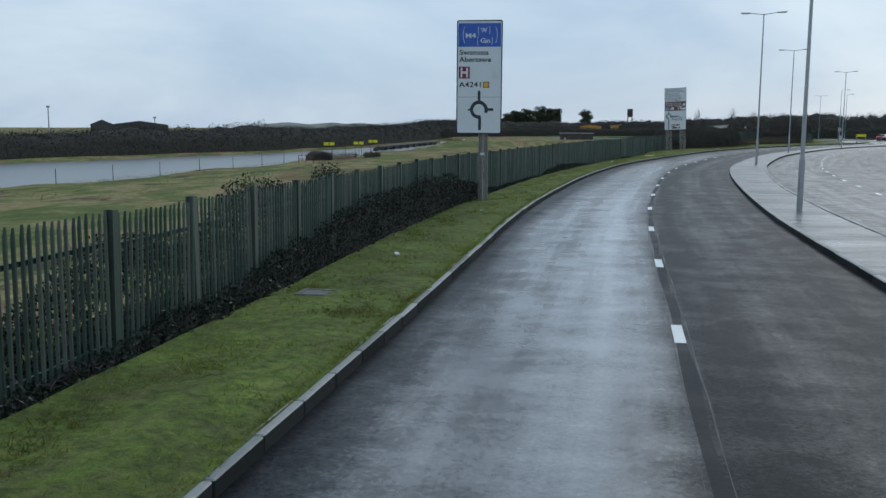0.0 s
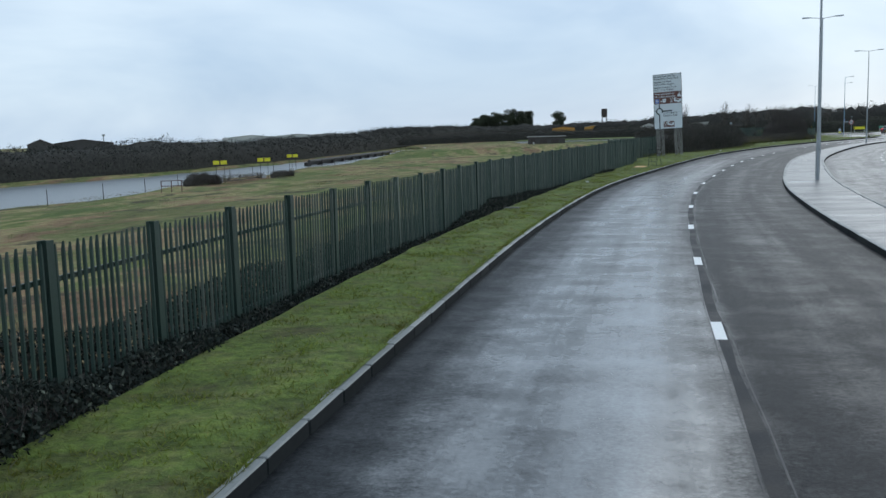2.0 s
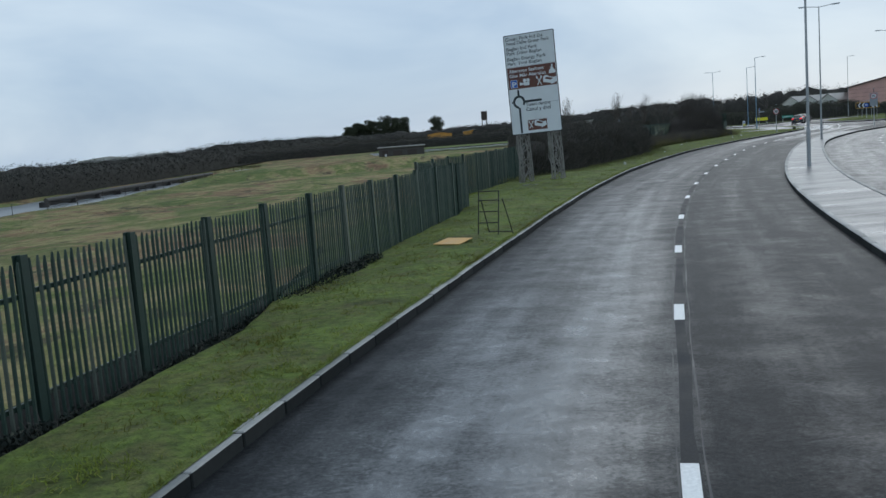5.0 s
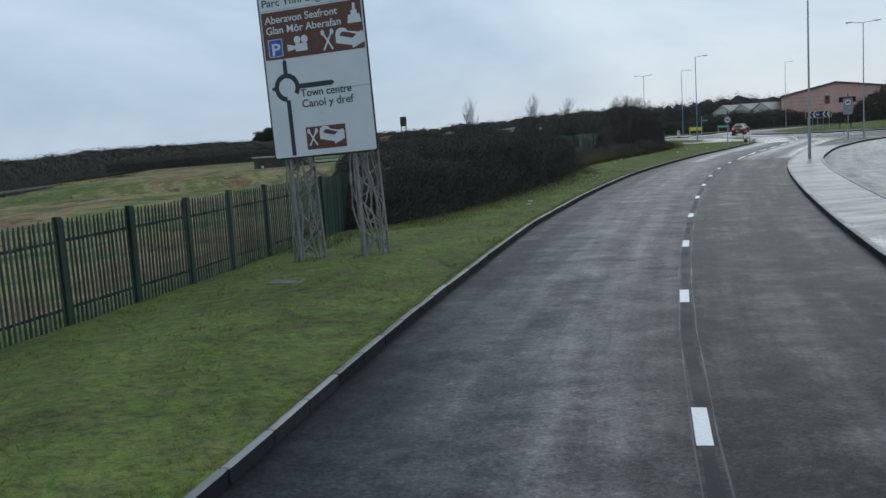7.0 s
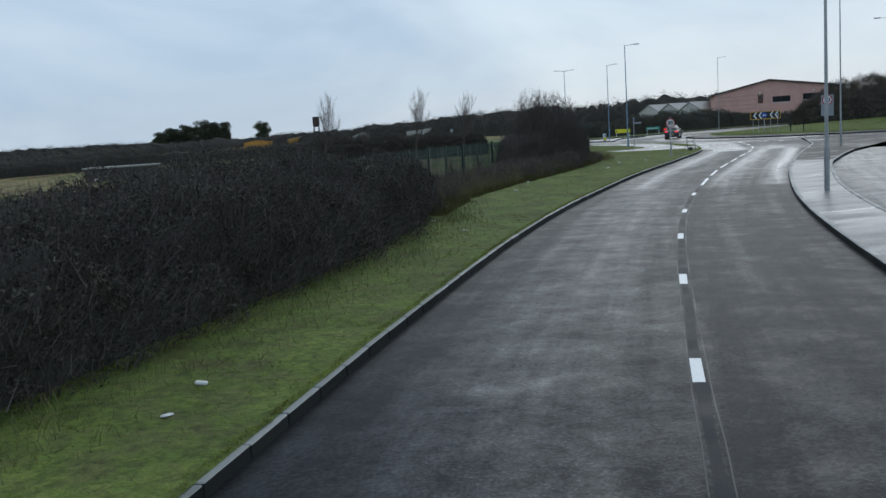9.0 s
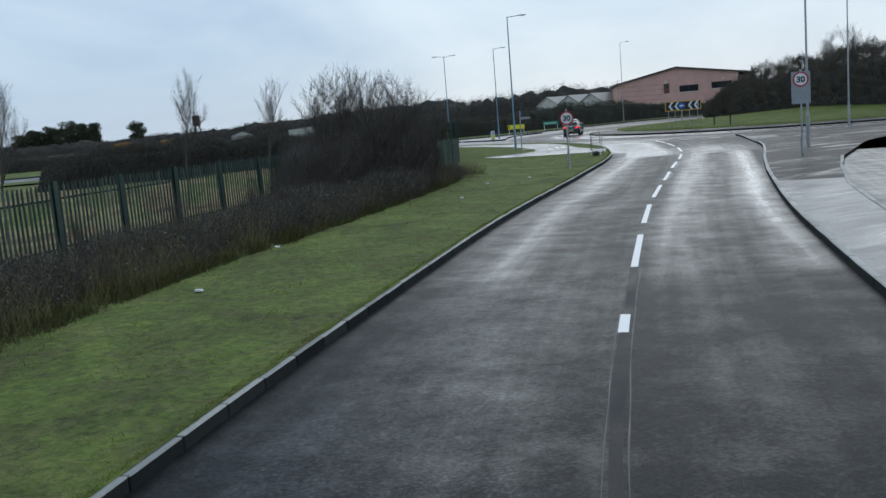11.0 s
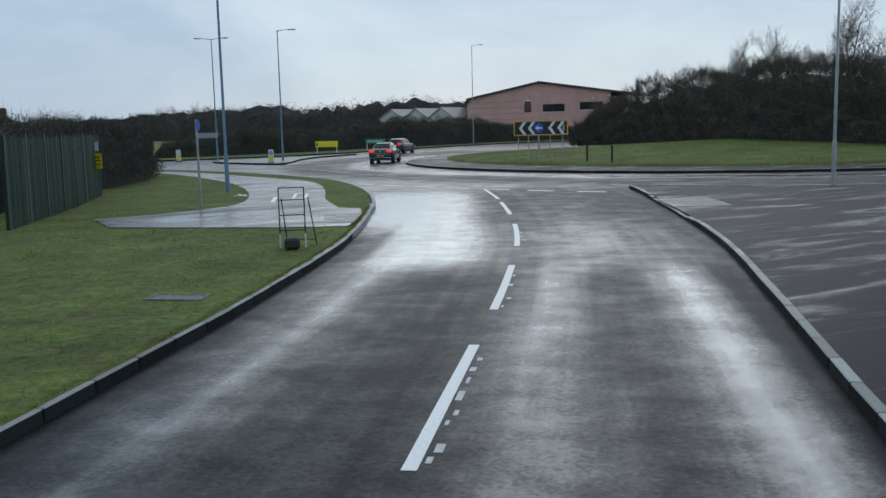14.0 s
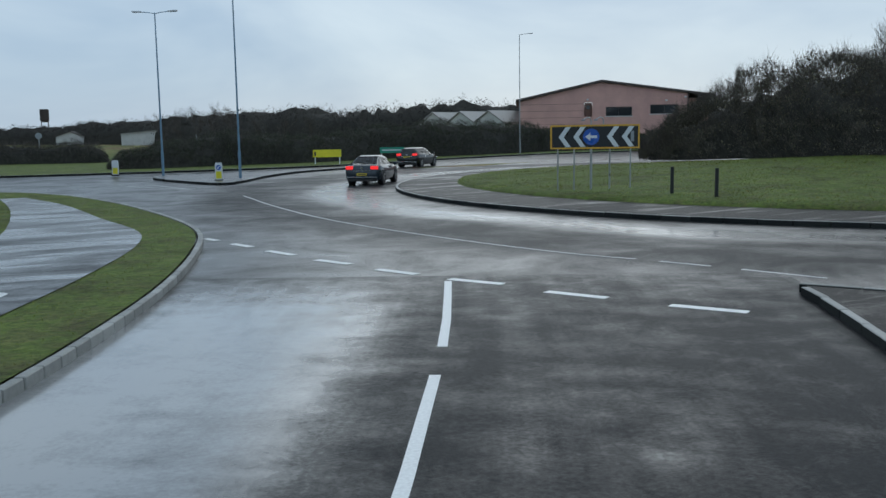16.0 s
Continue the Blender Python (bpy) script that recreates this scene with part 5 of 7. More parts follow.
for s, d, h, k in ((196.2, 11.6, 4.2, 2), (197.5, 11.2, 4.5, 2), (198.6, 11.5, 4.3, 1), (199.8, 10.8, 4.5, 2), (201.0, 11.0, 4.4, 2), (202.2, 10.4, 4.4, 2), (203.0, 10.6, 4.1, 1), (203.8, 10.5, 3.8, 2), (200.4, 10.0, 3.6, 1)):
    x, y = at_lane(s, d)
    bare_tree(x, y, 0.1, h, k, random.uniform(0, 360), "leafless shrub with many thin upright shoots in the hedge", "leafless shrubs")
for s, d, h in ((176, 10.6, 1.5), (179, 10.4, 1.3), (182.5, 10.4, 1.4), (185.4, 10.2, 1.6), (188.5, 9.9, 1.5), (191, 10.0, 1.7), (193.5, 9.6, 1.8), (207, 10.2, 1.2)):
    x, y = at_lane(s, d)
    bare_tree(x, y, 0.1, h, int(s * 2) % 3, random.uniform(0, 360), "low leafless bush of grey twigs before the fence", "leafless bushes")
for x, y, h in ((46.6, 164.1, 5.8), (51.2, 167.4, 5.5), (39.2, 158.2, 5.5)):
    t_ = bare_tree(x, y, -0.3, h, 2, random.uniform(0, 360), "thin leafless sapling standing in the field behind the fence", "leafless saplings")
    t_.matrix_basis = t_.matrix_basis @ Matrix.Diagonal((0.75, 0.75, 1, 1))

# central island planting
thicket("island_thicket", "dense dark evergreen thicket on the central island", "shrubbery",
        [(118.0, 217.5, 2.0, 1.0, 0.5), (118.0, 214, 4.0, 2.2, 0.6), (118.5, 210, 5.5, 3.2, 0.7), (118.8, 205, 6.6, 4.4, 0.9), (119.5, 199, 7.2, 5.4, 1.0), (121, 191, 7.0, 5.6, 0.9), (122.5, 184, 5.5, 5.2, 0.6), (123, 178.5, 3.0, 3.6, 0.4)],
        170000, 0.05, 60000, M_BRAMBLE, (0.3, 1.1), twig_w=0.009)
for x, y, h, k in ((118.8, 200.5, 7.6, 0), (120.0, 196.0, 8.0, 2), (121.5, 192.5, 8.4, 0), (119.5, 189.5, 9.6, 1), (121.8, 186.5, 10.2, 0), (123.0, 183.0, 10.0, 1), (122.2, 179.5, 9.4, 0)):
    bare_tree(x, y, 0.8, h, k, random.uniform(0, 360), "leafless tree rising from the central island thicket", "island trees")

# hedges and woods beyond the roundabout
thicket("far_hedge", "dark hedge with bare tops behind the far kerb", "hedge",
        [(82, 240.0, 1.2, 1.2, 0.1), (86, 240.5, 2.0, 1.9, 0.1), (91, 243.0, 2.4, 2.5, 0.1), (98, 244.0, 2.4, 2.3, 0.1), (106, 248.5, 2.4, 2.5, 0.1), (113, 252.0, 2.6, 3.2, 0.1), (120, 254.5, 2.8, 3.5, 0.1), (127, 257.5, 2.6, 3.3, 0.1), (132, 260.0, 2.2, 2.9, 0.1), (139, 261.5, 2.0, 2.5, 0.1), (147, 259.5, 1.8, 2.3, 0.1), (156, 256.5, 1.6, 2.0, 0.1)],
        110000, 0.055, 22000, M_HOLLY, (0.25, 0.8), twig_w=0.010, core=0.9)
thicket("far_scrub", "long dark scrub bank beyond the exit road", "scrub",
        [(-8, 262, 2.0, 2.0, -0.3), (14, 265, 2.4, 2.5, 0.0), (36, 267, 2.4, 2.4, 0.1), (56, 267, 2.4, 2.6, 0.1), (72, 266, 2.2, 2.3, 0.1), (84, 262, 1.8, 2.0, 0.1)], 60000, 0.06, 16000, M_THORN, (0.3, 0.8), twig_w=0.010, core=0.85)
FAR_TREES = ((100.5, 335.5, 6.0), (102.6, 331.4, 6.6), (104.7, 326.6, 7.0), (107.1, 321.2, 7.0), (109.3, 316.1, 6.6), (111.4, 311.2, 5.8), (114, 305.3, 5.4), (117.0, 300.0, 6.0), (112, 330, 6.8), (92, 247, 4.6), (110, 256, 4.8))
for k, (x, y, h) in enumerate(FAR_TREES):
    k %= 2
    bare_tree(x, y, 0.1, h, k, random.uniform(0, 360), "leafless tree behind the far roadside hedge", "far leafless trees")
thicket("far_woods", "distant leafless wood on the horizon", "woods",
        [(60, 470, 8, 4.5, 0.8), (95, 430, 8, 5.2, 0.8), (118, 385, 9, 6.5, 0.6), (135, 345, 8, 7.0, 0.4), (158, 330, 8, 7.4, 0.4), (190, 330, 8, 7.0, 0.4), (250, 320, 8, 6.5, 0.4), (300, 250, 8, 6.5, 0.2), (290, 170, 8, 6.0, 0.2)],
        90000, 0.15, 9000, M_CROWN, (0.3, 0.9), twig_w=0.016, core=0.93)
thicket("far_woods", "dark scrubby wood along the far bank of the water", "woods",
        [(-170, -40, 7, 3.2, -1.2), (-128, 15, 7, 3.2, -1.2), (-76, 62, 6, 2.5, -1.2), (-53, 92, 5, 2.6, -1.2), (-42, 118, 5, 3.0, -1.2), (-34, 136, 5, 3.2, -1.2), (-23, 182, 5, 3.4, -1.2), (-17, 232, 5, 3.7, -1.0), (-12, 300, 6, 4.6, -0.8), (-10, 380, 7, 5.2, -0.4), (12, 470, 8, 5.2, 0.0), (60, 505, 8, 4.6, 0.6)],
        170000, 0.10, 12000, M_FARWOOD, (0.3, 0.9), twig_w=0.014, core=0.92)
p = np.stack([rng.uniform(0, 1, 7000), rng.uniform(-1.5, 1.5, 7000), np.zeros(7000)], 1)
line = glide([(-84, 34), (-66, 56), (-57, 72), (-50, 86)], 20)
at = np.linspace(0, 1, len(line))
base = np.stack([np.interp(p[:, 0], at, line[:, 0]) + p[:, 1], np.interp(p[:, 0], at, line[:, 1]), np.full(7000, -1.5)], 1)
reeds = tagged(new("reeds", soup("reeds", twig_tris(base, rng.normal(size=base.shape) * 0.12 + np.array([0, 0, 1]), rng.uniform(0.5, 0.95, 7000), 0.04), 3, M_REED)), "pale dead reeds at the water's edge", "reeds", kind="stuff")

thicket("field_scrub", "low brown scrub round the marker signs in the field", "scrub", [(-14.6, 98.5, 0.5, 0.3, -1.0), (-13.4, 101.5, 0.9, 0.5, -1.0), (-12.6, 104.5, 0.8, 0.4, -1.0), (-12.0, 107.5, 0.6, 0.35, -1.0), (-11.6, 110, 0.4, 0.3, -1.0)],
        700, 0.03, 700, M_STALK, (0.2, 0.7), core=0.15)
for line_, n_ in (([(-14.9, 97, 0.6, 0.35, -1.0), (-14.2, 98.6, 1.0, 0.75, -1.0), (-13.2, 101, 0.6, 0.35, -1.0)], 2600), ([(-10.4, 109, 0.5, 0.25, -1.0), (-9.8, 111.5, 0.8, 0.4, -1.0), (-9.4, 114, 0.5, 0.2, -1.0)], 900)):
    thicket("field_scrub", "low brown bramble clump in the rough field", "scrub", line_, n_, 0.035, n_ * 2, M_BRAMBLE, (0.2, 0.6), core=0.12)
# tussocks on the field
m = 330000
px, py = rng.uniform(-32, 22, m), rng.uniform(0, 210, m)
tuft = np.array([noise.noise(Vector((a * 0.9, b * 0.9, 2))) + 0.6 * noise.noise(Vector((a * 0.12, b * 0.12, 7))) for a, b in zip(px, py)])
pick = rng.uniform(-0.2, 0.9, m) < tuft
px, py = px[pick], py[pick]
keep = np.interp(py, LANE[:, 1], LANE[:, 0]) - px > 9.5
px, py = px[keep], py[keep]
pz = np.array([ground_z(a, b) for a, b in zip(px, py)])
ok = pz > -1.4
base = np.stack([px, py, pz - 0.05], 1)[ok]
tuss = soup("tussocks", twig_tris(base, rng.normal(size=base.shape) * 0.55 + np.array([0, 0, 0.8]), rng.uniform(0.06, 0.20, len(base)), 0.009), 3, M_STALK)
tagged(new("tussocks", tuss), "dry tufts of dead grass across the field", "grass", kind="stuff")

def inside(pts, x, y):
    """Which of the places lie in the polygon."""
    hit = np.zeros(len(x), bool)
    q = np.array(pts)
    for (x0, y0), (x1, y1) in zip(q, np.roll(q, -1, axis=0)):
        cross = (y0 > y) != (y1 > y)
        with np.errstate(divide="ignore", invalid="ignore"):
            hit ^= cross & (x < (x1 - x0) * (y - y0) / (y1 - y0) + x0)
    return hit


# mown grass: blades over the verge, the corner and the island
def blades(name, label, base, lo, hi, width):
    d = rng.normal(size=base.shape) * np.array([0.9, 0.9, 0.15]) + np.array([0, 0, 0.5])
    n = len(base)
    d /= np.linalg.norm(d, axis=1)[:, None]
    s = np.cross(d, np.array([0, 0, 1.0]) + rng.normal(size=base.shape) * 0.35)
    s /= np.linalg.norm(s, axis=1)[:, None] + 1e-9
    ln = rng.uniform(lo, hi, n)[:, None]
    tri = np.stack([base - s * width, base + s * width, base + d * ln], 1).reshape(-1, 3)
    return tagged(new(name, soup(name, tri, 3, M_BLADE)), label, "grass", kind="stuff")


m = 420000
sv = 40 + 195 * rng.uniform(0, 1, m)
kv = rng.uniform(0, 0.95, m) ** 1.15
tab_s = np.arange(36, 240, 0.5)
tab_p = np.array([beside(s, 0) for s in tab_s])
tab_h = np.array([heading(s) for s in tab_s])
d0 = np.array([kerb_left(s) + 0.13 for s in tab_s])
d1 = np.array([verge_edge(s) for s in tab_s])
dv = np.interp(sv, tab_s, d0) + (np.interp(sv, tab_s, d1 - d0)) * kv
hx, hy = np.interp(sv, tab_s, tab_h[:, 0]), np.interp(sv, tab_s, tab_h[:, 1])
bx, by = np.interp(sv, tab_s, tab_p[:, 0]) - hy * dv, np.interp(sv, tab_s, tab_p[:, 1]) + hx * dv
bz = np.array([verge_profile(s, k, 0) for s, k in zip(sv, kv)])
ok = (sv < 229) & ~inside(path_pts, bx, by)
clump = np.array([noise.noise(Vector((a * 1.6, b * 1.6, 5))) + 1.1 * noise.noise(Vector((a * 6.0, b * 6.0, 9))) for a, b in zip(bx, by)])
ok &= rng.uniform(-0.15, 0.6, m) < clump
blades("grass_blades", "short green grass blades over the verge", np.stack([bx, by, bz - 0.01], 1)[ok], 0.04, 0.10, 0.007)
# the turf's ragged edge, hanging over the backs of the kerb stones
m = 60000
sv = rng.uniform(40, 229, m)
dv = np.interp(sv, tab_s, d0) + rng.uniform(-0.035, 0.05, m) + 0.03 * np.sin(sv * 5.1) * np.sin(sv * 1.7)
hx, hy = np.interp(sv, tab_s, tab_h[:, 0]), np.interp(sv, tab_s, tab_h[:, 1])
bx, by = np.interp(sv, tab_s, tab_p[:, 0]) - hy * dv, np.interp(sv, tab_s, tab_p[:, 1]) + hx * dv
bz = np.array([verge_profile(s, 0.0, 0) for s in sv])
ok = ~inside(path_pts, bx, by)
blades("grass_edge", "ragged grass edge hanging over the kerb stones", np.stack([bx, by, bz - 0.005], 1)[ok], 0.03, 0.09, 0.006)


cx, cy = rng.uniform(55, 80, 150000), rng.uniform(160, 214, 150000)
ok = inside(inset, cx, cy) & ~inside(path_pts, cx, cy)
blades("grass_blades", "short green grass blades on the corner", np.stack([cx, cy, np.full(150000, 0.122)], 1)[ok], 0.03, 0.07, 0.007)
m = 40000
ra, aa = RG * np.sqrt(rng.uniform(0, 1, m)), rng.uniform(radians(90), radians(280), m)
cx, cy = HUB[0] + ra * np.cos(aa), HUB[1] + ra * np.sin(aa)
blades("grass_blades", "short green grass blades on the central island", np.stack([cx, cy, 0.29 + 0.9 * (1 - ra / 20)], 1), 0.05, 0.12, 0.012)
# longer uncut tufts along kerb edge and thicket foot
m = 20000
sv = np.r_[rng.uniform(142, 212, m // 2), rng.uniform(170, 208, m - m // 2)]
dv = np.interp(sv, [140, 145, 147, 154, 160, 165, 170, 176, 185, 195, 205, 212, 232], [8.8, 8.6, 7.0, 6.4, 6.2, 6.1, 6.6, 8.4, 9.2, 8.8, 8.6, 11.2, 13]) + rng.normal(0, 0.5, m)
hx, hy = np.interp(sv, tab_s, tab_h[:, 0]), np.interp(sv, tab_s, tab_h[:, 1])
bx, by = np.interp(sv, tab_s, tab_p[:, 0]) - hy * dv, np.interp(sv, tab_s, tab_p[:, 1]) + hx * dv
base = np.stack([bx, by, np.full(m, 0.12)], 1)
tagged(new("long_grass", soup("long_grass", twig_tris(base, rng.normal(size=base.shape) * 0.5 + np.array([0, 0, 1]), rng.uniform(0.06, 0.26, m), 0.008), 3, M_ROUGHGRASS)), "uncut straw-coloured grass at the foot of the thicket", "grass", kind="stuff")


m = 46000
sv = rng.uniform(172, 210, m)
dv = np.interp(sv, [172, 178, 184, 190, 196, 203, 210], [7.6, 8.4, 8.5, 8.2, 8.3, 8.7, 10.6]) + np.abs(rng.normal(0, 0.75, m)) - 0.35
hx, hy = np.interp(sv, tab_s, tab_h[:, 0]), np.interp(sv, tab_s, tab_h[:, 1])
bx, by = np.interp(sv, tab_s, tab_p[:, 0]) - hy * dv, np.interp(sv, tab_s, tab_p[:, 1]) + hx * dv
tuft = np.array([noise.noise(Vector((a * 1.1, b * 1.1, 11))) for a, b in zip(bx, by)])
ok = rng.uniform(-0.5, 0.5, m) < tuft + 0.1
base = np.stack([bx, by, np.array([verge_z(a, b) for a, b in zip(sv, dv)]) - 0.02], 1)[ok]
n_ = len(base)
ln = rng.uniform(0.10, 0.34, n_) * np.clip(0.9 + tuft[ok], 0.5, 1.5)
tagged(new("long_grass", soup("long_grass", twig_tris(base, rng.normal(size=base.shape) * 0.6 + np.array([0, 0, 1]), ln, 0.007), 3, M_RANK)), "rank brown-green grass at the edge of the scrub", "grass", kind="stuff")

# dead stalks standing in the scrub
m = 16000
sv, dv = rng.uniform(172, 208, m), rng.uniform(8.3, 11.4, m)
hx, hy = np.interp(sv, tab_s, tab_h[:, 0]), np.interp(sv, tab_s, tab_h[:, 1])
base = np.stack([np.interp(sv, tab_s, tab_p[:, 0]) - hy * dv, np.interp(sv, tab_s, tab_p[:, 1]) + hx * dv, np.array([verge_z(a, b) for a, b in zip(sv, dv)])], 1)
tuft = np.array([noise.noise(Vector((a * 0.8, b * 0.8, 15))) for a, b in base[:, :2]])
base = base[tuft > 0.02]
tagged(new("dead_stalks", soup("dead_stalks", twig_tris(base, rng.normal(size=base.shape) * 0.35 + np.array([0, 0, 1]), rng.uniform(0.35, 0.95, len(base)), 0.006), 3, M_STALK)), "dry pale stalks standing among the brambles", "stalks", kind="stuff")

# ---- road signs ----
def lattice_mast(parent, x, y, z0, z1, w0, w1, turn=0.0):
    """A tapering lattice mast of bent aluminium strips, woven close."""
    mast = part("mast", bmesh_legs(x, y, z0, z1, w0, w1, turn), M_LATTICE, parent, "weathered grey lattice mast")
    rs_ = random.Random(int(1000 * (x + 3)))
    n = max(4, int((z1 - z0) / 0.34))

    def leg(k, f):
        w = w0 + (w1 - w0) * f
        a = radians(turn + 90 + 120 * k + rs_.uniform(-9, 9))
        r = w * 0.58 * rs_.uniform(0.9, 1.08)
        return Vector((x + r * math.cos(a), y + r * math.sin(a), z0 + (z1 - z0) * min(1.0, max(0.0, f + rs_.uniform(-0.3, 0.3) / n))))

    for side in range(3):
        for i in range(n):
            for p, q, span in ((side, side + 1, 1.0), (side + 1, side, 1.0), (side, side + 1, 2.0)):
                if rs_.random() < 0.42:
                    bm = rod(bmesh.new(), leg(p % 3, i / n), leg(q % 3, (i + span) / n), rs_.uniform(0.016, 0.026), rs_.uniform(0.016, 0.024), 4, False)
                    part("brace", bm, M_LATTICE, mast)
    for k in range(13):
        a, bm = rs_.uniform(0, 2 * math.pi), bmesh.new()
        pts = []
        for f in np.linspace(0, 1, 7):
            a += rs_.uniform(-0.75, 0.75)
            r = (w0 + (w1 - w0) * f) * rs_.uniform(0.36, 0.60)
            pts.append((x + r * math.cos(a), y + r * math.sin(a), z0 + (z1 - z0) * f))
        for p, q in zip(pts, pts[1:]):
            rod(bm, p, q, 0.017, 0.017, 4, False)
        part("strand", bm, M_LATTICE, mast)


def bmesh_legs(x, y, z0, z1, w0, w1, turn):
    bm = bmesh.new()
    for k in range(3):
        a = radians(turn + 90 + 120 * k)
        p = Vector((math.cos(a), math.sin(a), 0)) * 0.58
        rod(bm, (x + p.x * w0, y + p.y * w0, z0), (x + p.x * w1, y + p.y * w1, z1), 0.034, 0.028, 6)
    return bm


def broken_ring(cx, cz, r0, r1, a0, a1, n=30):
    pts = [(cx + r1 * math.cos(a), cz + r1 * math.sin(a)) for a in np.linspace(radians(a0), radians(a1), n)]
    return pts + [(cx + r0 * math.cos(a), cz + r0 * math.sin(a)) for a in np.linspace(radians(a1), radians(a0), n)]


def bar(x0, x1, z0, z1):
    return [(x0, z0), (x1, z0), (x1, z1), (x0, z1)]


def panel(parent, w, h, z0, border=0.035):
    """The sheeted board with its dark edge and the channel rails behind."""
    bm = plate(rounded(w, h, 0.06, 0, z0 + h / 2), -0.004, 0.004)
    board = part("board", bm, M_BLACK, parent, "dark-edged sign board")
    part("face", plate(rounded(w - 2 * border, h - 2 * border, 0.04, 0, z0 + h / 2), -0.008, -0.0042), M_WHITE, parent, "pale grey-white reflective face")
    for f in np.linspace(0.1, 0.9, 5):
        part("channel", one_box(-w / 2 + 0.08, w / 2 - 0.08, 0.004, 0.035, z0 + h * f - 0.02, z0 + h * f + 0.02), M_GALV, board)


FY = -0.0105


def film(name, pts, mat, parent, lift=0.0):
    return part(name, plate(pts, FY - lift - 0.0012, FY - lift), mat, parent)


def direction_sign_one():
    w, h, z0 = 1.44, 3.53, 2.17
    top = thing("direction_sign", "tall white direction sign with a roundabout diagram on a lattice mast", "road sign", yaw_m(3.0, 30.72, 0.11, -6))
    panel(top, w, h, z0)
    zt = z0 + h
    film("blue_panel", rounded(w * 0.93, h * 0.205, 0.02, 0, zt - h * 0.13), M_BLUE, top)
    lettering("legend", "M4", 0.21, -0.46, zt - h * 0.155, FY - 0.003, M_WHITE, top, 0.33, 0.004)
    lettering("legend", "W", 0.2, 0.04, zt - h * 0.108, FY - 0.003, M_WHITE, top, 0.2, 0.004)
    lettering("legend", "Gn", 0.2, 0.02, zt - h * 0.198, FY - 0.003, M_WHITE, top, 0.3, 0.004)
    for x, z, hh, sgn in ((-0.52, -0.13, 0.26, 1), (0.55, -0.13, 0.26, -1), (-0.05, -0.09, 0.13, 1), (0.32, -0.09, 0.13, -1), (-0.07, -0.18, 0.13, 1), (0.40, -0.18, 0.13, -1)):
        a = [(x + sgn * 0.3 * (hh - math.sqrt(max(0, hh * hh - t * t))) - 0.008, zt + h * z + t) for t in np.linspace(-hh * 0.95, hh * 0.95, 9)]
        film("bracket", a + [(px + 0.016, pz) for px, pz in a[::-1]], M_WHITE, top, 0.002)
    lettering("legend", "Swansea", 0.225, -0.64, zt - h * 0.302, FY, M_NAVY, top, 0.92, 0.004)
    lettering("legend", "Abertawe", 0.225, -0.64, zt - h * 0.365, FY, M_NAVY, top, 1.02, 0.004)
    film("hospital_panel", bar(-0.65, -0.30, zt - h * 0.51, zt - h * 0.405), M_MAROON, top)
    for a in (bar(-0.59, -0.535, zt - h * 0.50, zt - h * 0.415), bar(-0.415, -0.36, zt - h * 0.50, zt - h * 0.415), bar(-0.535, -0.415, zt - h * 0.467, zt - h * 0.448)):
        film("hospital_letter", a, M_WHITE, top, 0.002)
    lettering("legend", "A4241", 0.225, -0.64, zt - h * 0.585, FY, M_NAVY, top, 0.70, 0.004)
    film("diversion_frame", bar(0.12, 0.315, zt - h * 0.592, zt - h * 0.538), M_NAVY, top)
    film("diversion_square", bar(0.142, 0.293, zt - h * 0.586, zt - h * 0.544), M_AMBER, top, 0.002)
    c = (0.0, zt - h * 0.785)
    film("diagram", broken_ring(*c, 0.175, 0.285, -25, 285), M_NAVY, top)
    film("diagram", bar(-0.045, 0.045, c[1] + 0.26, c[1] + 0.56) + [], M_NAVY, top, 0.002)
    film("diagram", [(-0.045, c[1] + 0.56), (0.045, c[1] + 0.56), (0.0, c[1] + 0.62)], M_NAVY, top, 0.002)
    film("diagram", bar(-0.02, 0.075, c[1] - 0.64, c[1] - 0.24), M_NAVY, top, 0.002)
    film("diagram", bar(0.26, 0.46, c[1] - 0.035, c[1] + 0.05), M_NAVY, top, 0.002)
    film("diagram", bar(-0.36, -0.26, c[1] - 0.03, c[1] + 0.02), M_NAVY, top, 0.002)
    part("joint", one_box(-w / 2 + 0.04, w / 2 - 0.04, FY - 0.001, FY + 0.001, zt - h * 0.675, zt - h * 0.671), M_GREYBOARD, top)
    lattice_mast(top, 0.12, 0.24, -0.25, z0 + 0.5, 0.26, 0.24, 180)
    part("tag", one_box(0.06, 0.20, -0.04, -0.03, 1.5, 1.58), M_WHITE, top, "small white number tag")


direction_sign_one()


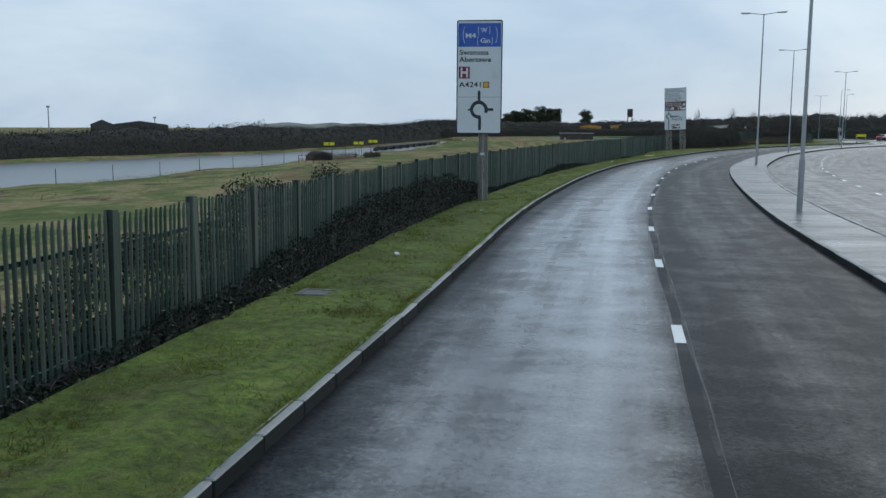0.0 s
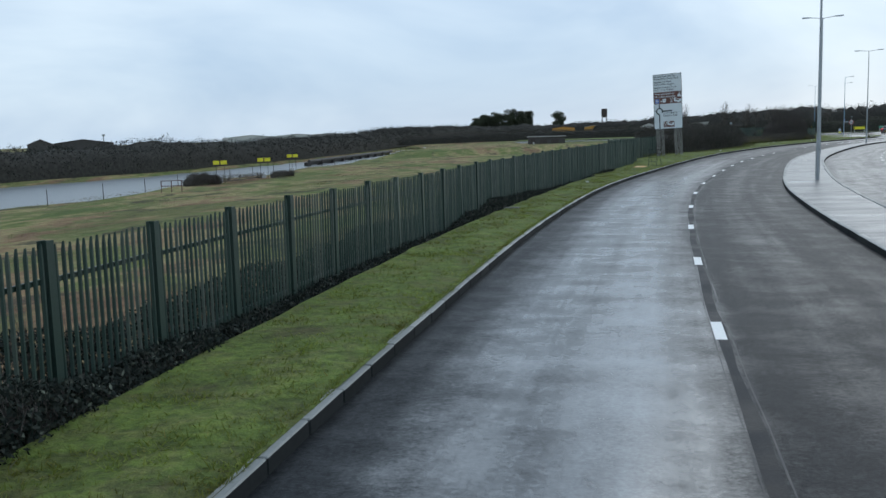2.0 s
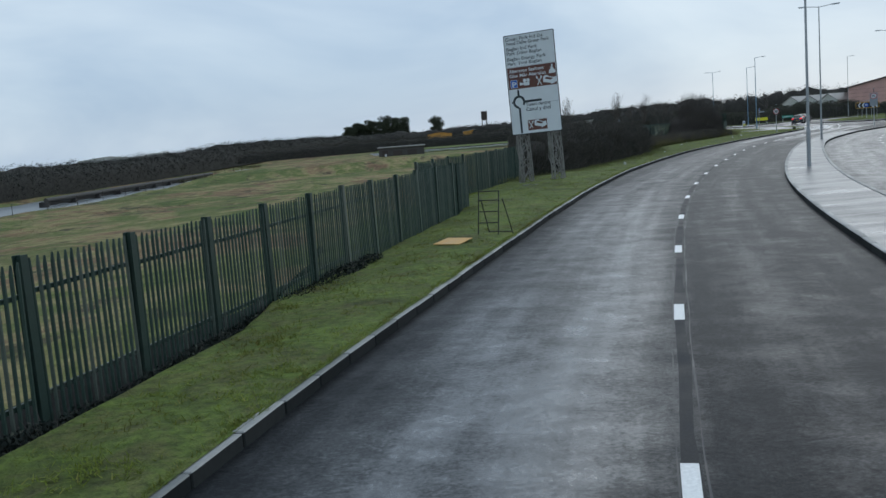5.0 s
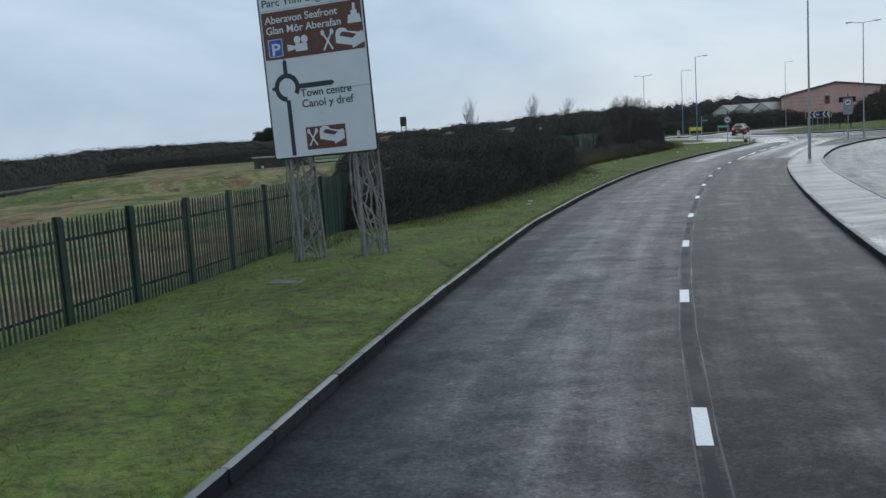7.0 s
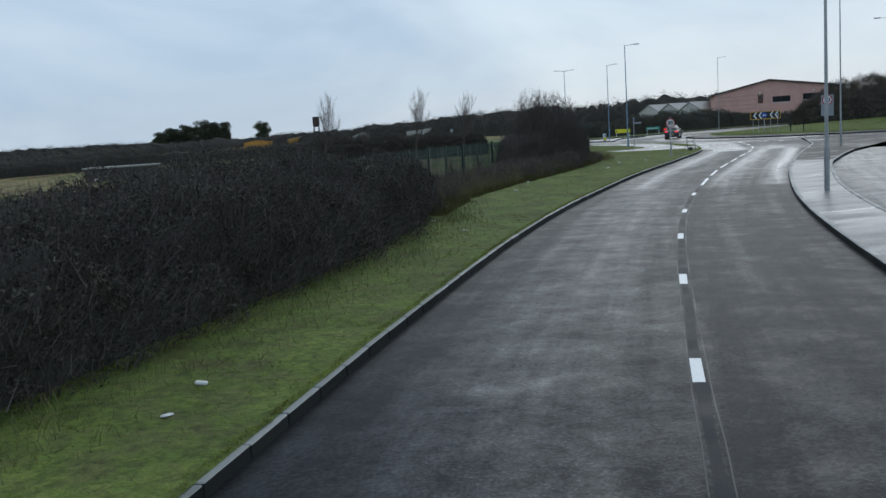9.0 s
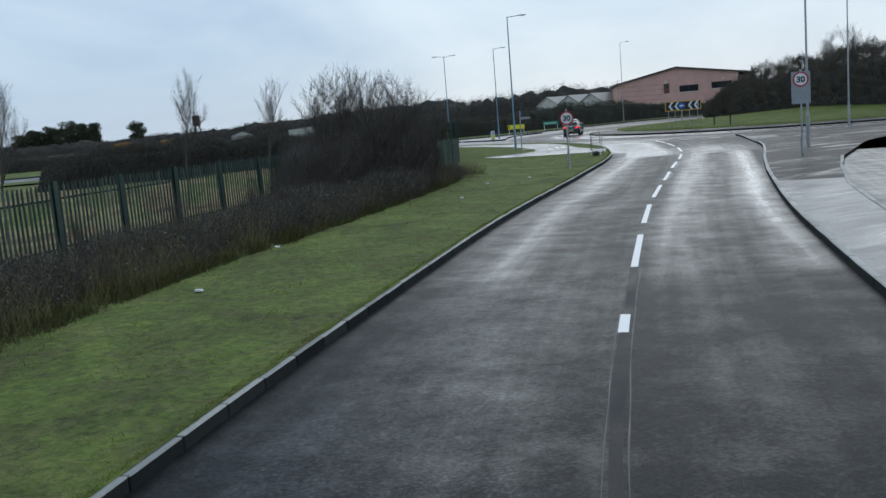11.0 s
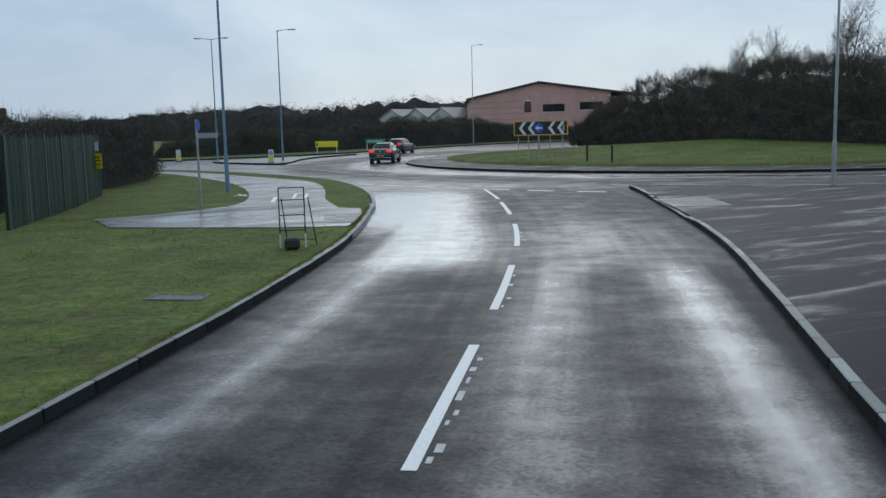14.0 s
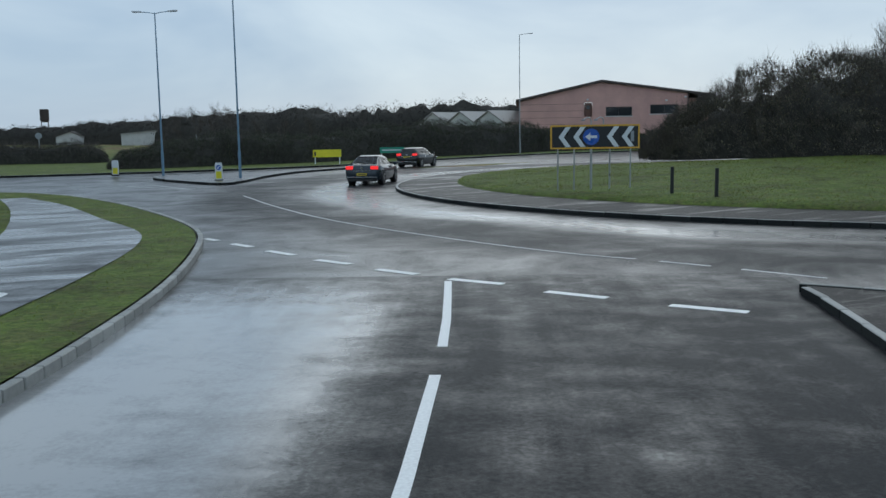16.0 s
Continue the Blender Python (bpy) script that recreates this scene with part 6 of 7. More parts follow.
def direction_sign_two():
    w, h, z0 = 2.32, 4.36, 2.12
    top = thing("direction_sign", "large white direction sign with brown panels on two lattice masts", "road sign", pose(23.65, 99.15, 0.2, 0, -2.0, -30))
    panel(top, w, h, z0)
    zt, x0 = z0 + h, -w / 2

    def zz(f):
        return zt - h * f

    for text, f, wd in (("Green Park Ind Est", 0.058, 1.72), ("Ystad Ddiw Green Park", 0.100, 2.0), ("Baglan Ind Park", 0.156, 1.42), ("Parc Ddiw Baglan", 0.200, 1.60),
                        ("Baglan Energy Park", 0.256, 1.78), ("Parc Ynni Baglan", 0.300, 1.56)):
        lettering("legend", text, 0.205, x0 + 0.09, zz(f), FY, M_NAVY, top, wd, 0.002)
    film("brown_panel", bar(x0 + 0.06, -x0 - 0.06, zz(0.540), zz(0.325)), M_BROWN, top)
    lettering("legend", "Aberavon Seafront", 0.205, x0 + 0.13, zz(0.376), FY - 0.003, M_WHITE, top, 1.62, 0.002)
    lettering("legend", "Glan Môr Aberafan", 0.205, x0 + 0.13, zz(0.424), FY - 0.003, M_WHITE, top, 1.66, 0.002)
    # castle
    k, zb = 0.78, zz(0.425)
    film("castle", [(k, zb), (k + 0.30, zb), (k + 0.27, zb + 0.16), (k + 0.22, zb + 0.16), (k + 0.22, zb + 0.24), (k + 0.19, zb + 0.24), (k + 0.19, zb + 0.38), (k + 0.13, zb + 0.38),
                    (k + 0.13, zb + 0.24), (k + 0.09, zb + 0.24), (k + 0.09, zb + 0.16), (k + 0.03, zb + 0.16)], M_WHITE, top, 0.002)
    film("parking_frame", bar(x0 + 0.15, x0 + 0.47, zz(0.528), zz(0.448)), M_WHITE, top, 0.001)
    film("parking_square", bar(x0 + 0.165, x0 + 0.455, zz(0.525), zz(0.451)), M_BLUE, top, 0.003)
    lettering("legend", "P", 0.32, x0 + 0.21, zz(0.519), FY - 0.005, M_WHITE, top, 0.19, 0.006)
    zc = zz(0.515)
    film("camera_body", bar(-0.40, -0.14, zc, zc + 0.15), M_WHITE, top, 0.002)
    film("camera_horn", [(-0.40, zc + 0.05), (-0.40, zc + 0.11), (-0.58, zc + 0.16), (-0.58, zc + 0.02)], M_WHITE, top, 0.002)
    film("camera_reel", disc(0.075, -0.35, zc + 0.225, 20), M_WHITE, top, 0.002)
    film("camera_reel", disc(0.075, -0.19, zc + 0.225, 20), M_WHITE, top, 0.002)

    def cutlery(cx, cz, s):
        for sg in (-1, 1):
            a, b = Vector((cx - sg * 0.10 * s, cz - 0.17 * s)), Vector((cx + sg * 0.10 * s, cz + 0.17 * s))
            n2 = Vector((b.y - a.y, a.x - b.x)).normalized() * 0.018 * s
            film("cutlery", [tuple(a - n2), tuple(a + n2), tuple(b + n2), tuple(b - n2)], M_WHITE, top, 0.002 if sg > 0 else 0.0035)
            film("cutlery", [(b.x + 0.04 * s * math.cos(t), b.y + 0.06 * s * math.sin(t)) for t in np.linspace(0, 6.0, 12)], M_WHITE, top, 0.002 if sg > 0 else 0.0035)

    def bed(cx, cz, s):
        film("bed", [(cx - 0.30 * s, cz + 0.02 * s), (cx - 0.30 * s, cz + 0.20 * s), (cx - 0.27 * s, cz + 0.28 * s), (cx - 0.18 * s, cz + 0.32 * s), (cx - 0.06 * s, cz + 0.30 * s), (cx - 0.02 * s, cz + 0.24 * s),
                     (cx + 0.22 * s, cz + 0.19 * s), (cx + 0.30 * s, cz + 0.21 * s), (cx + 0.34 * s, cz + 0.16 * s), (cx + 0.34 * s, cz - 0.02 * s), (cx + 0.30 * s, cz - 0.03 * s), (cx + 0.12 * s, cz - 0.10 * s), (cx + 0.07 * s, cz - 0.12 * s), (cx + 0.06 * s, cz - 0.06 * s)], M_WHITE, top, 0.002)
        film("bed_cover", [(cx - 0.21 * s, cz + 0.16 * s), (cx - 0.16 * s, cz + 0.23 * s), (cx - 0.08 * s, cz + 0.23 * s), (cx + 0.18 * s, cz + 0.15 * s), (cx + 0.08 * s, cz + 0.08 * s)], M_BROWN, top, 0.0038)

    cutlery(0.32, zz(0.488), 1.0)
    bed(0.78, zc + 0.03, 0.95)
    film("faded_symbol", [(0.02, zc), (0.08, zc + 0.18), (-0.02, zc + 0.3), (0.12, zc + 0.3), (0.14, zc + 0.12), (0.08, zc)], M_RUST, top, 0.002)
    c = (x0 + 0.47, zz(0.672))
    film("diagram", broken_ring(*c, 0.185, 0.285, -35, 265), M_NAVY, top)
    film("diagram", bar(c[0] - 0.045, c[0] + 0.045, c[1] + 0.26, c[1] + 0.50), M_NAVY, top, 0.002)
    film("diagram", [(c[0] - 0.045, c[1] + 0.50), (c[0] + 0.045, c[1] + 0.50), (c[0], c[1] + 0.58)], M_NAVY, top, 0.002)
    film("diagram", bar(c[0] - 0.045, c[0] + 0.045, zz(0.985), c[1] - 0.25), M_NAVY, top, 0.002)
    film("diagram", [(c[0] + 0.26, c[1] - 0.05), (c[0] + 1.0, c[1] - 0.05), (c[0] + 1.06, c[1]), (c[0] + 1.0, c[1] + 0.05), (c[0] + 0.26, c[1] + 0.05)], M_NAVY, top, 0.002)
    film("diagram", bar(c[0] - 0.34, c[0] - 0.26, c[1] - 0.03, c[1] + 0.03), M_NAVY, top, 0.002)
    lettering("legend", "Town centre", 0.22, x0 + 0.76, zz(0.722), FY, M_NAVY, top, 1.12, 0.003)
    lettering("legend", "Canol y dref", 0.22, x0 + 0.76, zz(0.770), FY, M_NAVY, top, 1.14, 0.003)
    film("brown_panel", bar(x0 + 0.78, x0 + 1.66, zz(0.965), zz(0.862)), M_BROWN, top)
    cutlery(x0 + 0.93, zz(0.914), 0.85)
    bed(x0 + 1.34, zz(0.925), 0.85)
    part("joint", one_box(w * 0.23, w / 2 - 0.04, FY - 0.001, FY + 0.001, zz(0.703), zz(0.700)), M_GREYBOARD, top)
    part("joint", one_box(-w / 2 + 0.04, w / 2 - 0.04, FY - 0.001, FY + 0.001, zz(0.319), zz(0.317)), M_GREYBOARD, top)
    for x in (-0.84, 0.62):
        lattice_mast(top, x, 0.40, -0.5, z0 + 0.45, 0.60, 0.52, 180)


direction_sign_two()


def speed_sign(x, y, yaw, z_mid, r, label, backing=False, beacon=True):
    top = thing("speed_limit_sign", label, "road sign", yaw_m(x, y, 0.1, yaw), group="speed limit signs")
    z = z_mid - 0.1
    bm = bmesh.new()
    rod(bm, (0, 0.06, -0.3), (0, 0.06, 0.85), 0.055, 0.055, 12)
    rod(bm, (0, 0.06, 0.85), (0, 0.06, 0.93), 0.055, 0.038, 12, False)
    rod(bm, (0, 0.06, 0.93), (0, 0.06, z + r + 0.1), 0.038, 0.038, 12)
    part("post", bm, M_GALV, top)
    if backing:
        part("backing_board", plate(rounded(0.74, 1.32, 0.03, 0, z - 0.34), -0.002, 0.012), M_GREYBOARD, top, "grey rectangular backing board")
        part("board_joint", one_box(-0.36, 0.36, -0.0035, -0.0022, z - 0.40, z - 0.385), M_GALV, top)
    part("roundel_edge", plate(disc(r, 0, z), -0.010, -0.003), M_RED, top, "red-edged white roundel")
    part("roundel_face", plate(disc(r * 0.8, 0, z), -0.0125, -0.0102), M_WHITE, top)
    lettering("legend", "30", r * 1.05, 0, z - r * 0.37, -0.0128, M_BLACK, top, r * 1.08, 0.012 * r / 0.3, "CENTER")
    if beacon:
        bm = bmesh.new()
        rod(bm, (0, 0.06, z + r + 0.1), (0, 0.06, z + r + 0.3), 0.045, 0.04, 10)
        rod(bm, (-0.03, 0.06, z + r + 0.3), (-0.03, 0.06, z + r + 0.42), 0.025, 0.05, 10)
        part("lamp_bracket", bm, M_BLACK, top, "black lamp bracket on the post top")
        part("lamp_hood", one_box(-0.04, 0.09, 0.0, 0.12, z + r + 0.40, z + r + 0.48, bevel=0.012), M_GREYBOARD, top)


speed_sign(62.68, 156.5, -28, 2.42, 0.31, "round thirty limit sign on a grey post in the grass verge")
speed_sign(70.25, 150.2, -42, 3.27, 0.31, "round thirty limit sign on a grey board beside a lamp column", True)


def chevron_board(x, y, z, yaw):
    w, h, zb = 3.25, 0.88, 1.54
    top = thing("chevron_sign", "black and white chevron board with yellow edge and blue roundel", "road sign", yaw_m(x, y, z, yaw))
    part("board", plate(bar(-w / 2, w / 2, zb, zb + h), 0.0, 0.012), M_AMBER, top, "yellow-edged board")
    part("face", plate(bar(-w / 2 + 0.06, w / 2 - 0.06, zb + 0.06, zb + h - 0.06), -0.006, -0.0005), M_BLACK, top)
    zc, hh = zb + h / 2, h / 2 - 0.07
    for cx in (-1.32, -0.78, 0.44, 0.98):
        t = 0.19
        part("chevron", plate([(cx, zc), (cx + 0.26, zc + hh), (cx + 0.26 + t, zc + hh), (cx + t, zc), (cx + 0.26 + t, zc - hh), (cx + 0.26, zc - hh)], -0.010, -0.0065), M_WHITE, top)
    part("roundel", plate(disc(0.30, -0.13, zc), -0.03, -0.012), M_BLUE, top, "blue arrow roundel")
    part("arrow", plate([(-0.34, zc), (-0.16, zc + 0.15), (-0.16, zc + 0.05), (0.08, zc + 0.05), (0.08, zc - 0.05), (-0.16, zc - 0.05), (-0.16, zc - 0.15)], -0.034, -0.0305), M_WHITE, top)
    part("tag", plate(bar(1.30, 1.42, zc - 0.18, zc + 0.2), -0.010, -0.0065), M_GREYBOARD, top)
    for px, r in ((-1.35, 0.026), (-0.75, 0.026), (-0.13, 0.045), (0.55, 0.03), (1.3, 0.026)):
        bm = bmesh.new()
        rod(bm, (px, 0.06, -0.3), (px, 0.06, zb + h - 0.1), r, r, 8)
        part("post", bm, M_GALV, top)
    for px in (-0.13, 0.32):
        bm = bmesh.new()
        bent(bm, [(px, 0.06, zb + h - 0.2), (px, 0.06, zb + h + 0.16), (px - 0.05, 0.0, zb + h + 0.25), (px - 0.14, -0.12, zb + h + 0.27), (px - 0.28, -0.3, zb + h + 0.2)], 0.022, 8)
        arm = part("lamp_arm", bm, M_GALV, top, "swan-neck lamp arm")
        part("lamp", one_box(px - 0.36, px - 0.24, -0.40, -0.24, zb + h + 0.14, zb + h + 0.2, bevel=0.01), M_GREYBOARD, arm)


chevron_board(94.63, 192.0, 0.35, -33)
for x, y in ((95.45, 188.6), (95.75, 186.75)):
    top = thing("marker_post", "short black marker post standing in the island grass", "post", yaw_m(x, y, 0.30, -30), group="marker posts")
    part("shaft", one_box(-0.055, 0.055, -0.04, 0.04, -0.3, 1.0, bevel=0.01), M_BLACK, top)
    part("reflector", one_box(-0.02, 0.02, 0.041, 0.046, 0.78, 0.92), M_WHITE, top)


def bollard(x, y, yaw, roundel, label):
    top = thing("traffic_bollard", label, "bollard", yaw_m(x, y, 0.115, yaw), group="traffic bollards")
    bm = bmesh.new()
    pts = [(-0.17, 0.0), (0.17, 0.0), (0.20, 0.12), (0.20, 0.85), (0.16, 0.98), (-0.16, 0.98), (-0.20, 0.85), (-0.20, 0.12)]
    bm.free()
    part("shell", plate(pts, -0.12, 0.12), M_WHITE, top, "white plastic shell")
    part("yellow_panel", plate(bar(-0.15, 0.15, 0.1, 0.5), -0.126, -0.121), M_YELLOW, top)
    part("base", one_box(-0.24, 0.24, -0.18, 0.18, -0.05, 0.05, bevel=0.015), M_BLACK, top)
    if roundel:
        part("roundel", plate(disc(0.135, 0, 0.72), -0.128, -0.121), M_BLUE, top)
        part("arrow", plate([(-0.08, 0.64), (0.02, 0.66), (-0.01, 0.70), (0.08, 0.78), (0.05, 0.81), (-0.04, 0.73), (-0.07, 0.76)], -0.132, -0.1285), M_WHITE, top)


bollard(85.6, 215.4, -15, True, "white and yellow bollard with a blue arrow roundel")
bollard(81.3, 227.4, -12, False, "plain white and yellow bollard on the far island")


def cycle_sign():
    top = thing("cycle_route_sign", "tall grey post with a blue cycle sign and finger board", "road sign", yaw_m(69.9, 176.0, 0.13, -25))
    bm = bmesh.new()
    rod(bm, (0, 0, -0.3), (0, 0, 2.86), 0.038, 0.038, 10)
    part("post", bm, M_GALV, top)
    part("shared_path_sign", plate(disc(0.17, 0.0, 2.66), -0.055, -0.045), M_BLUE, top, "small blue round sign", m=pose(0, 0, 0, 0, 0, 78))
    part("finger_board", plate([(0.05, 2.26), (0.62, 2.26), (0.70, 2.34), (0.62, 2.42), (0.05, 2.42)], -0.045, -0.035), M_GREYBOARD, top, "pale blue-grey finger board")


cycle_sign()


def easel(name, x, y, z, yaw, h, w, lean, label, weight, mat):
    """A folding sign frame of thin steel tube."""
    top = thing(name, label, "sign frame", pose(x, y, z, lean, 0, yaw))
    for sx in (-w / 2, w / 2):
        part("front_leg", rod(bmesh.new(), (sx, 0, 0), (sx, 0.02, h), 0.014, 0.014, 6), mat, top)
    for f in (0.3, 0.55, 0.80, 1.0):
        bm = bmesh.new()
        rod(bm, (-w / 2, 0.02 * f, h * f - 0.01), (w / 2, 0.02 * f, h * f - 0.01), 0.012, 0.012, 6)
        part("cross_bar", bm, mat, top)
    for sx in (-w / 2 + 0.03, w / 2 + 0.12):
        part("back_leg", rod(bmesh.new(), (sx * 0.9, 0.03, h * 0.82), (sx + 0.1, 0.45, 0.0), 0.013, 0.013, 6), mat, top)
    part("stay", rod(bmesh.new(), (-w / 2 + 0.12, 0.38, 0.12), (w / 2 + 0.2, 0.38, 0.12), 0.011, 0.011, 6), mat, top)
    if weight:
        for sx in (-w / 2, w / 2):
            part("foot_sleeve", rod(bmesh.new(), (sx, -0.002, 0.0), (sx, 0.003, 0.30), 0.0155, 0.0155, 6), M_WHITE, top, "pale painted foot")
    return top


easel("easel_stand", 68.85, 164.55, 0.15, -22, 1.26, 0.52, 0, "empty black steel sign frame standing in the grass", True, M_PLASTIC)
bm = one_box(-0.16, 0.16, -0.12, 0.12, 0, 0.24, bevel=0.05)
tagged(part("sandbag", bm, M_PLASTIC, None, m=yaw_m(68.78, 164.42, 0.14, -15)), "black sandbag weighing down a sign frame", "sandbag")
easel("easel_stand", 18.25, 80.3, verge_z(*lane_place(18.25, 80.3)) - 0.02, -30, 1.05, 0.5, -10, "empty dark sign frame leaning on the grass verge", False, M_PLASTIC)
bm = one_box(-0.42, 0.42, -0.3, 0.3, 0, 0.02, bevel=0.004)
board = tagged(part("fallen_board", bm, M_TIMBER, None, m=pose(17.3, 79.25, verge_z(*lane_place(17.3, 79.25)) + 0.025, 1, -2, 62)), "orange plywood board lying flat on the grass", "board")

for x, y, w, h, z, mat, lab, mk in ((98.9, 236.7, 2.35, 0.62, 0.7, M_YELLOW, "long yellow board on two short pale posts", True), (105.9, 239.6, 2.2, 0.5, 0.85, M_GREENBOARD, "low green direction board behind the far kerb", False)):
    top = thing("roadside_board", lab, "board", yaw_m(x, y, 0.12, -28))
    part("panel", plate(rounded(w, h, 0.03, 0, z - 0.12 + h / 2), -0.02, 0.02), mat, top)
    for sx in (-w / 2 + 0.15, w / 2 - 0.15):
        part("post", one_box(sx - 0.04, sx + 0.04, 0.021, 0.09, -0.2, z + h - 0.2), M_WHITE, top)
    if mk:
        part("mark", plate(bar(-w / 2 + 0.1, -w / 2 + 0.24, z - 0.12 + 0.12, z - 0.12 + 0.45), -0.026, -0.0205), M_BLACK, top)
    else:
        part("legend_bar", plate(bar(-w / 2 + 0.2, w / 2 - 0.3, z - 0.12 + 0.2, z - 0.12 + 0.3), -0.026, -0.0205), M_WHITE, top)
for x, y, h in ((110.3, 252.5, 3.3), (90.0, 246.0, 2.6)):
    top = thing("sign_post", "thin grey post with a small plate by the hedge", "post", yaw_m(x, y, 0.12, -20), group="thin posts")
    bm = bmesh.new()
    rod(bm, (0, 0, -0.2), (0, 0, h), 0.05, 0.05, 8)
    part("shaft", bm, M_GALV, top)
    part("small_plate", one_box(-0.02, 0.4, -0.06, -0.05, h - 0.45, h - 0.3), M_GREYBOARD, top)


# ---- channel marks in the field ----
for x, y in ((-13.8, 103.8), (-11.3, 110), (-11.4, 125.5)):
    z = ground_z(x, y)
    top = thing("yellow_marker_sign", "pair of yellow marker boards on thin posts in the field", "sign", yaw_m(x, y, z, 8), group="yellow marker signs")
    for sx in (-0.34, 0.34):
        bm = bmesh.new()
        rod(bm, (sx, 0, -0.3), (sx, 0, 1.75), 0.022, 0.022, 6)
        part("post", bm, M_BLACK, top)
    for sx in (-0.32, 0.32):
        part("panel", one_box(sx - 0.27, sx + 0.27, -0.05, -0.03, 1.52, 1.86), M_YELLOW, top)
    part("cabinet", one_box(-0.4, 0.1, 0.3, 0.7, -0.1, 0.35, bevel=0.02), M_PALEWALL, top, "pale cabinet at the foot")

# low tube railing beside the scrub
z = ground_z(-13.2, 90) + 0.0
top = thing("railing", "short rusty tube railing standing alone in the field", "railing", yaw_m(-13.8, 90, z, 12))
for sx in (-0.7, 0.0, 0.7):
    bm = bmesh.new()
    rod(bm, (sx, 0, -0.3), (sx, 0, 0.85), 0.035, 0.035, 6)
    part("post", bm, M_RUST, top)
for z_ in (0.45, 0.82):
    bm = bmesh.new()
    rod(bm, (-0.72, 0, z_), (0.72, 0, z_), 0.028, 0.028, 6)
    part("rail", bm, M_RUST, top)

top = thing("old_shed", "long low dark shed with a pale roof edge in the field", "shed", yaw_m(20.4, 200.6, -0.75, -4))
part("wall", one_box(0, 7.0, 0, 3.2, -0.3, 1.95), M_DARKWALL, top)
part("roof", one_box(-0.2, 7.2, -0.25, 3.4, 1.955, 2.12, bevel=0.01), M_GREYROOF, top, "pale sheet roof")
part("door", one_box(0.5, 1.4, -0.04, -0.004, 0.0, 1.6), M_DARKRUST, top)
part("window", one_box(0.9, 1.2, -0.06, -0.045, 0.6, 1.0), M_PALEWALL, top)
for x0, x1 in ((2.2, 3.6), (4.4, 5.8)):
    part("shutter", one_box(x0, x1, -0.035, -0.004, 0.3, 1.5), M_DARKRUST, top)

# low pipe bridge far across the field
top = thing("pipe_bridge", "dark pipe bridge lying low across the far field", "pipe", pose(-13.5, 150, -2.0, 0, 0, 83.3))
bm = bmesh.new()
rod(bm, (0, 0, 1.15), (61, 0, 1.15), 0.22, 0.22, 8)
rod(bm, (0, 0.45, 0.80), (61, 0.45, 0.80), 0.24, 0.24, 8)
part("pipe", bm, M_DARKWALL, top)
for k in range(10):
    part("trestle", one_box(6.4 * k, 6.4 * k + 0.2, -0.2, 0.7, -0.4, 0.97), M_DARKWALL, top)
# wire fence along the water's edge
for k in range(34):
    y = 20 + 6.0 * k
    x = float(np.interp(y, BANK_Y, BANK_X)) + 1.6
    bm = bmesh.new()
    z = ground_z(x, y)
    rod(bm, (x, y, z - 0.2), (x, y, z + 0.95), 0.028, 0.022, 5)
    tagged(part("bank_post", bm, M_BARK), "thin weathered fence post along the water's edge", "fence post", group="bank fence posts")


